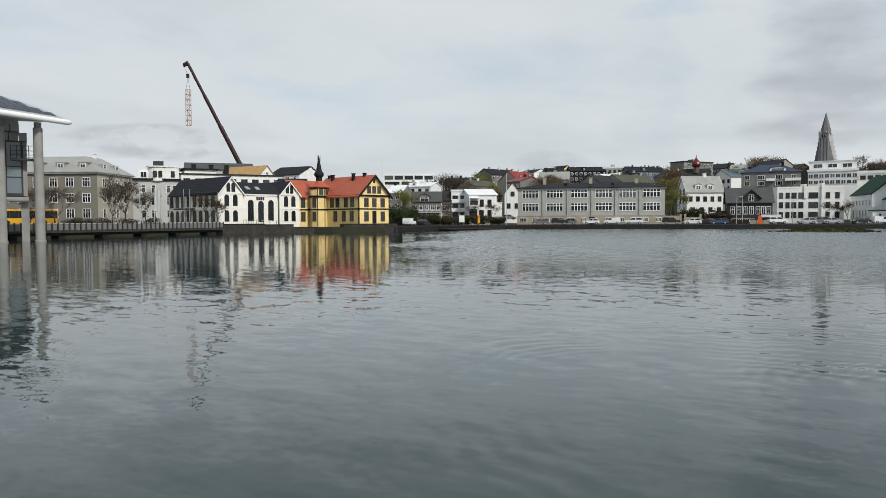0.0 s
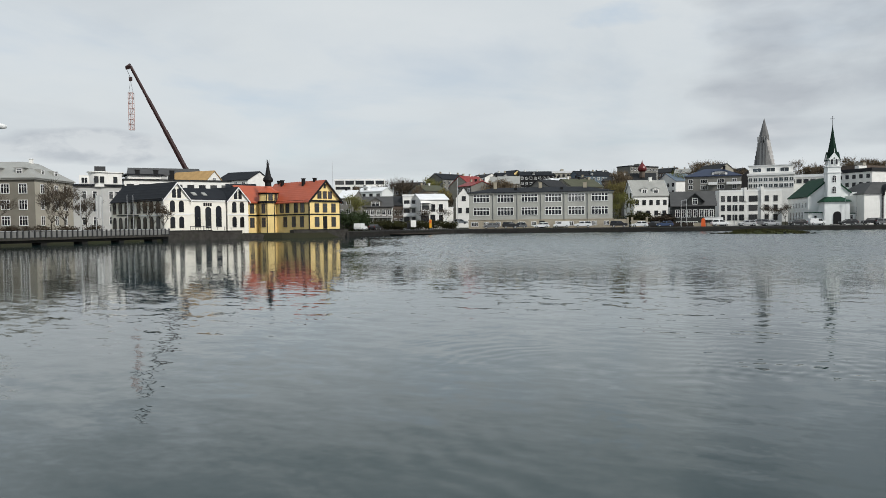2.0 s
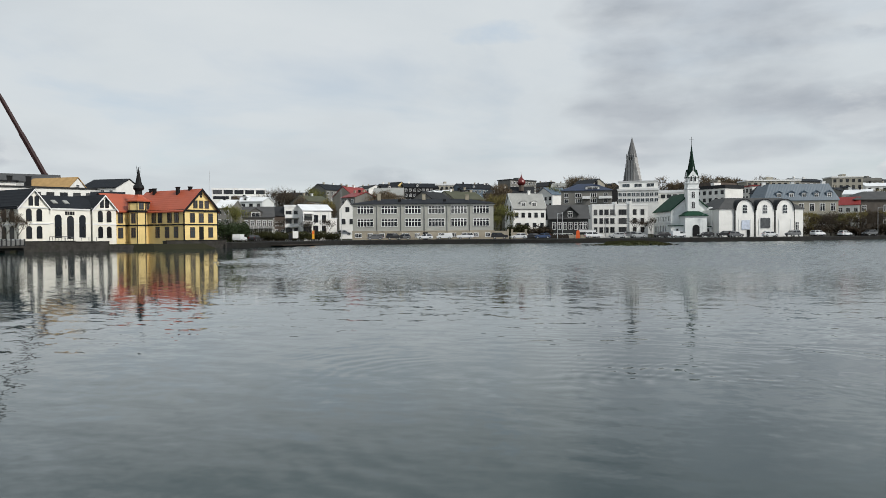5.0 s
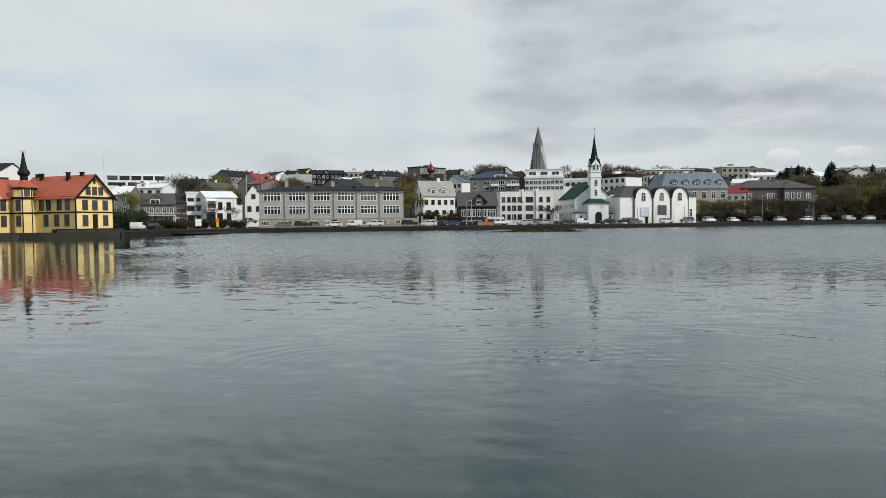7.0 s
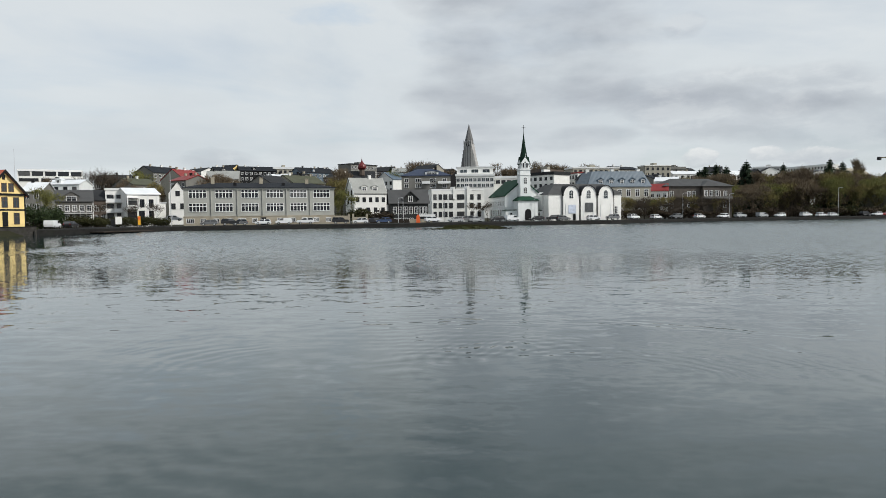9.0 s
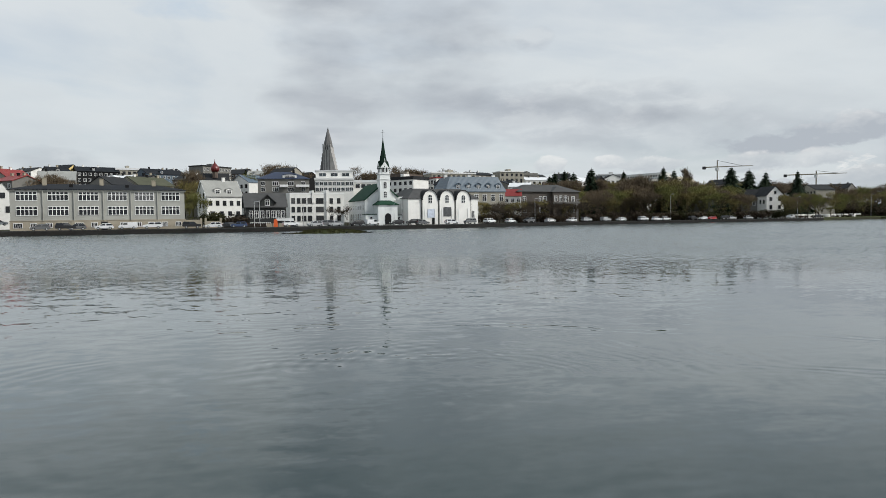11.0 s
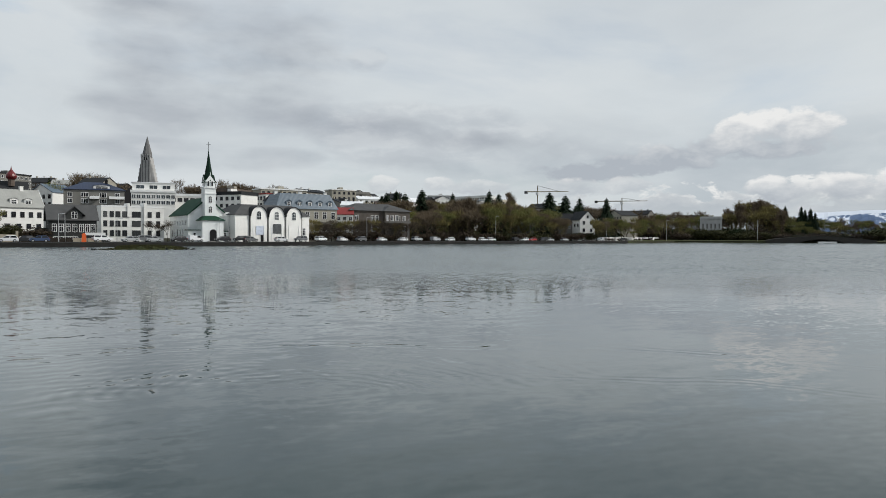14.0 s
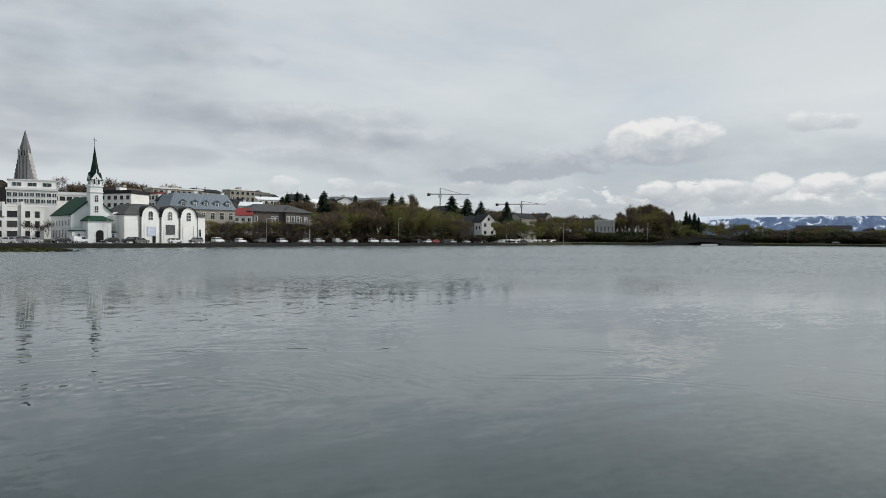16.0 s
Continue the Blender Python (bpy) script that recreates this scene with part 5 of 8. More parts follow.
    for z in (rise(2.45, d), rise(2.9, d)):
        g.even("front", 9, z, 1.2, 1.2, nx=2, ny=1, trim="whitepaint", pane="palegl")
    g.add("top_storey", boxes((0.3, g.w - 0.2, 2.5, 14, rise(3.5, d) - 5, rise(4.1, d) - 5)), "white")
    for k in range(3):
        window(g.ob, Matrix.Translation((g.w * (0.2 + 0.3 * k), 2.5, rise(3.65, d) - 5)), 2.6, 1.2, 2, 1, "whitepaint", pane="palegl")
    g.add("roof_cap", boxes((0, g.w + 0.2, 2.2, 14.2, rise(4.1, d) - 5, rise(4.14, d) - 5)), "snowroof")
    e = House("office_building", "white flat-roofed block with brown strip beside the church", (30.3, 276), (33.0, 276), 5, 12, rise(3.1, 276), rise(3.3, 276), "flat", "white", "snowroof", 0.2, "building")
    e.even("front", 6, rise(2.7, 276), 1.4, 1.2, nx=2, ny=1, trim="darkmetal")
    d = 262
    b = House("apartment_building", "grey apartment house with navy sheet roof and balconies", (23.1, d), (27.1, d), 5, 13, rise(3.4, d), rise(4.05, d), "hip", "grey", "navyroof", 0.4, "building", inset=6.0)
    for z in (rise(2.45, d), rise(2.9, d)):
        b.row("front", [b.w * u for u in (0.1, 0.32, 0.36, 0.62, 0.66, 0.88)], z, 1.3, 1.3, nx=2, ny=1)
    b.add("balcony", boxes((b.w * 0.42, b.w * 0.58, -1.3, -0.02, rise(2.75, d) - 5, rise(2.95, d) - 5), (b.w * 0.74, b.w, -1.3, -0.02, rise(2.75, d) - 5, rise(2.95, d) - 5)), "whitepaint")
    b.dormer(b.w * 0.62, 0.5, rise(3.4, d), 5.0, 1.5, 4.0, "whitepaint", "navyroof", 0.3, (3.6, 0.9))
    b.chimney(b.w * 0.7, 5.5, rise(3.9, d), rise(4.2, d), 0.9, "black")


east_bank_middle()


def tall_church():
    """The concrete hill church: a stepped tower that narrows to a spire."""
    d, z0 = 850.0, 36.0
    m = Matrix.Translation(at(28.66, d, z0)) @ pose(0, 0, 0, 0, 0, -51)
    ob = thing("hill_church", m, "tall grey concrete church tower with stepped flanks on the hill", "church")
    bm = bmesh.new()
    hw, zs, zt = 4.9, rise(5.95, d) - z0, rise(7.5, d) - z0
    box(bm, -hw, hw, -hw, hw, -5, zs)
    part("tower", bm, M["hallstone"], ob)
    part("spire", lathe(bmesh.new(), [(5.8, zs), (5.3, zs + 4.5), (2.5, zs + 15), (0.25, zt), (0.0, zt + 0.5)], 8), M["halldark"], ob)
    crown = boxes(*[(x - 0.5, x + 0.5, -hw - 0.5, -hw + 0.6, zs - 2.0, zs + 3.5) for x in (-4.6, -2.3, 0.0, 2.3, 4.6)])
    part("crown", crown, M["hallstone"], ob)
    part("belfry_opening", boxes((-1.8, -0.6, -hw - 0.06, -hw + 0.1, zs - 3.4, zs + 1.2), (0.6, 1.8, -hw - 0.06, -hw + 0.1, zs - 3.4, zs + 1.2)), M["black"], ob)
    part("belfry_opening", boxes((-hw - 0.06, -hw + 0.1, -1.8, -0.6, zs - 3.4, zs + 1.2), (-hw - 0.06, -hw + 0.1, 0.6, 1.8, zs - 3.4, zs + 1.2)), M["black"], ob)
    # buttress columns stepping down on both flanks; sunlit right, shaded left by colour
    for side in (-1, 1):
        for k in range(8):
            x = side * (hw + 0.5 + 0.95 * k)
            top = zs - 3 - 4.6 * k
            part("buttress", boxes((min(x, x - side * 1.3), max(x, x - side * 1.3), -hw + 0.4 * k + 0.3, hw, -5, top)), M["halldark" if side < 0 else "hallstone"], ob)
    for x in (-3.4, 0.0, 3.4):
        part("rib", boxes((x - 0.45, x + 0.45, -hw - 0.5, -hw + 0.02, -5, zs - 3.6)), M["halldark"], ob)
    part("nave", extrude(bmesh.new(), [(-8, 8, -5), (8, 8, -5), (8, 8, 12), (0, 8, 22), (-8, 8, 12)], (0, 45, 0)), M["hallstone"], ob)


tall_church()


def lake_church():
    d = 213.0
    z0 = 1.3
    a, b = (31.55, d), (34.42, d + 3.2)
    eave, ridge = rise(1.72, d), rise(3.05, d)
    h = House("lake_church", "white clad church with green roof, front tower and slender spire", a, b, z0, 20.0, eave, ridge, "gy", "whitecorr", "greenroof", 0.3, "church")
    w = h.w
    h.row("left", [2.2 + 2.9 * k for k in range(6)], 2.5, 0.9, 2.2, nx=2, ny=3, arch=True)
    h.row("left", [2.2 + 2.9 * k for k in range(6)], 5.9, 0.8, 1.3, nx=2, ny=2)
    h.band(5.3, 0.15, 0.08)
    # tower in the middle of the front
    tw, cx = 3.15, w * 0.5
    t0, t1 = -2.6, 0.6
    ts = rise(3.75, d) - z0
    h.add("tower", boxes((cx - tw / 2, cx + tw / 2, t0, t1, -3, ts)), "whitecorr")
    h.add("tower_trim", boxes((cx - tw / 2 - 0.18, cx + tw / 2 + 0.18, t0 - 0.18, t1 + 0.18, ts - 1.6, ts - 1.35), (cx - tw / 2 - 0.22, cx + tw / 2 + 0.22, t0 - 0.22, t1 + 0.22, ts, ts + 0.25)), "whitepaint")
    for z in (ts - 1.1 - 3.1, ts - 1.1 - 6.0):
        window(h.ob, Matrix.Translation((cx, t0, z)), 0.85, 1.9, 2, 3, "whitepaint", True)
    # belfry with four small gables
    bw = 2.7
    zb = ts + 0.25
    h.add("belfry", boxes((cx - bw / 2, cx + bw / 2, t0 + 0.25, t1 - 0.25, zb, zb + 2.0)), "whitecorr")
    bm = bmesh.new()
    extrude(bm, [(cx - bw / 2 - 0.15, t0 + 0.1, zb + 1.5), (cx + bw / 2 + 0.15, t0 + 0.1, zb + 1.5), (cx, t0 + 0.1, zb + 3.6)], (0, t1 - t0 - 0.2, 0))
    h.add("belfry_gable", bm, "whitecorr")
    my = (t0 + t1) / 2
    bm = extrude(bmesh.new(), [(cx - bw / 2 - 0.1, my - bw / 2 - 0.1, zb + 1.5), (cx - bw / 2 - 0.1, my + bw / 2 + 0.1, zb + 1.5), (cx - bw / 2 - 0.1, my, zb + 3.6)], (bw + 0.2, 0, 0))
    h.add("belfry_gable", bm, "whitecorr")
    for dx in (-0.55, 0.55):
        window(h.ob, Matrix.Translation((cx + dx, t0 + 0.1, zb + 0.3)), 0.5, 1.5, 1, 1, "whitepaint", True)
        window(h.ob, Matrix.Translation((cx - bw / 2, my + dx, zb + 0.3)) @ pose(0, 0, 0, 0, 0, -90), 0.5, 1.4, 1, 1, "whitepaint", True)
    # steep green roofs over the four gables
    half, apex, low = bw / 2 + 0.22, zb + 3.62, zb + 1.42
    for sx in (-1, 1):
        h.add("gable_roof", extrude(bmesh.new(), [(cx, t0 + 0.2, apex), (cx + sx * half, t0 + 0.2, low), (cx + sx * half, t0 + 0.2, low + 0.13), (cx, t0 + 0.2, apex + 0.15)], (0, t1 - t0 - 0.4, 0)), "spiregreen")
        h.add("gable_roof", extrude(bmesh.new(), [(cx - half, my, apex), (cx - half, my + sx * half, low), (cx - half, my + sx * half, low + 0.13), (cx - half, my, apex + 0.15)], (2 * half, 0, 0)), "spiregreen")
        h.add("finial", lathe(bmesh.new(), [(0.1, zb + 3.6), (0.05, zb + 4.5), (0.0, zb + 4.6)], 6, cx, t0 if sx < 0 else t1), "whitepaint")
    zt = rise(6.62, d) - z0
    h.add("spire", lathe(bmesh.new(), [(1.6, zb + 1.9), (1.2, zb + 3.6), (0.62, (zb + 3 + zt) / 2), (0.1, zt), (0.16, zt + 0.15), (0.0, zt + 0.3)], 8, cx, my), "spiregreen", "slender dark green spire")
    zc = rise(7.35, d) - z0
    h.add("cross", stick(stick(bmesh.new(), (cx, my, zt), (cx, my, zc), 0.06), (cx - 0.6, my, zc - 0.7), (cx + 0.6, my, zc - 0.7), 0.05), "darkmetal")
    # porch with a hipped green roof
    px0, px1, py = cx - 3.0, cx + 3.0, -5.2
    pe = rise(1.25, d) - z0
    h.add("porch", boxes((px0, px1, py, 0.3, -3, pe)), "whitecorr")
    rf = boxes((px0 - 0.4, px1 + 0.4, py - 0.4, 0.3, pe, pe + 0.15))
    hull(rf, [(px0 - 0.4, py - 0.4, pe + 0.152), (px1 + 0.4, py - 0.4, pe + 0.152), (px1 + 0.4, 0.3, pe + 0.152), (px0 - 0.4, 0.3, pe + 0.152), (px0 + 1.6, -2.4, pe + 1.5), (px1 - 1.6, -2.4, pe + 1.5), (px0 + 1.6, 0, pe + 1.5), (px1 - 1.6, 0, pe + 1.5)])
    h.add("porch_roof", rf, "greenroof")
    r, n = 0.95, 10
    outer = [(-r, 0.0), (r, 0.0)] + [(r * math.cos(math.pi * k / n), 2.4 + r * math.sin(math.pi * k / n)) for k in range(n + 1)]
    h.add("door", extrude(bmesh.new(), [(cx + x, py - 0.02, z) for x, z in outer], (0, -0.1, 0)), "black", "dark arched door")
    h.add("steps", boxes((cx - 1.6, cx + 1.6, py - 1.4, py - 0.02, -0.5, 0.0)), "concrete")
    for x0, x1, z1 in ((px0 - 3.4, px0 - 0.01, 3.0), (px1 + 0.01, px1 + 1.9, 2.7)):
        h.add("annexe", boxes((x0, x1, -3.4, -0.01, -3, z1)), "whitecorr")
        h.add("annexe_roof", boxes((x0 - 0.15, x1, -3.6, -0.01, z1, z1 + 0.25)), "greenroof")
        window(h.ob, Matrix.Translation(((x0 + x1) / 2, -3.4, 1.0)), 0.6, 1.3, 1, 2)
    bm = bmesh.new()
    e, rr = eave - z0, ridge - z0
    for sx in (-0.3, w + 0.3):
        extrude(bm, [(sx, -0.38, e - 0.4), (w / 2, -0.38, rr - 0.25), (w / 2, -0.38, rr + 0.2), (sx, -0.38, e + 0.05)], (0, 0.08, 0))
    h.add("bargeboard", bm, "greenroof")


lake_church()


def gallery():
    d = 214.0
    z0 = 1.4
    e = rise(1.72, d)
    h = House("art_gallery", "white gallery with three round-arched front bays and grey hipped roof", (35.05, d - 4), (40.75, d + 8), z0, 15, e, rise(2.6, d), "hip", "white", "galleryroof", 0.3, "gallery", inset=4.0)
    w = h.w
    cs = [w * u for u in (0.295, 0.534, 0.772)]
    r = w * 0.106
    n = 14
    for c in cs:
        arc = [(c + r * math.cos(math.pi * k / n), e - z0 - 0.4 + (r + 0.4) * math.sin(math.pi * k / n)) for k in range(n + 1)]
        h.add("arched_bay", extrude(bmesh.new(), [(c - r, -0.45, -3), (c + r, -0.45, -3)] + [(x, -0.45, z) for x, z in arc], (0, 5.0, 0)), "white")
        o = 0.22
        outer = [(c + (r + o) * math.cos(math.pi * k / n), e - z0 - 0.4 + (r + 0.4 + o) * math.sin(math.pi * k / n)) for k in range(n + 1)]
        h.add("arch_roof", extrude(bmesh.new(), [(x, -0.75, z) for x, z in outer] + [(x, -0.75, z) for x, z in arc[::-1]], (0, 6.0, 0)), "greyroof")
        window(h.ob, Matrix.Translation((c, -0.45, e - z0 - 1.3)), 1.25, 2.5, 2, 3, "whitepaint", True, "palegl")
    for x in (cs[0] - r - 0.3, (cs[0] + cs[1]) / 2, (cs[1] + cs[2]) / 2, cs[2] + r + 0.3):
        h.add("downpipe", stick(bmesh.new(), (x, -0.25, -1), (x, -0.25, e - z0 + 0.2), 0.12, 0.12, 6), "darkmetal")
    for c in cs:
        for x in (c - r * 0.66, c + r * 0.66):
            h.add("recess_trim", boxes((x - r * 0.06, x + r * 0.06, -0.56, -0.46, 0.2, 4.6)), "whitepaint")
    h.add("banner", boxes((cs[0] - 1.0, cs[0] + 1.4, -0.6, -0.57, 1.8, 4.4)), "paleposter", "pale blue banner")
    h.add("banner", boxes((cs[1] - 1.3, cs[1] + 1.4, -0.6, -0.57, 2.2, 5.0)), "poster", "dark printed banner")
    h.add("door", boxes((cs[0] + 0.6, cs[0] + 1.4, -0.58, -0.47, -0.3, 1.7)), "black")
    h.row("front", [w * 0.93], 3.0, 0.8, 2.2, trim="whitepaint")
    # link with a small arched gable to the church side
    m, lw = facing((34.5, d - 1), (35.1, d + 1), z0)
    k = thing("gallery_link", m, "white link building with small arched gable", "building")
    part("wall", boxes((0, lw, 0, 12, -2, e - z0 - 0.2)), M["white"], k)
    part("arched_gable", extrude(bmesh.new(), [(lw * 0.5 + 1.0 * math.cos(math.pi * j / 10), -0.3, e - z0 - 0.9 + 1.7 * math.sin(math.pi * j / 10)) for j in range(11)], (0, 3, 0)), M["white"], k)
    part("roof", boxes((lw * 0.3, lw + 0.2, -0.2, 12, e - z0 - 0.2, e - z0 + 0.1)), M["galleryroof"], k)
    for x in (lw * 0.25, lw * 0.7):
        window(k, Matrix.Translation((x, 0, 2.0)), 0.7, 2.4, 1, 3)


gallery()


def east_bank_right():
    d = 240
    h = House("mansard_building", "beige building with blue-grey mansard roof and white dormers", (38.2, d - 4), (43.0, d + 4), 2.0, 14, rise(2.25, d), rise(3.5, d), "hip", "beige", "blueroof", 0.35, "building", inset=2.0)
    for k in range(5):
        h.dormer(h.w * (0.2 + 0.17 * k), 0.2, rise(2.35, d), 1.9, 2.0, 2.6, "blueroof", "blueroof", 0.6, (1.0, 1.4))
    h.even("front", 7, rise(1.5, d), 1.3, 2.2, nx=2)
    h.even("front", 7, rise(0.5, d), 1.3, 2.2, nx=2)
    h.band(rise(1.25, d), 0.3, 0.12, "beige")
    for u in (0.1, 0.5, 0.93):
        h.chimney(h.w * u, 7, rise(3.4, d), rise(3.7, d), 1.0, "white")
    r = House("red_roofed_house", "small house with red sheet roof among trees", (42.9, d + 14), (44.3, d + 14), 3, 8, rise(1.9, d + 10), rise(2.45, d + 10), "gx", "white", "brightred", 0.3)
    r.even("front", 3, rise(1.4, d + 10), 1.0, 1.2)
    d = 262
    b = House("stone_villa", "brown pebbledashed villa with grey hipped roof and balcony", (44.05, d - 6), (48.9, d + 8), 1.6, 13, rise(2.15, d), rise(2.8, d), "hip", "villawall", "galleryroof", 0.6, "villa", inset=6.0)
    for z in (rise(0.5, d), rise(1.35, d)):
        b.row("front", [b.w * u for u in (0.1, 0.36, 0.43, 0.6, 0.68, 0.8, 0.9)], z, 1.2, 1.9, nx=2)
    b.add("front_bay", boxes((b.w * 0.53, b.w * 0.77, -1.6, 0.3, -2, rise(2.15, d) - 1.6)), "villawall")
    hl = hull(bmesh.new(), [(b.w * 0.50, -2.1, rise(2.15, d) - 1.6), (b.w * 0.80, -2.1, rise(2.15, d) - 1.6), (b.w * 0.5, 4, rise(2.15, d) - 1.6), (b.w * 0.8, 4, rise(2.15, d) - 1.6), (b.w * 0.65, 0.6, rise(2.6, d) - 1.6), (b.w * 0.65, 4, rise(2.6, d) - 1.6)])
    b.add("bay_roof", hl, "galleryroof")
    b.add("balcony", boxes((b.w * 0.5, b.w * 0.95, -2.6, -1.62, rise(1.2, d) - 1.6, rise(1.35, d) - 1.6)), "timber")
    for u in (0.57, 0.65, 0.73):
        window(b.ob, Matrix.Translation((b.w * u, -1.6, rise(1.4, d) - 1.6)), 1.1, 1.9)
    b.chimney(b.w * 0.55, 6, rise(2.7, d), rise(3.0, d), 0.9, "brown")
    d = 335
    v = House("park_villa", "villa with greenish hipped roof behind trees", (50.8, d), (54.2, d), 2.0, 12, rise(2.0, d), rise(2.5, d), "hip", "brown", "olive", 0.5, "villa", inset=5.5)
    v.even("front", 5, rise(1.2, d), 1.2, 1.8)
    v2 = House("park_villa", "low grey villa with olive hipped roof", (56.6, 362), (58.8, 362), 2.0, 10, rise(1.75, 362), rise(2.2, 362), "hip", "grey", "olive", 0.5, "villa", inset=4.5)
    v2.even("front", 4, rise(1.2, 362), 1.2, 1.6)
    d = 376
    g = House("gabled_villa", "white gabled villa with grey roof near the causeway", (62.75, d - 4), (63.9, d), 1.6, 14, rise(1.5, d), rise(2.15, d), "gy", "white", "greyroof", 0.4, "villa")
    for z in (rise(0.5, d), rise(1.1, d)):
        g.even("front", 2, z, 1.1, 1.7, trim="darkmetal")
    g.row("front", [g.w / 2], rise(1.6, d), 0.8, 1.3, trim="darkmetal")
    for y in (2.5, 6.0, 9.5):
        g.row("left", [y], rise(0.9, d), 1.0, 1.7, trim="darkmetal")
    g2 = House("gabled_villa", "grey villa with steep roof beside the white one", (61.0, d + 4), (62.8, d + 4), 1.6, 10, rise(1.3, d), rise(2.0, d), "gx", "grey", "greyroof", 0.4, "villa")
    g2.even("front", 3, rise(0.8, d), 1.1, 1.6)
    m, tw = facing((64.2, 372), (69.5, 452), 1.2)
    t = thing("park_wall", m, "long low white wall along the park", "wall")
    part("wall", boxes((0, tw, 6, 6.4, -0.4, 1.9)), M["white"], t)
    # pale pavilion with columns
    d = 512
    m, pw = facing((71.85, d), (73.45, d), 1.2)
    p = thing("pavilion", m, "pale open pavilion facade with columns and flat top", "pavilion")
    top = rise(1.7, d) - 1.2
    part("wall", boxes((0.3, pw - 0.3, 0.5, 8, -1, top - 1.5)), M["palegrey"], p)
    for k in range(5):
        x = 1.3 + (k + 0.5) * (pw - 1.3) / 5 - 0.65
        for z in (0.8, top * 0.5):
            part("opening", boxes((x - 0.45, x + 0.45, 0.42, 0.47, z, z + top * 0.2)), M["grey"], p)
    part("entablature", boxes((-0.2, pw + 0.2, -0.4, 8.3, top - 1.6, top - 0.5), (0.2, pw - 0.2, 0, 8, top - 0.5, top)), M["palegrey"], p)
    for k in range(6):
        part("pillar", boxes((k * (pw - 1.3) / 5, k * (pw - 1.3) / 5 + 0.8, 0, 0.45, -1, top - 1.6)), M["palegrey"], p)


east_bank_right()


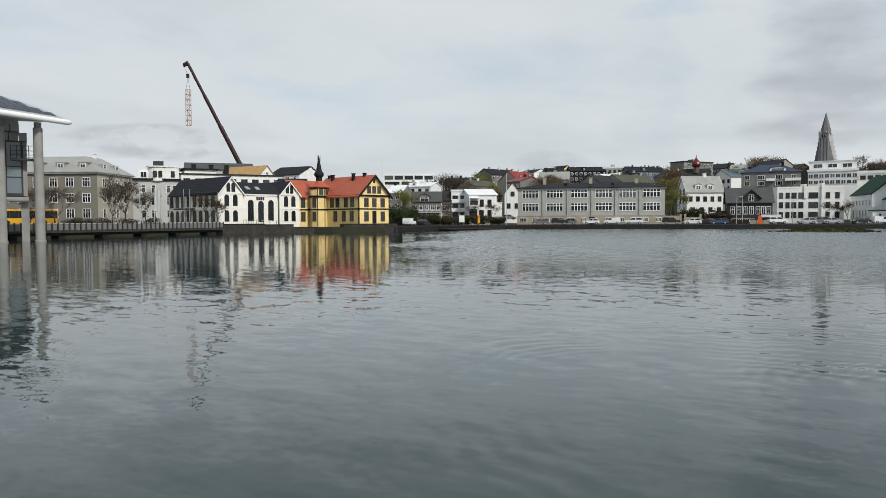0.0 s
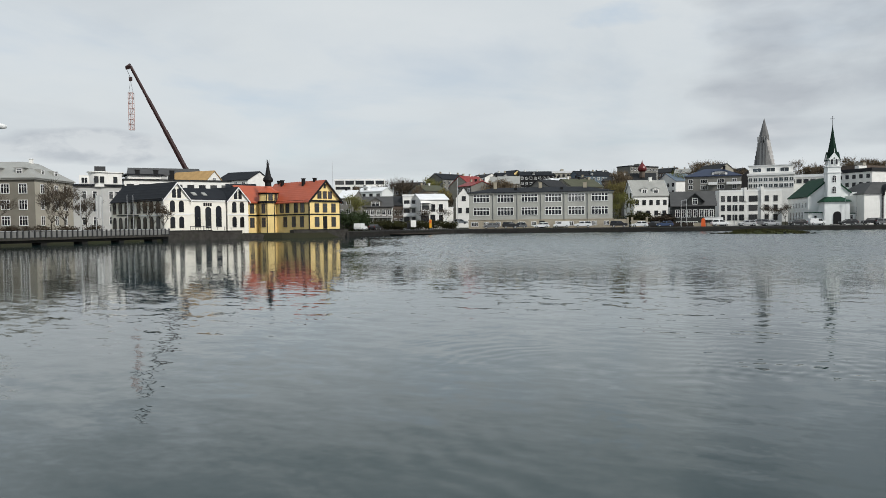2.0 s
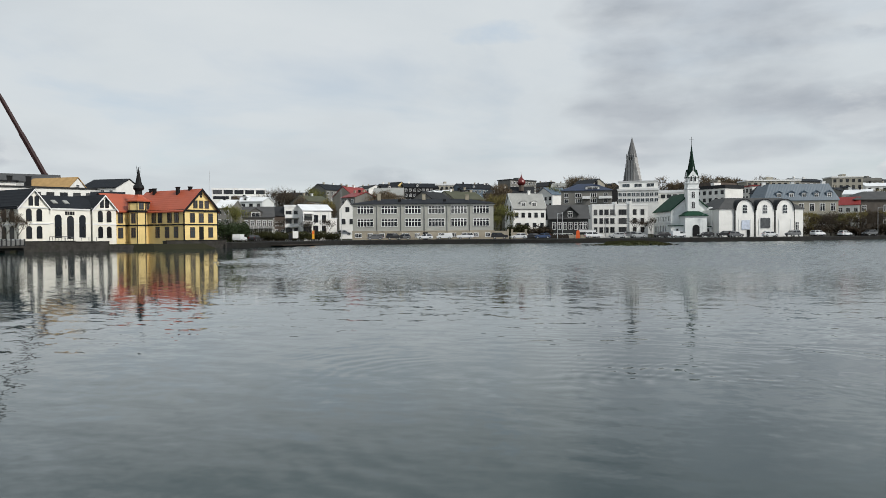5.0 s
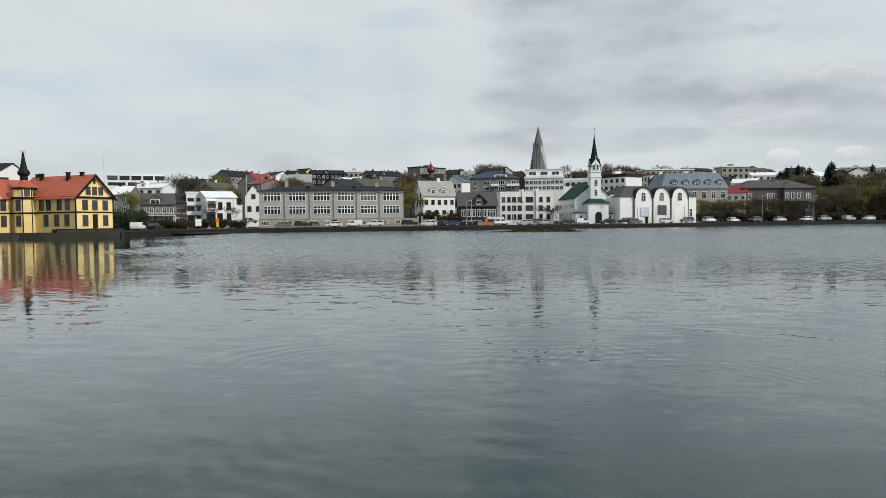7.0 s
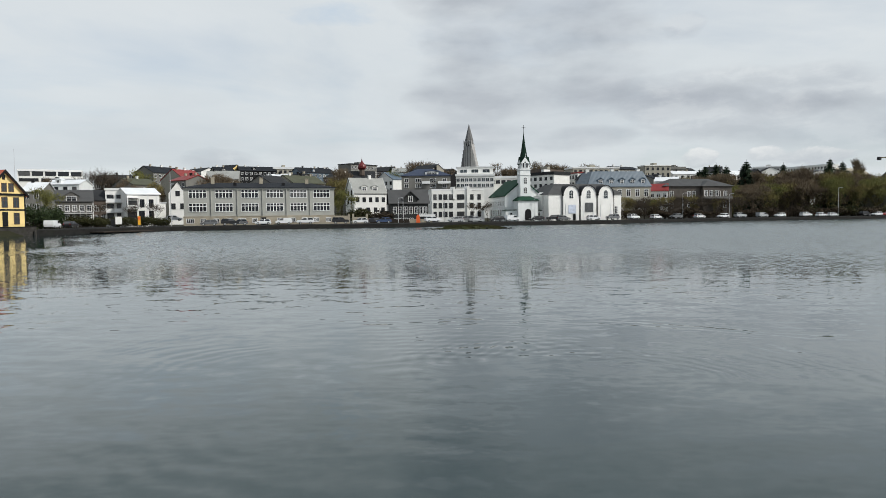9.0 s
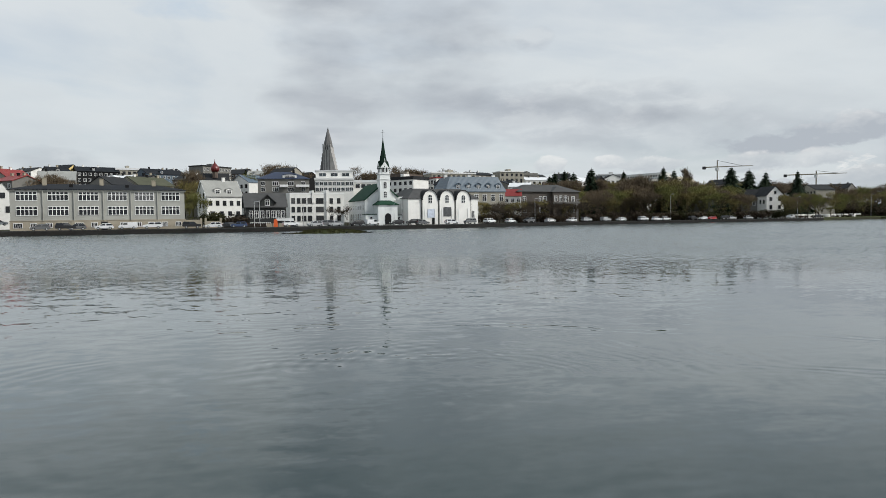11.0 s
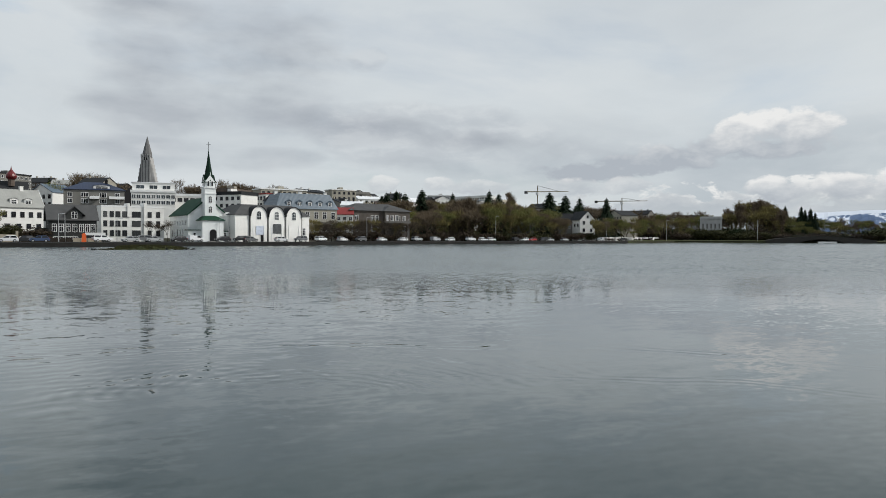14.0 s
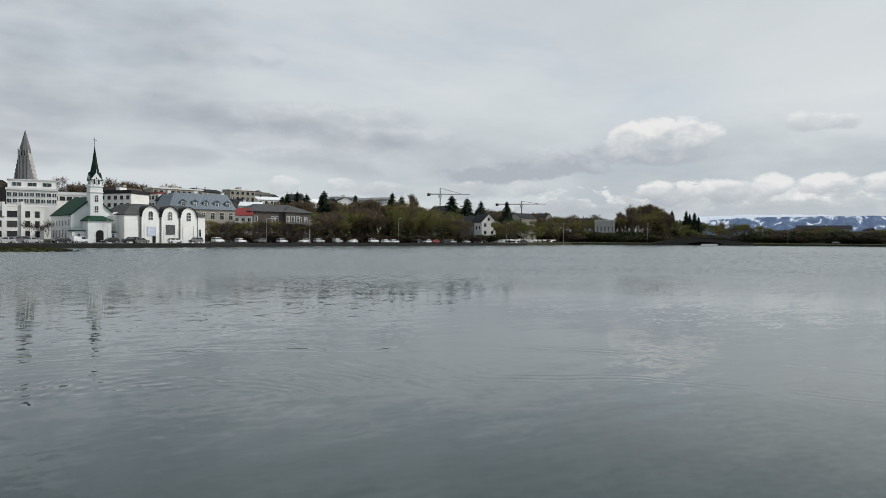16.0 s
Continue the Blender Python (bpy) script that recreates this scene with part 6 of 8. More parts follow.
# ---- roofs climbing the hill behind ----
def hill_houses():
    rows = (
        # heading from, to, distance, underside, eave, top, roof, wall, kind, label
        (-3.3, -1.0, 262, 2.2, 2.7, 3.05, "snowroof", "whitecorr", "gx", "low shed with pale sheet roof"),
        (-4.6, -3.4, 236, 1.0, 2.2, 2.85, "snowroof", "grey", "gx", "grey house with pale sheet roof"),
        (0.0, 2.2, 290, 2.2, 2.9, 3.45, "greyroof", "grey", "gx", "grey house with dark felt roof"),
        (2.6, 4.4, 270, 2.2, 2.7, 3.2, "olive", "grey", "gx", "house with moss-coloured roof"),
        (4.0, 6.2, 350, 2.8, 3.6, 4.1, "slate", "grey", "gx", "dark slate-roofed house on the slope"),
        (5.2, 6.3, 262, 2.4, 3.05, 3.45, "brightred", "grey", "gx", "grey house with dull red roof"),
        (6.2, 7.75, 290, 2.3, 3.1, 3.9, "brightred", "beige", "gx", "house with bright red sheet roof"),
        (7.8, 10.2, 300, 2.2, 3.2, 3.85, "zinc", "grey", "gx", "grey house with sheet roof"),
        (8.6, 10.0, 360, 3.0, 3.7, 4.15, "slate", "grey", "gx", "dark terrace house on the slope"),
        (9.7, 10.5, 400, 3.0, 3.95, 4.3, "slate", "yellow", "gy", "small mustard-yellow gabled house"),
        (10.3, 13.1, 395, 3.0, 3.85, 4.2, "slate", "black", "gx", "row of black-clad houses"),
        (12.9, 14.7, 400, 3.0, 4.0, 4.15, "snowroof", "beige", "flat", "pale flat-roofed block on the slope"),
        (11.0, 12.6, 248, 2.0, 2.9, 3.5, "greyroof", "grey", "gy", "gabled grey house behind the school"),
        (11.9, 13.6, 300, 2.5, 3.2, 3.6, "snowroof", "white", "gx", "house with pale sheet roof"),
        (13.0, 14.5, 270, 2.3, 3.0, 3.6, "greyroof", "grey", "gx", "grey house with dark roof"),
        (14.4, 16.9, 262, 2.2, 2.85, 3.5, "olive", "beige", "gx", "house with long pale olive roof"),
        (15.0, 17.7, 390, 3.0, 3.7, 4.1, "slate", "blueroof", "gx", "blue-grey house with dark roof"),
        (16.8, 19.0, 330, 2.6, 3.3, 3.7, "greyroof", "grey", "gx", "grey house with felt roof"),
        (19.0, 21.1, 420, 3.2, 4.3, 4.38, "greyroof", "grey", "flat", "concrete block of flats on the hill"),
        (21.0, 22.4, 300, 2.4, 3.1, 3.7, "blueroof", "white", "gy", "white house with blue-grey gable roof"),
        (24.0, 25.6, 380, 3.0, 3.9, 4.3, "greyroof", "beige", "gx", "pale house with dark roof on the slope"),
        (33.4, 35.5, 300, 2.4, 3.3, 3.55, "greyroof", "white", "flat", "white apartment house behind the church"),
        (34.6, 36.2, 330, 2.5, 3.45, 3.75, "brown", "beige", "flat", "beige apartment block with brown parapet"),
        (36.2, 37.4, 310, 2.5, 3.35, 3.45, "brightred", "white", "flat", "white balconied block with red fascia"),
        (37.0, 40.6, 340, 2.7, 3.75, 3.85, "whitepaint", "beige", "flat", "long pale office block with window bands"),
        (37.2, 38.6, 275, 2.2, 2.9, 3.5, "slate", "blueroof", "gx", "house with dark slate roof"),
        (40.4, 42.2, 360, 2.7, 3.6, 3.85, "slate", "grey", "gx", "dark-roofed terrace on the slope"),
        (42.6, 44.5, 400, 2.7, 3.8, 3.88, "white", "beige", "flat", "beige concrete block of flats"),
        (43.2, 44.6, 330, 2.3, 2.8, 3.1, "slate", "grey", "gx", "dark shed roof among trees"),
        (43.3, 45.0, 300, 2.2, 2.6, 2.95, "snowroof", "white", "gx", "white house with pale roof"),
        (44.7, 46.9, 420, 2.5, 3.1, 3.35, "snowroof", "white", "gx", "low white hall with pale roof"),
        (44.4, 45.6, 470, 2.7, 3.5, 3.7, "grey", "grey", "flat", "small grey block on the hill"),
        (48.3, 50.8, 480, 2.3, 2.9, 3.25, "snowroof", "white", "gx", "white terrace with pale roofs"),
        (50.5, 52.6, 520, 2.4, 3.4, 3.48, "whitepaint", "palegrey", "flat", "long pale grey block of flats"),
        (52.5, 55.2, 560, 2.4, 3.34, 3.42, "whitepaint", "white", "flat", "long white block of flats"),
        (53.0, 54.2, 430, 2.2, 2.8, 3.05, "blueroof", "white", "gx", "white house with blue-grey roof"),
        (56.2, 57.8, 560, 2.0, 2.7, 3.1, "tan", "beige", "gx", "pale house on the ridge"),
        (58.4, 60.2, 560, 1.8, 2.4, 2.8, "greyroof", "grey", "gx", "dark-roofed house beyond the trees"),
        (64.8, 66.0, 470, 1.0, 1.8, 2.2, "greyroof", "beige", "gy", "gabled house behind the park trees"),
        (66.4, 68.0, 620, 1.0, 1.9, 2.2, "greyroof", "grey", "gx", "far house with dark roof"),
        (70.0, 72.0, 700, 0.8, 1.5, 1.8, "slate", "grey", "gx", "far low building with dark roof"),
        (86.5, 90.0, 900, 0.5, 1.0, 1.2, "slate", "grey", "gx", "far low building beyond the causeway"),
    )
    extra = random.Random(12)
    walls, roofs = ("grey", "white", "beige", "palegrey", "brown", "black"), ("slate", "greyroof", "slate", "greyroof", "zinc", "navyroof", "snowroof")
    words = {"slate": "dark slate", "greyroof": "grey felt", "zinc": "pale sheet", "navyroof": "navy sheet", "snowroof": "white membrane"}
    made = []
    for az in (6.8, 8.9, 11.6, 13.9, 15.9, 17.2, 21.5, 22.9, 26.1, 32.6, 35.6, 39.2, 41.6, 45.9, 47.6, 49.6, 51.6):
        w, dd = extra.uniform(0.9, 1.7), extra.uniform(430, 520)
        top = along([(6, 4.0), (14, 4.05), (22, 4.1), (33, 3.95), (40, 3.8), (52, 3.35)], az) + extra.uniform(-0.2, 0.12)
        wall, roof = extra.choice(walls), extra.choice(roofs)
        made.append((az - w / 2, az + w / 2, dd, top - 1.0, top - extra.uniform(0.3, 0.45), top, roof, wall, extra.choice(("gx", "gx", "gy")), "%s house with %s roof on the hill" % ({"palegrey": "pale grey"}.get(wall, wall), words[roof])))
    rows += tuple(made)
    rng = random.Random(4)
    for a0, a1, d, lo, ev, top, roof, wall, kind, label in rows:
        z0 = min(ground_z((a0 + a1) / 2, d), rise(lo, d))
        if kind == "flat" and top - ev > 0.3:
            ev = top - 0.12
        turn = rng.uniform(-0.02, 0.02) * d
        h = House("hill_house" if kind != "flat" else "apartment_block", label, (a0, d - turn), (a1, d + turn), z0, rng.uniform(9, 12), rise(ev, d), rise(top, d), kind, wall, roof, 0.3, "house" if kind != "flat" else "building")
        trim = "whitepaint" if wall not in ("white", "whitecorr", "beige") else "darkmetal"
        n = max(2, int(h.w / rng.uniform(2.3, 3.0)))
        z = rise(ev, d) - 2.2
        while z > max(z0 + 0.6, rise(lo, d) - 3.5):
            h.even("front", n, z, 1.15, 1.3, nx=2, ny=1, trim=trim)
            z -= 2.9
        if kind == "gx":
            for u in (0.2, 0.55, 0.85)[: rng.choice((1, 2, 3))]:
                h.chimney(h.w * u, h.d * 0.5, rise(top, d) - 0.4, rise(top, d) + 0.9, 0.7, rng.choice(("black", "tan", "white")))
            if rng.random() < 0.5:
                h.dormer(h.w * 0.4, 0.7, rise(ev, d) + 0.3, 1.8, 1.3, 3.0, wall, roof, 0.5, (0.9, 0.9))
        elif kind == "flat" and rng.random() < 0.7:
            h.add("roof_hut", boxes((h.w * 0.4, h.w * 0.52, 2, 6, rise(top, d) - z0, rise(top, d) - z0 + 1.3)), wall)
    d = 300
    h = House("office_block", "long white office block with large black windows", (-4.8, d), (-0.75, d), ground_z(-3, d), 14, rise(3.6, d), rise(3.74, d), "flat", "white", "whitepaint", 0.2, "building")
    h.even("front", 5, rise(3.3, d), 3.4, 1.5, nx=2, ny=1, trim="black")
    h.even("front", 3, rise(2.9, d), 6.0, 1.0, nx=5, ny=1, trim="black")
    h.add("canopy", boxes((h.w * 0.62, h.w + 1.0, -4, -0.2, rise(3.05, d) - h.z0, rise(3.12, d) - h.z0)), "whitepaint")


hill_houses()


# ---- trees ----
def grow(rng, height, spread, levels=4, lean=0.0):
    """Limbs of a tree as (from, to, radius, radius, level), and the ends of its twigs."""
    limbs, tips = [], []

    def branch(p, way, length, rad, level):
        steps = 2 if level < 2 else 1
        for k in range(steps):
            q = p + way * (length / steps)
            limbs.append((p, q, rad, rad * 0.72, level))
            p, rad = q, rad * 0.72
            way = (way + Vector((rng.uniform(-0.16, 0.16), rng.uniform(-0.16, 0.16), 0.06))).normalized()
        if level >= levels:
            tips.append((p, way))
            return
        n = rng.choice((3, 4)) if level < 2 else 3
        off = rng.uniform(0, 6.28)
        for k in range(n):
            ang = off + 6.283 * k / n + rng.uniform(-0.4, 0.4)
            side = Vector((math.cos(ang), math.sin(ang), 0))
            d = (way * rng.uniform(0.7, 1.1) + side * rng.uniform(0.4, 0.9) * spread + Vector((0, 0, 0.3))).normalized()
            branch(p, d, length * rng.uniform(0.62, 0.86), rad * 0.7, level + 1)

    branch(Vector((0, 0, -0.3)), Vector((lean, 0, 1)).normalized(), height * 0.15, height * 0.02, 0)
    top = max(p.z for p, _ in tips)
    return limbs, tips, height / top


def tree_meshes(seed, height, spread, twig, leaves, leaf_mat, twig_len=0.09):
    rng = random.Random(seed)
    limbs, tips, k = grow(rng, height, spread)
    wood = bmesh.new()
    for a, b, r0, r1, level in limbs:
        stick(wood, a * k, b * k, max(r0, 0.022), max(r1, 0.018), 5 if level < 2 else 3)
    verts, faces = [], []
    ends = list(tips)
    for a, b, r0, r1, level in limbs:
        for _ in range(2 if 0 < level < 3 else int(level >= 3)):
            ends.append((a.lerp(b, rng.uniform(0.1, 0.9)), (b - a).normalized()))
    for p, way in ends:
        p = p * k
        for _ in range(twig):
            d = (way * 0.8 + Vector((rng.uniform(-1, 1), rng.uniform(-1, 1), rng.uniform(-0.3, 1)))).normalized() * height * twig_len * rng.uniform(0.5, 1.3)
            s = d.cross(Vector((rng.uniform(-1, 1), rng.uniform(-1, 1), 0.3))).normalized() * 0.045
            o = p + Vector((rng.gauss(0, 1), rng.gauss(0, 1), rng.gauss(0, 1))) * height * 0.015
            n = len(verts)
            verts += [o - s, o + s, o + d]
            faces.append((n, n + 1, n + 2))
        for _ in range(leaves):
            c = p + Vector((rng.gauss(0, 1), rng.gauss(0, 1), rng.gauss(0, 0.8))) * height * 0.05
            u = Vector((rng.uniform(-1, 1), rng.uniform(-1, 1), rng.uniform(-1, 1))).normalized() * height * rng.uniform(0.008, 0.018)
            v = u.cross(Vector((rng.uniform(-1, 1), rng.uniform(-1, 1), rng.uniform(-1, 1)))).normalized() * u.length * 0.8
            n = len(verts)
            verts += [c - u, c + v * 0.7, c + u, c - v * 0.7]
            faces.append((n, n + 1, n + 2, n + 3))
    me = bpy.data.meshes.new("crown")
    me.from_pydata(verts, [], faces)
    me.materials.append(leaf_mat)
    return mesh_of("trunk", wood, M["bark"]), me


def conifer_meshes(seed, height):
    rng = random.Random(seed)
    wood = stick(bmesh.new(), (0, 0, -0.3), (0, 0, height), height * 0.016, 0.02, 6)
    verts, faces = [], []
    layers = 30
    for i in range(layers):
        z = height * (0.10 + 0.88 * i / layers)
        reach = height * 0.23 * (1 - i / layers) ** 0.85 * rng.uniform(0.75, 1.15) + 0.2
        n = 9 if i < 18 else 6
        for k in range(n):
            ang = 6.283 * (k + rng.uniform(-0.3, 0.3)) / n + i
            out = Vector((math.cos(ang), math.sin(ang), 0))
            side = Vector((-out.y, out.x, 0))
            length = reach * rng.uniform(0.7, 1.15)
            for j in range(7):
                f = (j + 0.3) / 7
                o = Vector((0, 0, z)) + out * length * f + Vector((0, 0, -0.25 * length * f * f + 0.12 * length * f))
                for sgn in (-1, 1):
                    e = o + (side * sgn * 0.5 + out * 0.45) * length * 0.5 * (1.1 - f) + Vector((0, 0, rng.uniform(-0.6, -0.05) * length * 0.5))
                    w = out * length * 0.10
                    m = len(verts)
                    verts += [o - w + Vector((0, 0, 0.07 * length + 0.1)), o + w - Vector((0, 0, 0.2 * length + 0.15)), e]
                    faces.append((m, m + 1, m + 2))
    me = bpy.data.meshes.new("crown")
    me.from_pydata(verts, [], faces)
    me.materials.append(M["needles"])
    return mesh_of("trunk", wood, M["bark"]), me


def bush_meshes(seed, count, leaf_mat):
    """A shrub one metre high, of many small leaves on short stems."""
    rng = random.Random(seed)
    wood = bmesh.new()
    verts, faces = [], []
    lobes = [(Vector((rng.uniform(-0.45, 0.45), rng.uniform(-0.45, 0.45), rng.uniform(0.3, 0.7))), rng.uniform(0.22, 0.4)) for _ in range(9)]
    for c, _ in lobes:
        stick(wood, (c.x * 0.2, c.y * 0.2, -0.1), c, 0.02, 0.008, 4)
    for _ in range(count):
        c, r = rng.choice(lobes)
        d = Vector((rng.gauss(0, 1), rng.gauss(0, 1), rng.gauss(0, 1))).normalized()
        p = c + d * r * rng.uniform(0.6, 1.08)
        if p.z < 0.02:
            continue
        u = Vector((rng.uniform(-1, 1), rng.uniform(-1, 1), rng.uniform(-1, 1))).normalized() * rng.uniform(0.024, 0.05)
        v = u.cross(d).normalized() * u.length * 0.7
        n = len(verts)
        verts += [p - u, p + v, p + u, p - v]
        faces.append((n, n + 1, n + 2, n + 3))
    me = bpy.data.meshes.new("crown")
    me.from_pydata(verts, [], faces)
    me.materials.append(leaf_mat)
    return mesh_of("trunk", wood, M["bark"]), me


KINDS = {
    "sparse": [tree_meshes(s, 12.0, 1.05, 4, 0, M["darktwigs"], 0.11) for s in (31, 32)],
    "bare": [tree_meshes(s, 12.0, 0.85, 8, 0, M["twigs"]) for s in (1, 2, 3)],
    "budding": [tree_meshes(s, 12.0, 0.8, 6, 2, M["buds"], 0.08) for s in (4, 5, 6)],
    "leafy": [tree_meshes(s, 12.0, 0.8, 5, 6, M["olivelf"], 0.06) for s in (7, 8)],
    "tall": [tree_meshes(s, 12.0, 0.34, 8, 0, M["twigs"], 0.10) for s in (9, 10)],
    "spruce": [conifer_meshes(s, 12.0) for s in (11, 12)],
    "shrub": [bush_meshes(s, 1500, M["shrubleaf"]) for s in (13, 14)],
    "brownshrub": [bush_meshes(s, 1400, M["shrubtwig"]) for s in (15, 16)],
    "evergreen": [bush_meshes(s, 1900, M["evergreen"]) for s in (17, 18)],
}
WORDS = {
    "sparse": ("bare_tree", "bare tree with thin open branches", "tree"),
    "bare": ("bare_tree", "bare brown tree with fine branching twigs", "tree"),
    "budding": ("budding_tree", "tree with sparse yellow-green spring buds", "tree"),
    "leafy": ("leafy_tree", "tree with small olive-green leaves", "tree"),
    "tall": ("bare_tree", "tall narrow bare brown tree", "tree"),
    "spruce": ("spruce_tree", "dark green spruce with drooping branches", "tree"),
    "shrub": ("shrub", "uneven olive-green shrub on the bank", "shrub"),
    "brownshrub": ("shrub", "brown leafless shrub on the bank", "shrub"),
    "evergreen": ("evergreen_bush", "dark rounded evergreen bush", "shrub"),
}
tree_rng = random.Random(21)


def plant(kind, az, d, top, wide=1.0, base=None):
    """A tree whose top stands under that angle."""
    if 71.2 < az < 74.0 and d < 515 and d != 492:
        return  # the lawn before the pavilion
    if 61.5 < az < 64.0 and d < 372 and kind not in ("shrub", "brownshrub"):
        return  # the drive before the white villa
    if 64.3 < az < 70.0 and d < 520 and kind in ("shrub", "brownshrub", "evergreen"):
        top = min(top, 0.02)
    z = ground_z(az, d) - 0.1 if base is None else base
    unit = 1.0 if kind in ("shrub", "brownshrub", "evergreen") else 12.0
    s = (rise(top, d) - z) / unit
    name, label, category = WORDS[kind]
    ob = thing(name, Matrix.Translation(at(az, d, z)) @ pose(0, 0, 0, 0, 0, tree_rng.uniform(0, 360)) @ Matrix.Diagonal((s * wide, s * wide, s, 1)), label, category, WORDS[kind][0].replace("_", " ") + "s round the lake")
    trunk, crown = tree_rng.choice(KINDS[kind])
    part("trunk", trunk, None, ob)
    part("crown", crown, None, ob)


def planting():
    u = tree_rng.uniform
    # before the houses on the near bank
    plant("sparse", -24.4, 148, 3.3, 0.95)
    plant("sparse", -25.3, 150, 2.6, 0.9)
    plant("sparse", -23.0, 150, 2.3, 0.9)
    plant("sparse", -29.0, 146, 2.5, 1.3)
    plant("sparse", -30.6, 148, 2.2, 1.3)
    plant("sparse", -18.6, 142.5, 2.0, 1.0)
    plant("sparse", -17.9, 143, 1.7, 0.9)
    for az in (-28.2, -27.4, -26.0, -23.9, -22.4):
        plant("brownshrub", az, 148, 0.3, 1.5)
    # between the yellow house and the school
    plant("leafy", -3.5, 195, 2.4, 0.8)
    plant("leafy", -2.8, 198, 2.0, 0.9)
    plant("evergreen", -4.0, 166, 1.25, 0.9)
    plant("evergreen", -2.85, 178, 1.2, 0.95)
    plant("evergreen", -3.4, 182, 0.9, 1.0)
    plant("sparse", -0.1, 280, 3.75, 0.8)
    plant("sparse", 0.6, 285, 3.6, 0.8)
    plant("sparse", 1.3, 290, 3.5, 0.8)
    plant("leafy", 2.9, 300, 3.7, 0.8)
    plant("bare", 8.2, 262, 3.5, 1.0)
    plant("bare", 9.2, 266, 3.4, 1.0)
    for k in range(16):
        plant(tree_rng.choice(("shrub", "brownshrub", "shrub")), -1.8 + 0.43 * k, u(190, 200), u(0.1, 0.45), u(1.2, 1.8))
    for az in (0.2, 2.6, 4.0):
        plant("sparse", az, 196, u(1.2, 1.7), 0.9)
    # beside the school
    plant("bare", 18.3, 240, 3.9, 0.6)
    plant("budding", 18.0, 236, 3.2, 0.6)
    plant("leafy", 18.2, 208, 2.3, 0.8)
    plant("leafy", 18.9, 206, 1.9, 0.8)
    plant("leafy", 17.95, 205, 1.4, 0.9)
    plant("shrub", 19.6, 200, 0.9, 1.5)
    plant("brownshrub", 20.6, 204, 0.8, 1.7)
    plant("brownshrub", 21.4, 204, 0.7, 1.7)
    plant("spruce", 22.2, 330, 4.3, 0.8)
    plant("leafy", 22.6, 300, 3.7, 0.6)
    for az, top in ((24.0, 4.3), (25.2, 4.4), (25.9, 4.3)):
        plant("bare", az, 420, top, 1.1)
    for az in (28.9, 29.4, 30.1):
        plant("sparse", az, 204, u(0.9, 1.3), 0.7)
    for az in (31.3, 32.2, 34.2, 35.0, 36.0, 38.8):
        plant("bare", az, 430, u(3.9, 4.2), 0.9)
    # bare trees among the roofs on the slope
    for k in range(40):
        az = 43.5 + 15.0 * (k + u(0, 1)) / 40
        plant(tree_rng.choice(("bare", "bare", "budding", "tall")), az, u(300, 395), along([(43, 2.55), (47, 2.9), (50, 2.9), (54, 3.0), (59, 2.6)], az) * u(0.85, 1.05), u(0.8, 1.1))
    for k in range(26):
        az = -4.0 + 26.0 * (k + u(0, 1)) / 26
        plant(tree_rng.choice(("bare", "tall", "budding")), az, u(250, 330), u(2.5, 3.3), u(0.6, 0.9))
    for k in range(26):
        az = 40.9 + 8.6 * (k + u(0, 1)) / 26
        plant(tree_rng.choice(("sparse", "budding", "sparse", "sparse")), az, along(SHORE, az) + u(11, 15), u(0.8, 1.5), u(0.8, 1.1))
    # the wooded right bank, thick from the gallery to the park
    for k in range(64):
        az = 41.0 + 25.0 * (k + u(0, 1)) / 64
        d = along(SHORE, az) + u(16, 34)
        top = along([(41, 1.1), (44, 1.35), (47, 1.25), (49.5, 1.9), (52, 2.1), (54, 2.5), (56, 2.7), (57.5, 2.2), (60, 1.9), (62, 1.25), (65, 1.5), (67, 1.6)], az) * u(0.72, 1.06)
        plant(tree_rng.choice(("bare", "budding", "bare", "budding", "leafy") if az < 57 else ("budding", "bare", "leafy", "budding")), az, d, top, u(0.85, 1.15))
    for k in range(26):
        az = 48.5 + 13.0 * (k + u(0, 1)) / 26
        d = along(SHORE, az) + u(36, 60)
        plant(tree_rng.choice(("bare", "budding", "leafy")), az, d, along([(48, 2.0), (52, 2.2), (54.5, 2.8), (56.5, 2.8), (58, 2.3), (62, 2.0)], az) * u(0.85, 1.05), u(0.9, 1.2))
    for k in range(46):
        az = 41.5 + 25.0 * (k + u(0, 1)) / 46
        plant(tree_rng.choice(("shrub", "brownshrub")), az, along(SHORE, az) + u(13, 20), u(0.15, 0.6), u(1.3, 2.2))
    for az, d, top in ((47.0, 380, 3.75), (47.8, 385, 3.9), (48.5, 390, 3.7), (46.6, 395, 3.5), (49.9, 330, 4.05), (52.4, 360, 3.72), (55.4, 350, 3.95), (56.2, 345, 3.7), (60.3, 400, 3.8), (61.55, 410, 3.55), (62.7, 420, 3.32), (64.8, 430, 3.3), (62.4, 400, 2.7)):
        plant("spruce", az, d, top, u(1.4, 1.9))
    plant("tall", 57.3, 420, 3.6, 0.7)
    for az, top in ((62.1, 1.3), (62.6, 1.0), (63.5, 1.1), (64.1, 1.5), (64.6, 1.3), (61.5, 1.5)):
        plant(tree_rng.choice(("bare", "budding")), az, along(SHORE, az) + u(8, 12), top, 0.9)
    # woods beyond the roofs
    for k in range(44):
        az = 55.5 + 17.0 * (k + u(0, 1)) / 44
        plant(tree_rng.choice(("bare", "bare", "budding", "leafy", "tall")), az, u(480, 620), along([(55, 2.7), (60, 2.5), (64, 2.3), (68, 1.95), (72, 1.9)], az) * u(0.85, 1.05), u(0.9, 1.3))
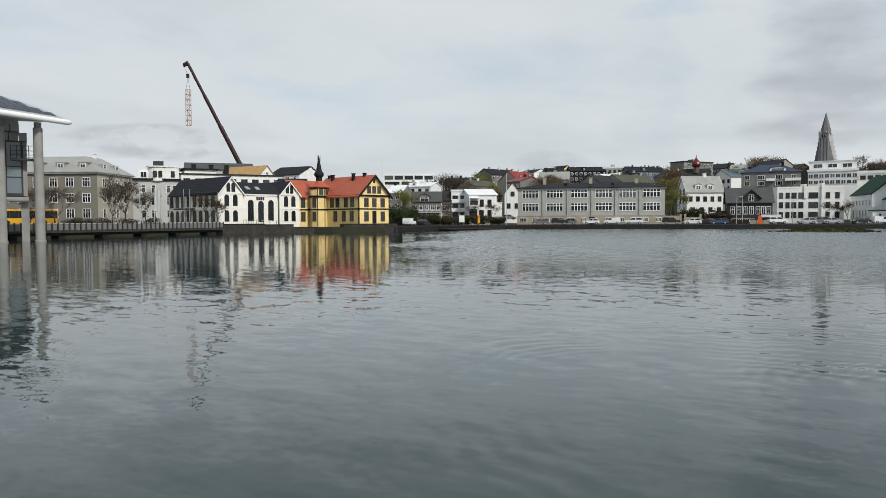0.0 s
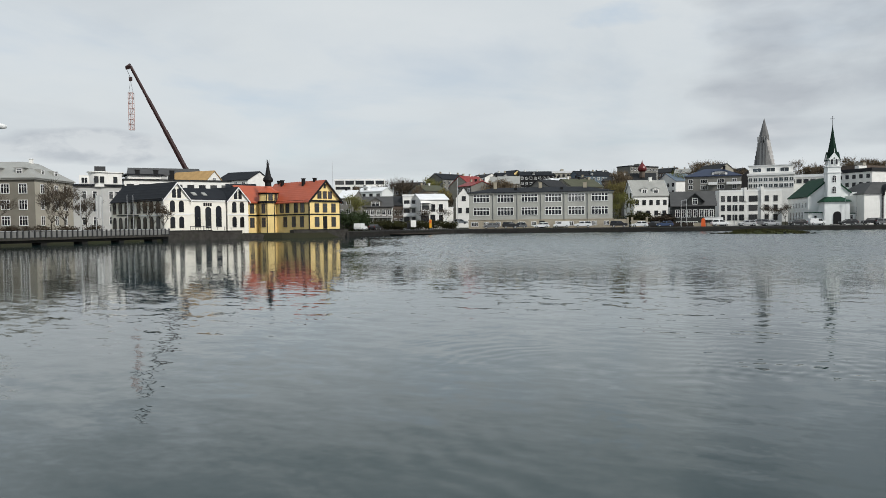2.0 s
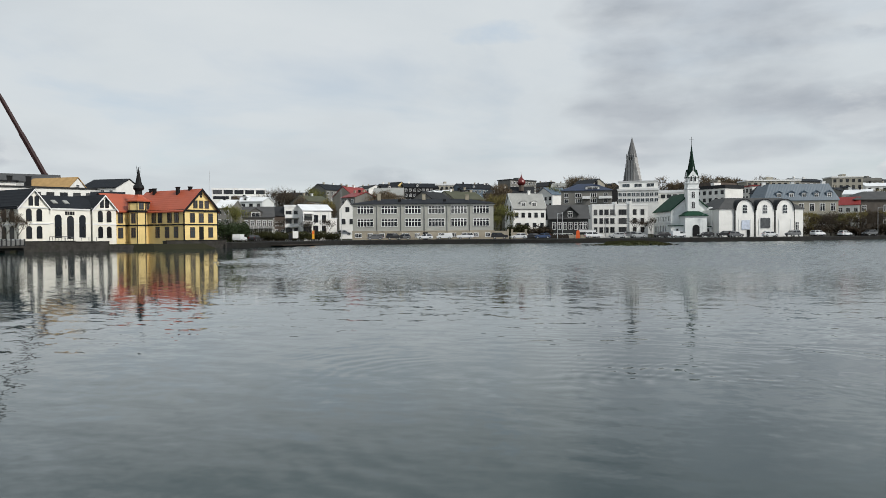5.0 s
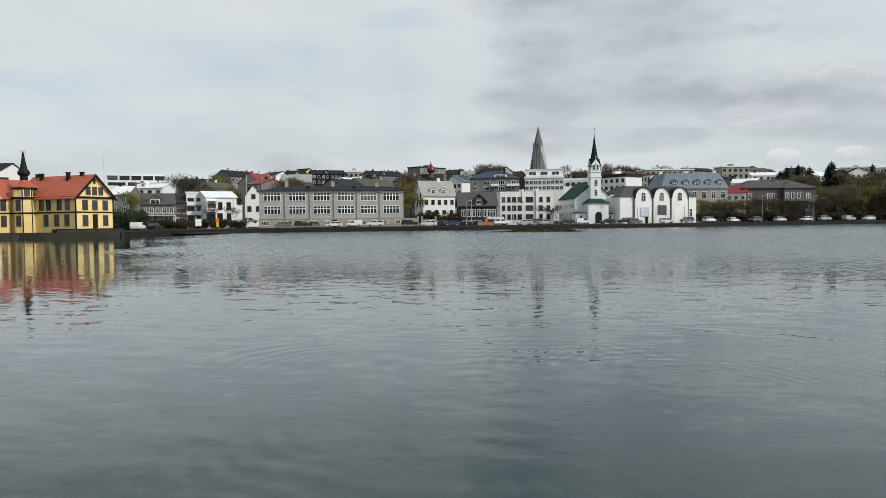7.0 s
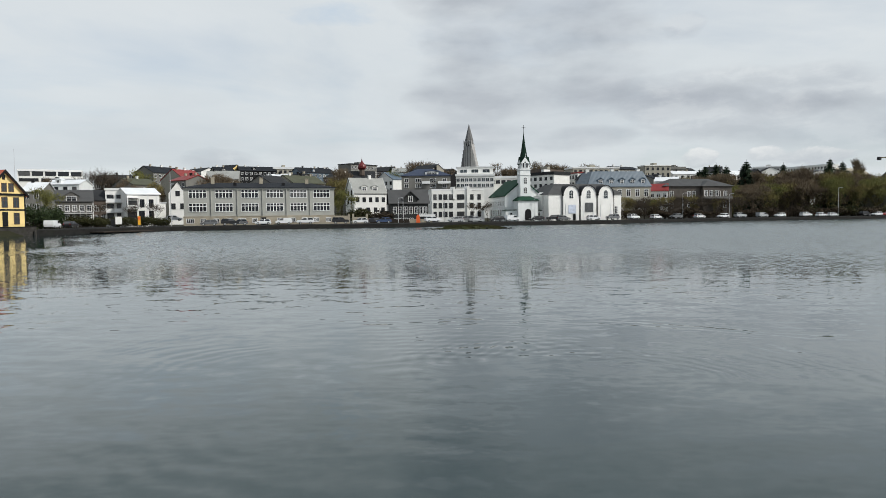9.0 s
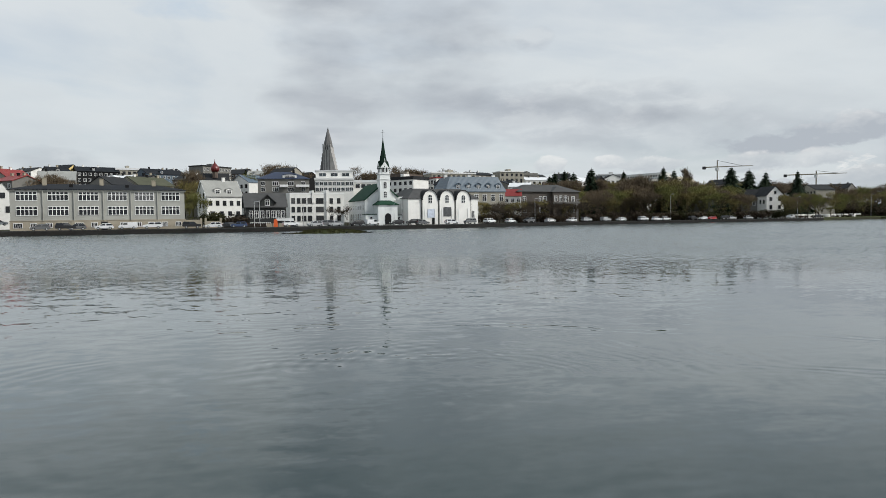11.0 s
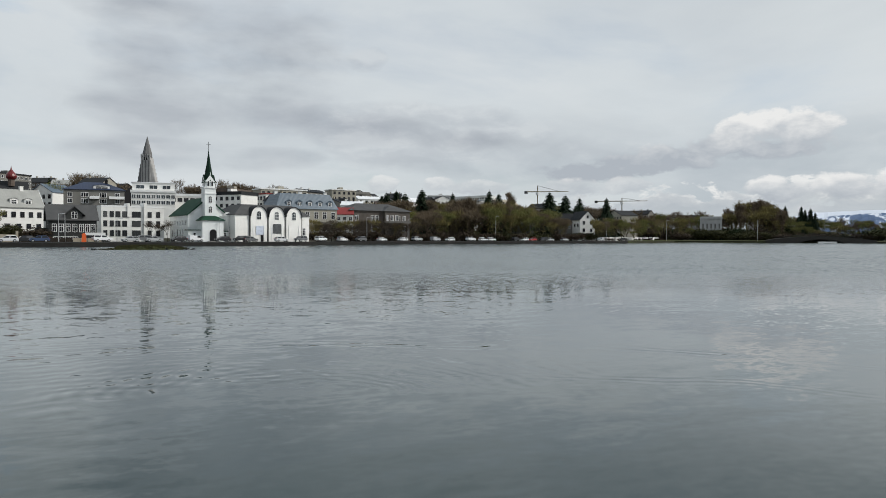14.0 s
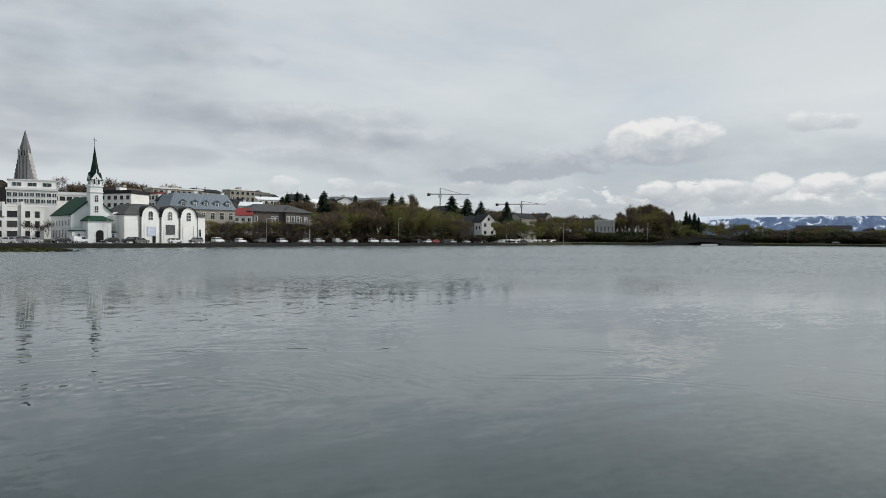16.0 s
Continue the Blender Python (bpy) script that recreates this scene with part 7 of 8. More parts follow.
    for k in range(30):
        az = 63.5 + 9.5 * (k + u(0, 1)) / 30
        d = along(SHORE, az) + u(20, 50)
        plant(tree_rng.choice(("budding", "leafy", "bare")), az, d, u(1.0, 1.7), u(1.0, 1.4))
    for k in range(9):
        az = 71.7 + 1.9 * (k + u(0, 1)) / 9
        plant("shrub", az, 492, u(0.5, 0.85), u(1.2, 1.6))
    for k in range(44):
        az = 64.0 + 15.5 * (k + u(0, 1)) / 44
        plant(tree_rng.choice(("evergreen", "brownshrub", "shrub")), az, u(560, 610), u(0.6, 1.0), u(1.6, 2.3))
    # park beyond the bridge
    for k in range(30):
        az = 73.4 + 4.2 * (k + u(0, 1)) / 30
        top = along([(73, 1.9), (74, 2.4), (75, 3.0), (76.2, 2.9), (77.6, 2.0)], az) * u(0.62, 1.03)
        plant(tree_rng.choice(("tall", "tall", "tall", "budding")), az, u(500, 560), top, u(0.9, 1.2))
    for k in range(60):
        az = 66.8 + 26.0 * (k + u(0, 1)) / 60
        if 71.4 < az < 73.9:
            continue
        plant(tree_rng.choice(("leafy", "budding", "evergreen", "shrub", "brownshrub")), az, along(SHORE, az) + u(24, 45), u(0.5, 0.95), u(1.2, 1.8))
    for az, top in ((76.55, 2.85), (77.3, 2.4), (77.75, 2.5), (78.8, 2.45), (79.05, 2.2), (79.4, 2.3), (79.7, 2.0)):
        plant("spruce", az, 540, top, 1.1)
    for k in range(64):
        az = 77.0 + 18.0 * (k + u(0, 1)) / 64
        plant(tree_rng.choice(("bare", "budding", "leafy", "bare", "leafy")), az, u(515, 600), along([(77, 1.6), (79.5, 1.45), (82, 1.25), (86, 1.0), (95, 0.95)], az) * u(0.7, 1.1), u(1.0, 1.5))
    for k in range(44):
        az = 67.0 + 26.0 * (k + u(0, 1)) / 44
        plant(tree_rng.choice(("shrub", "brownshrub", "brownshrub")), az, along(SHORE, az) + u(16, 30), u(0.3, 0.75), u(1.5, 2.5))


planting()


# ---- cars ----
PAINT = {
    "white": (0.72, 0.73, 0.74), "silver": (0.40, 0.41, 0.42), "black": (0.02, 0.02, 0.022), "grey": (0.13, 0.135, 0.14), "red": (0.40, 0.03, 0.03), "blue": (0.05, 0.08, 0.16),
}
PAINTS = {k: mat("car_paint_" + k, c, 0.3, 0.08, 1.0, 0.0) for k, c in PAINT.items()}
LAMP_RED = mat("tail_light", (0.35, 0.02, 0.02), 0.3, 0.1, 0.3, 0.0)
SHAPES = {
    # outline of the body and of the glass house, length, height above the road
    "hatchback": ([(-2.05, 0.28), (2.0, 0.28), (2.08, 0.5), (2.0, 0.78), (1.1, 0.94), (-1.95, 0.98), (-2.1, 0.75)], [(1.15, 0.92), (0.4, 1.42), (-1.5, 1.45), (-1.98, 0.96)]),
    "suv": ([(-2.2, 0.42), (2.2, 0.42), (2.28, 0.7), (2.18, 1.02), (1.15, 1.14), (-2.15, 1.16), (-2.28, 0.9)], [(1.25, 1.1), (0.6, 1.62), (-1.9, 1.66), (-2.2, 1.12)]),
    "van": ([(-2.05, 0.36), (2.05, 0.36), (2.13, 0.6), (2.0, 0.92), (1.35, 1.05), (0.75, 1.68), (-1.95, 1.74), (-2.12, 0.9)], [(1.3, 1.08), (0.78, 1.6), (0.1, 1.62), (0.1, 1.08)]),
}
CARS = {}


def car(shape, paint, az, off=6.0, flip=False, z=1.15):
    key = shape, paint
    d = along(SHORE, az) + off
    p, q = at(az - 0.2, along(SHORE, az - 0.2) + off), at(az + 0.2, along(SHORE, az + 0.2) + off)
    m = Matrix.Translation(at(az, d, z)) @ pose(0, 0, 0, 0, 0, math.degrees(math.atan2(q.y - p.y, q.x - p.x)) + (180 if flip else 0))
    if key in CARS:
        return copy_thing(CARS[key], m)
    body, cabin = SHAPES[shape]
    ob = thing("van" if shape == "van" else "car", m, f"{paint} {shape} parked beside the lake street", "van" if shape == "van" else "car", "cars parked along the lake")
    wide = 0.88 if shape != "van" else 0.95
    bm = extrude(bmesh.new(), [(x, -wide, zz) for x, zz in body], (0, 2 * wide, 0))
    bmesh.ops.bevel(bm, geom=bm.edges[:], offset=0.07, segments=2, affect="EDGES")
    part("body", bm, PAINTS[paint], ob, smooth=False)
    if shape == "van":
        part("side_window", extrude(bmesh.new(), [(x, -wide - 0.012, zz) for x, zz in cabin], (0, 2 * wide + 0.024, 0)), M["glass"], ob)
    else:
        lo = [Vector((x, s * wide * 0.95, zz)) for x, zz in (cabin[0], cabin[3]) for s in (-1, 1)]
        hi = [Vector((x, s * wide * 0.76, zz)) for x, zz in (cabin[1], cabin[2]) for s in (-1, 1)]
        up = Vector((0, 0, 0.07))
        part("cabin", hull(bmesh.new(), lo + hi + [p * 1.0 + up + Vector((-0.06 if p.x > 0 else 0.06, 0, 0)) for p in hi]), PAINTS[paint], ob)

        def pane_on(name, a, b, c, e):
            """A pane let into the four-cornered side a, b, c, e."""
            mid = (a + b + c + e) / 4
            out = (b - a).cross(e - a).normalized()
            if out.dot(mid - Vector((-0.4, 0, 0.9))) < 0:
                out = -out
            part(name, extrude(bmesh.new(), [mid + (p - mid) * 0.86 + out * 0.005 for p in (a, b, c, e)], out * 0.015), M["glass"], ob)

        for s in (0, 1):
            f0, r0, f1, r1 = lo[s], lo[2 + s], hi[s], hi[2 + s]
            m0, m1 = f0.lerp(r0, 0.48), f1.lerp(r1, 0.42)
            pane_on("side_window", f0, m0, m1, f1)
            pane_on("side_window", m0, r0, r1, m1)
        pane_on("windscreen", lo[0], lo[1], hi[1], hi[0])
        pane_on("rear_window", lo[2], lo[3], hi[3], hi[2])
    front, rear = body[2][0], body[0][0]
    for s in (-1, 1):
        part("headlight", boxes((front - 0.15, front + 0.02, s * wide * 0.72 - 0.16, s * wide * 0.72 + 0.16, 0.62, 0.78)), M["whitepaint"], ob)
        part("tail_light", boxes((rear - 0.04, rear + 0.12, s * wide * 0.78 - 0.12, s * wide * 0.78 + 0.12, 0.8, 0.98)), LAMP_RED, ob)
    for x in (-1.3, 1.32):
        for s in (-1, 1):
            wheel = part("wheel", lathe(bmesh.new(), [(0.33, -0.11), (0.34, -0.05), (0.34, 0.05), (0.33, 0.11)], 14), M["tyre"], ob, m=pose(x, s * (wide - 0.06), 0.33, 90, 0, 0))
            part("rim", lathe(bmesh.new(), [(0.2, -0.13), (0.2, 0.13)], 10), M["steel"], wheel)
    CARS[key] = ob
    return ob


def parked():
    for shape, paint, az in (
        ("van", "white", -2.75), ("hatchback", "black", -1.6), ("hatchback", "grey", 7.9), ("suv", "black", 9.5), ("hatchback", "grey", 10.2), ("hatchback", "white", 12.0), ("van", "white", 13.6), ("suv", "white", 15.3),
        ("suv", "black", 18.1), ("hatchback", "white", 19.7), ("hatchback", "black", 20.7), ("hatchback", "blue", 21.6), ("suv", "white", 25.6), ("hatchback", "silver", 27.5), ("suv", "grey", 28.3), ("hatchback", "silver", 29.1), ("hatchback", "black", 30.9),
        ("hatchback", "black", 34.1), ("suv", "black", 35.5), ("hatchback", "grey", 36.2), ("hatchback", "white", 38.6), ("suv", "grey", 40.1), ("suv", "white", 41.7), ("hatchback", "white", 43.4), ("suv", "grey", 44.9),
        ("hatchback", "white", 46.6), ("hatchback", "white", 48.3), ("suv", "silver", 49.5), ("van", "silver", 51.0), ("hatchback", "white", 52.2), ("suv", "white", 53.9), ("hatchback", "white", 54.9), ("hatchback", "white", 55.6),
        ("suv", "black", 57.6), ("hatchback", "white", 58.3), ("hatchback", "red", 58.95), ("suv", "black", 59.8), ("hatchback", "silver", 60.35), ("hatchback", "silver", 61.5), ("van", "silver", 64.35), ("suv", "black", 66.1)):
        car(shape, paint, az, 6.0 + tree_rng.uniform(-0.7, 0.7), tree_rng.random() < 0.5)
    car("van", "white", 32.1, 9.0)
    car("hatchback", "white", 5.4, 22.0, z=2.4)
    car("hatchback", "silver", 68.2, 22.0, z=1.4)
    car("suv", "silver", 89.0, 16.0, z=1.5)


parked()


def bus():
    m, w = facing((-32.6, 150), (-28.85, 152), 1.75)
    ob = thing("bus", m, "yellow city bus with dark windows behind the railing", "bus", "")
    part("body", boxes((0, w, 0, 2.5, 0.35, 1.35), (0, w, 0, 2.5, 2.65, 3.0)), M["yellowpaint"], ob)
    part("window_band", boxes((0.1, w - 0.05, 0.03, 2.47, 1.35, 2.65)), M["glass"], ob)
    for k in range(7):
        x = w * (0.08 + 0.14 * k)
        part("window_post", boxes((x - 0.06, x + 0.06, -0.01, 0.03, 1.35, 2.65)), M["darkmetal"], ob)
    for x in (1.8, w - 2.2):
        part("wheel", lathe(bmesh.new(), [(0.48, -0.15), (0.48, 0.15)], 16), M["tyre"], ob, m=pose(x, 0.15, 0.48, 90, 0, 0))


bus()


# ---- cranes ----
def mobile_crane():
    d = 232.0
    foot, tip = at(-14.1, d, 3.5), at(-19.85, d, rise(11.85, d))
    ob = thing("mobile_crane", Matrix.Identity(4), "dark red mobile crane with raised telescopic boom", "crane")
    for a, b, r in ((0.0, 0.36, 1.0), (0.34, 0.60, 0.82), (0.58, 0.80, 0.66), (0.78, 1.0, 0.52)):
        part("boom_section", stick(bmesh.new(), foot.lerp(tip, a), foot.lerp(tip, b), r, r * 0.94, 6), M["cranered"], ob)
    side = (at(-20.4, d) - at(-19.4, d)).normalized()
    head = tip + side * 1.3 + Vector((0, 0, -0.3))
    part("boom_head", hull(bmesh.new(), [p + v for p in (tip, head, tip + Vector((0, 0, 0.7))) for v in (Vector((0, -0.5, 0)), Vector((0, 0.5, 0)), Vector((0, 0, -0.9)))]), M["cranered"], ob)
    c = foot + Vector((1.0, 0, 0))
    part("cab", boxes((c.x - 3, c.x + 3, c.y - 1.5, c.y + 1.5, 2.6, 5.2)), M["cranered"], ob)
    part("chassis", boxes((c.x - 6, c.x + 6, c.y - 1.4, c.y + 1.4, 1.6, 2.6)), M["cranered"], ob)
    for dx in (-4.6, -3.0, 3.0, 4.6):
        for s in (-1, 1):
            part("wheel", lathe(bmesh.new(), [(0.7, -0.25), (0.7, 0.25)], 14), M["tyre"], ob, m=pose(c.x + dx, c.y + s * 1.3, 1.6, 90, 0, 0))
    # the load: a piece of lattice mast under hook and slings
    p = at(-19.86, d)
    z0, z1, hw = rise(7.25, d), rise(9.93, d), 0.62
    zh = rise(11.0, d)
    part("hoist_rope", stick(bmesh.new(), (p.x, p.y, zh), head, 0.05), M["darkmetal"], ob)
    part("hook_block", boxes((p.x - 0.4, p.x + 0.4, p.y - 0.3, p.y + 0.3, zh - 0.9, zh + 0.3)), M["cranered"], ob)
    for sx in (-1, 1):
        part("sling", stick(bmesh.new(), (p.x, p.y, zh - 0.8), (p.x + sx * hw, p.y, z1), 0.04), M["darkmetal"], ob)
    load = thing("lattice_mast", Matrix.Translation((p.x, p.y, z0)), "pale red steel lattice mast hanging from the crane", "mast")
    h = z1 - z0
    for sx in (-1, 1):
        for sy in (-1, 1):
            part("chord", stick(bmesh.new(), (sx * hw, sy * hw, 0), (sx * hw, sy * hw, h), 0.085, 0.085, 4), M["lattice"], load)
    n = 7
    for k in range(n + 1):
        z = h * k / n
        bm = bmesh.new()
        for a, b in (((-1, -1), (1, -1)), ((1, -1), (1, 1)), ((1, 1), (-1, 1)), ((-1, 1), (-1, -1))):
            stick(bm, (a[0] * hw, a[1] * hw, z), (b[0] * hw, b[1] * hw, z), 0.06, 0.06, 4)
        part("rung", bm, M["lattice"], load)
        if k < n:
            s = 1 if k % 2 else -1
            for sy in (-1, 1):
                part("diagonal", stick(bmesh.new(), (-s * hw, sy * hw, z), (s * hw, sy * hw, h * (k + 1) / n), 0.05, 0.05, 4), M["lattice"], load)


mobile_crane()


def tower_crane(az, d, top, jib, az0, az1, label):
    ob = thing("tower_crane", Matrix.Identity(4), label, "crane", "tower cranes on the skyline")
    p = at(az, d)
    part("mast", stick(bmesh.new(), (p.x, p.y, 2), (p.x, p.y, rise(top, d)), 0.6, 0.5, 4), M["craneyellow"], ob)
    z = rise(jib, d)
    a, b = at(az0, d, z), at(az1, d, z)
    part("jib", stick(bmesh.new(), at(az, d, z), b, 0.4, 0.25, 4), M["craneyellow"], ob)
    part("counter_jib", stick(bmesh.new(), at(az, d, z), a, 0.45, 0.45, 4), M["craneyellow"], ob)
    part("counterweight", boxes((a.x - 1.1, a.x + 1.1, a.y - 1.1, a.y + 1.1, z - 1.8, z + 0.6)), M["darkmetal"], ob)
    part("tie", stick(bmesh.new(), (p.x, p.y, rise(top, d)), at(az + (az1 - az) * 0.7, d, z + 0.3), 0.15), M["darkmetal"], ob)
    part("cab", boxes((p.x - 1.2, p.x + 1.2, p.y - 1.2, p.y + 1.2, z - 3.2, z - 0.7)), M["whitepaint"], ob)


tower_crane(59.33, 640, 4.25, 3.76, 58.4, 61.8, "faded yellow tower crane above the wooded skyline")
tower_crane(66.0, 700, 3.2, 2.96, 64.0, 67.95, "far faded yellow tower crane with level jib")


# ---- island, bridge, far hills ----
def island():
    m = Matrix.Translation(at(28.5, 146.0)) @ pose(0, 0, 0, 0, 0, -28.5)
    ob = thing("island", m, "small low islet of rough grass and dark stones", "island", kind="structure")
    bm = bmesh.new()
    rings, n = 9, 48
    rows = []
    for i in range(rings + 1):
        f = i / rings
        row = []
        for k in range(n):
            a = 2 * math.pi * k / n
            r = (1 - f) * (1 + 0.12 * noise.noise(Vector((math.cos(a) * 2, math.sin(a) * 2, 3))))
            x, y = 9.0 * r * math.cos(a), 4.2 * r * math.sin(a)
            bulge = (1.25 if x > -5 else 0.45) * (1 - (1 - f) ** 2) ** 0.7
            z = -0.25 + bulge * (0.75 + 0.35 * noise.noise(Vector((x * 0.7, y * 0.7, 0.0)))) + 0.08 * noise.noise(Vector((x * 2.5, y * 2.5, 5)))
            row.append(bm.verts.new((x, y, z)))
        rows.append(row)
    for lo, hi in zip(rows, rows[1:]):
        for k in range(n):
            j = (k + 1) % n
            bm.faces.new((lo[k], lo[j], hi[j], hi[k]))
    part("turf", bm, M["grass"], ob)
    rng = random.Random(9)
    for k in range(46):
        a = rng.uniform(0, 6.283)
        x, y = 9.1 * math.cos(a) * rng.uniform(0.93, 1.02), 4.25 * math.sin(a) * rng.uniform(0.93, 1.02)
        s = rng.uniform(0.15, 0.4)
        bm = hull(bmesh.new(), [(x + s * rng.gauss(0, 0.7), y + s * rng.gauss(0, 0.7), 0.05 + s * rng.gauss(0, 0.4)) for _ in range(9)])
        part("stone", bm, M["basalt"], ob)
    verts, faces = [], []
    for k in range(2600):
        a, f = rng.uniform(0, 6.283), math.sqrt(rng.random()) * 0.9
        x, y = 9.0 * f * math.cos(a), 4.2 * f * math.sin(a)
        z = -0.25 + (1.25 if x > -5 else 0.45) * (1 - f * f) ** 0.7 * 0.75
        s = rng.uniform(0.05, 0.10)
        g = len(verts)
        verts += [(x - s, y, z - 0.1), (x + s, y + rng.uniform(-s, s), z - 0.1), (x + rng.uniform(-0.1, 0.1), y, z + rng.uniform(0.15, 0.42))]
        faces.append((g, g + 1, g + 2))
    me = bpy.data.meshes.new("grass_tufts")
    me.from_pydata(verts, [], faces)
    me.materials.append(M["shrubleaf"])
    tagged(part("grass_tufts", me, None, ob), kind="stuff")


island()


def bridge():
    m, w = facing((77.2, 474), (82.6, 482), 0.0)
    ob = thing("bridge", m, "dark stone road bridge with one low arch", "bridge")
    n = 16
    x0, x1, zt = w * 0.28, w * 0.80, 2.3
    under = [(x0 + (x1 - x0) * k / n, zt * math.sin(math.pi * k / n) ** 0.6 if 0 < k < n else -0.3) for k in range(n + 1)]
    bm = bmesh.new()
    for (xa, za), (xb, zb) in zip(under, under[1:]):
        ta, tb = (2.7 + 1.5 * math.sin(math.pi * x / w) for x in (xa, xb))
        extrude(bm, [(xa, 0, za), (xb, 0, zb), (xb, 0, tb), (xa, 0, ta)], (0, 12, 0))
    bmesh.ops.remove_doubles(bm, verts=bm.verts, dist=0.001)
    part("arch", bm, M["bankstone"], ob)
    part("abutment", extrude(bmesh.new(), [(-6, 0, -0.5), (x0, 0, -0.5), (x0, 0, 2.7 + 1.5 * math.sin(math.pi * 0.28)), (0, 0, 2.7), (-6, 0, 1.6)], (0, 12, 0)), M["bankstone"], ob)
    part("abutment", extrude(bmesh.new(), [(x1, 0, -0.5), (w + 8, 0, -0.5), (w + 8, 0, 1.7), (w, 0, 2.7), (x1, 0, 2.7 + 1.5 * math.sin(math.pi * 0.8))], (0, 12, 0)), M["bankstone"], ob)
    rail = bmesh.new()
    for k in range(25):
        x = w * k / 24
        z = 2.7 + 1.5 * math.sin(math.pi * k / 24)
        box(rail, x - 0.12, x + 0.12, 0.1, 0.3, z - 0.05, z + 1.0)
        if k < 24:
            z2 = 2.7 + 1.5 * math.sin(math.pi * (k + 1) / 24)
            extrude(rail, [(x, 0.15, z + 0.85), (x + w / 24, 0.15, z2 + 0.85), (x + w / 24, 0.15, z2 + 1.0), (x, 0.15, z + 1.0)], (0, 0.1, 0))
    part("railing", rail, M["darkmetal"], ob)
    m, bw = facing((79.95, 466), (81.1, 467), 0.0)
    b = thing("white_barge", m, "low white barge lying by the bridge arch", "boat")
    part("hull", extrude(bmesh.new(), [(0, 0, -0.2), (bw - 0.3, 0, -0.2), (bw, 0, 1.0), (-0.3, 0, 1.0)], (0, 2.4, 0)), M["white"], b)


bridge()


def far_hills():
    def ridge(name, label, az0, az1, d, tops, snow, seed):
        m = bpy.data.materials.new(name)
        m.use_nodes = True
        n = Nodes(m.node_tree)
        place = m.node_tree.nodes.new("ShaderNodeTexCoord").outputs["Object"]
        sep = m.node_tree.nodes.new("ShaderNodeSeparateXYZ")
        m.node_tree.links.new(place, sep.inputs[0])
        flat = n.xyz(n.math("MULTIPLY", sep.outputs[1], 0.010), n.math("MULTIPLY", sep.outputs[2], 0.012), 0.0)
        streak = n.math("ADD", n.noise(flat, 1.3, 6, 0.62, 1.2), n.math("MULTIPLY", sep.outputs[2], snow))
        # distance haze is put into the blue of the rock; snow streaks above
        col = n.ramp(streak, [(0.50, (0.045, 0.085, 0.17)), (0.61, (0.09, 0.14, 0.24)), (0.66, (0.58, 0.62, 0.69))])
        m.node_tree.links.new(col, m.node_tree.nodes["Principled BSDF"].inputs["Base Color"])
        m.node_tree.nodes["Principled BSDF"].inputs["Roughness"].default_value = 1.0
        verts, faces = [], []
        cols, rws = 120, 7
        for i in range(cols + 1):
            az = az0 + (az1 - az0) * i / cols
            top = rise(along(tops, az), d) + 6 * noise.noise(Vector((az * 1.3, seed, 0.0))) + 2 * noise.noise(Vector((az * 5.0, seed, 1.0)))
            for j in range(rws):
                f = j / (rws - 1)
                push = 500 * f + 60 * noise.noise(Vector((az * 3.0, f * 2, seed))) * (1 - f)
                p = at(az, d - 250 + push)
                verts.append((p.x, p.y, top * f ** 0.75 if j else -5))
        for i in range(cols):
            for j in range(rws - 1):
                a = i * rws + j
                faces.append((a, a + rws, a + rws + 1, a + 1))
        me = bpy.data.meshes.new(name)
        me.from_pydata(verts, [], faces)
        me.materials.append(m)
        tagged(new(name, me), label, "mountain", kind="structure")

    ridge("backdrop_mountain", "far mountain tinted blue by haze, with snow streaks", 78.5, 120.0, 4200, [(78.5, 1.2), (81, 1.8), (84, 1.95), (90, 1.98), (120, 2.0)], 0.0006, 2.0)
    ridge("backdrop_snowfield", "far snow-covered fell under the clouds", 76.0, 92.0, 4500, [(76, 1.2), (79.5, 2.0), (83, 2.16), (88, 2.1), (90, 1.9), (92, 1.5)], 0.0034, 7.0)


far_hills()


# ---- poles, lamps, signs, small things on the banks ----
def pole(name, label, category, az, d, top, base, r=0.07, group=""):
    m = Matrix.Translation(at(az, d, base)) @ pose(0, 0, 0, 0, 0, -az)
    ob = thing(name, m, label, category, group)
    h = rise(top, d) - base
    part("pole", stick(bmesh.new(), (0, 0, -0.3), (0, 0, h), r, r * 0.6, 8), M["steel"], ob)
    return ob, h


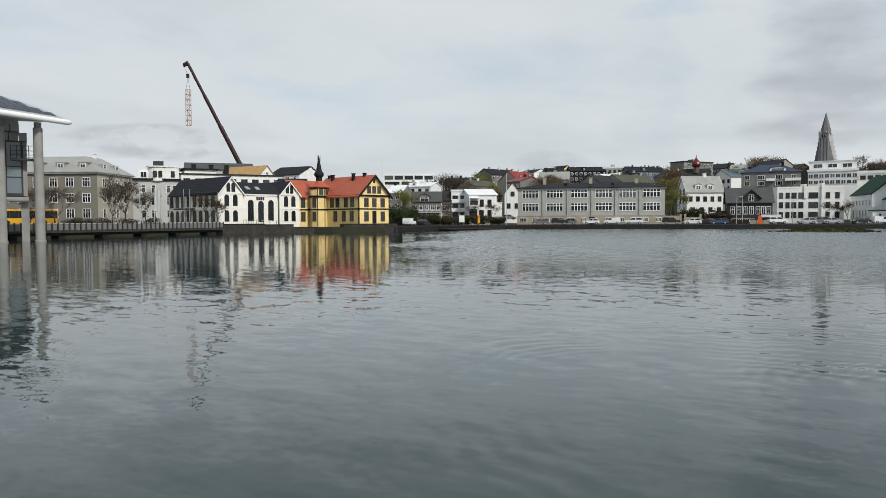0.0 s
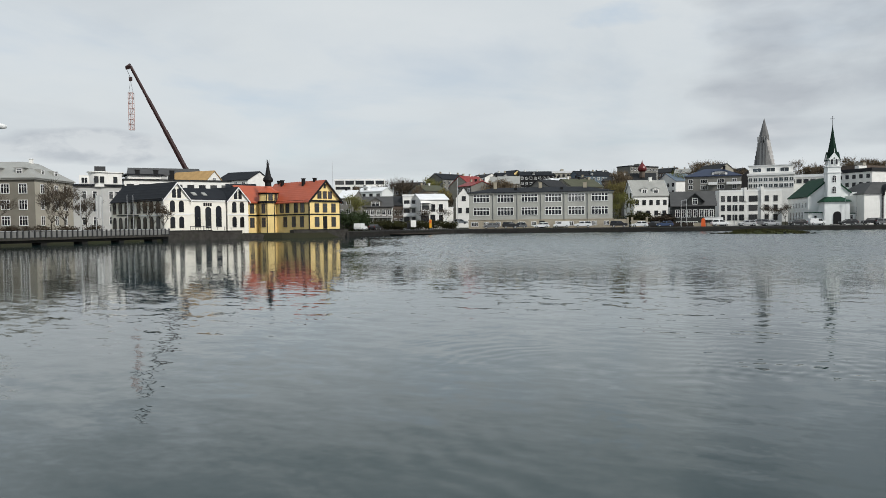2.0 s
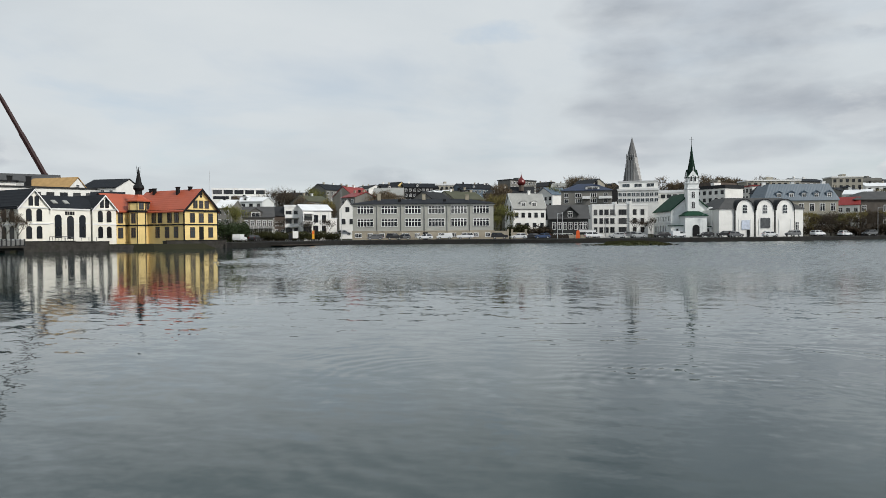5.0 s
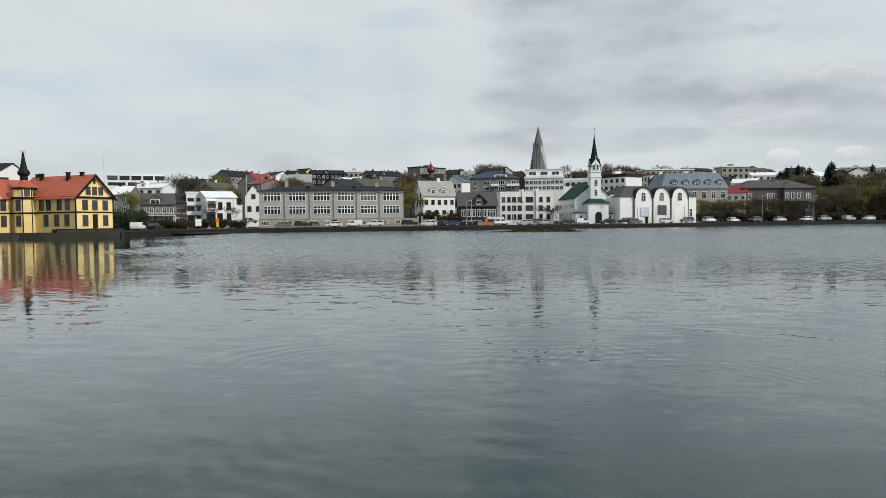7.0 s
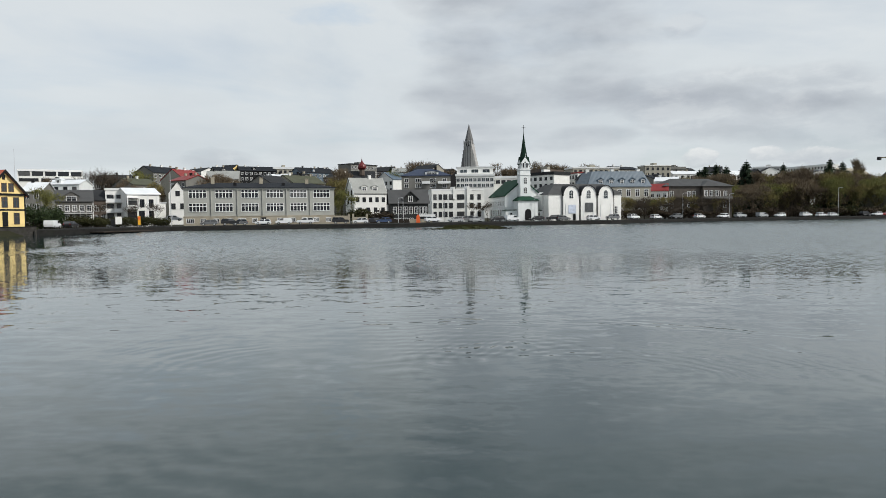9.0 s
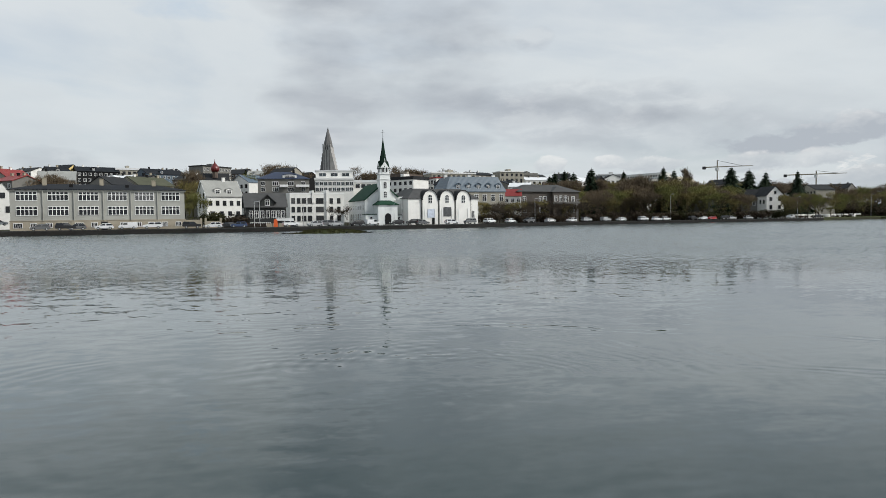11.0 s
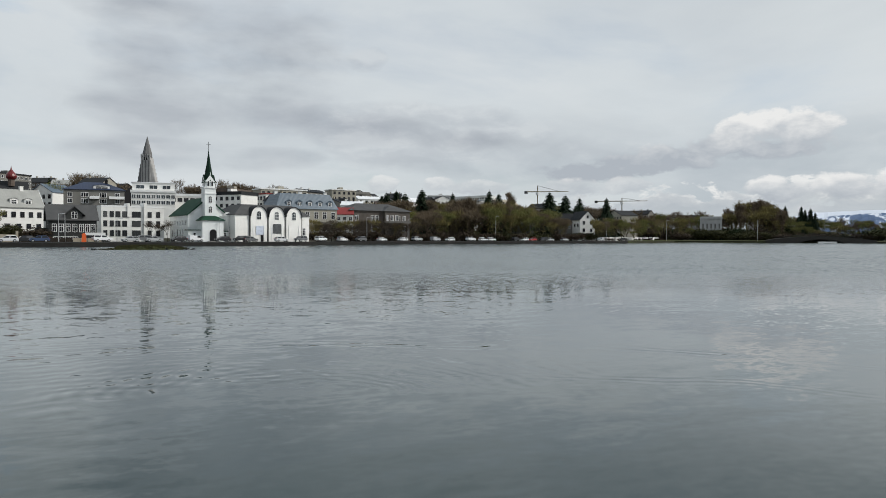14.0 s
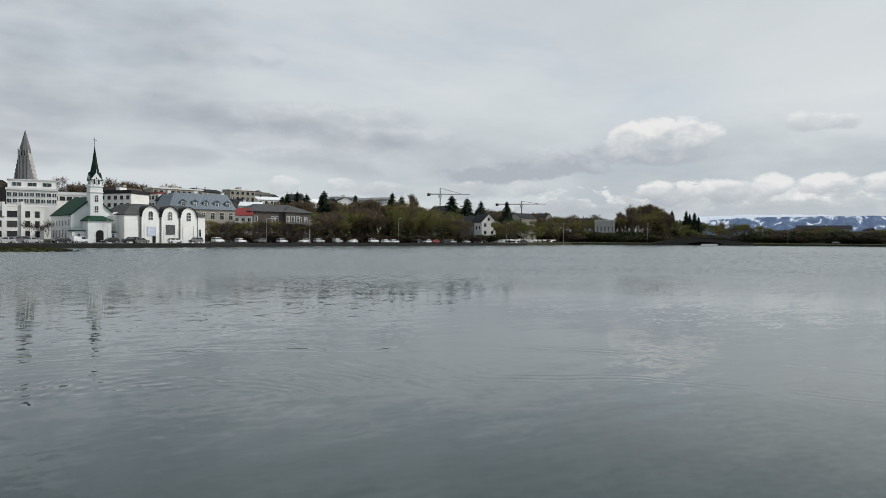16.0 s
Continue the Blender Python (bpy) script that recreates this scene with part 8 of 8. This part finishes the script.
def street_things():
    for az, top in ((-23.4, 2.55), (-22.4, 2.5), (-21.97, 3.1), (-20.3, 2.45), (-19.9, 2.45)):
        ob, h = pole("flagpole", "thin pale flagpole behind the railing", "flagpole", az, 144, top, 1.1, 0.08, "flagpoles by the footbridge")
        if az == -22.4:
            bm, last = bmesh.new(), None
            for k in range(9):
                x = 0.08 + 0.12 * k
                y = 0.1 * math.sin(k * 0.9)
                cur = (bm.verts.new((x, y, h - 0.2 - 0.05 * k)), bm.verts.new((x - 0.02 * k, y, h - 4.4 - 0.05 * k)))
                if last:
                    bm.faces.new((last[0], cur[0], cur[1], last[1]))
                last = cur
            bmesh.ops.solidify(bm, geom=bm.faces[:], thickness=0.02)
            part("flag", bm, M["whitepaint"], ob, "white hanging flag")
    ob, h = pole("flagpole", "tall white flagpole beside the school", "flagpole", 5.2, 186, 3.75, 1.1, 0.1)
    pole("flagpole", "white flagpole before the dark timber house", "flagpole", 23.2, 196, 1.7, 1.1, 0.1)
    pole("aerial", "thin aerial mast above the roofs", "aerial", -4.95, 220, 5.1, 2.0, 0.06)
    for az, top in ((-5.0, 0.9), (6.9, 1.5), (15.5, 1.35), (22.8, 1.6), (26.6, 1.3), (33.9, 1.4), (37.4, 1.5), (45.4, 1.62), (48.75, 1.5), (55.95, 1.75), (64.8, 1.35), (69.4, 1.4), (75.9, 1.4), (85.9, 1.2)):
        d = along(SHORE, az) + 11.5
        ob, h = pole("street_lamp", "grey street lamp with short arm beside the lake", "lamp", az, d, top, 1.1, 0.09, "street lamps along the lake")
        part("arm", stick(bmesh.new(), (0, 0, h), (0.9, -0.3, h + 0.15), 0.05), M["steel"], ob)
        part("lamp_head", boxes((0.75, 1.35, -0.5, -0.2, h + 0.06, h + 0.22)), M["steel"], ob)
    for az, d, w, z0, z1, matl, label in ((1.55, 178, 1.4, 1.8, 3.6, "white", "white notice board on posts"), (1.15, 179, 0.8, 1.3, 3.1, "darkmetal", "dark upright information board"), (2.95, 178, 0.6, 1.6, 3.7, "yellowpaint", "orange and yellow upright banner")):
        m = Matrix.Translation(at(az, d + 4, 1.1)) @ pose(0, 0, 0, 0, 0, -az)
        ob = thing("notice_board" if matl != "yellowpaint" else "banner", m, label, "sign")
        part("post", stick(bmesh.new(), (-w / 2, 0.06, -0.2), (-w / 2, 0.06, z1 - 1.1), 0.06), M["darkmetal"], ob)
        part("post", stick(bmesh.new(), (w / 2, 0.06, -0.2), (w / 2, 0.06, z1 - 1.1), 0.06), M["darkmetal"], ob)
        part("board", boxes((-w / 2, w / 2, -0.06, 0.0, z0 - 1.1, z1 - 1.1)), M[matl], ob)
        if matl == "yellowpaint":
            part("stripe", boxes((-w / 2 + 0.05, w / 2 - 0.05, -0.08, -0.062, 1.7, 2.4)), M["orange"], ob)
    # jetty kerbs at the water before the timber houses
    m, w = facing((-3.6, 151), (5.0, 178), 0.0)
    ob = thing("landing", m, "low dark wooden landing along the water", "landing", kind="structure")
    part("deck", boxes((w * 0.35, w * 0.75, -3.0, 1.5, 0.25, 0.45)), M["bark"], ob)
    part("edge", boxes((0, w, 0.5, 2.5, -0.6, 1.0)), M["basalt"], ob)
    m, w = facing((19.5, 196), (25.6, 196), 1.1)
    f = thing("garden_fence", m, "low dark wooden fence before the dark timber house", "fence")
    for k in range(int(w / 1.6)):
        part("panel", boxes((k * 1.6, k * 1.6 + 1.52, 0, 0.06, 0, 1.0)), M["tan" if k > 8 else "bark"], f)
    for k in range(5):
        ob = thing("cafe_table", Matrix.Translation(at(-14.9 + 0.5 * k, 146.2, 1.75)), "small white cafe table on the terrace", "table", "tables on the terrace")
        part("top", lathe(bmesh.new(), [(0.4, 0.7), (0.4, 0.74)], 12), M["whitepaint"], ob)
        part("leg", stick(bmesh.new(), (0, 0, 0), (0, 0, 0.7), 0.04), M["darkmetal"], ob)


street_things()
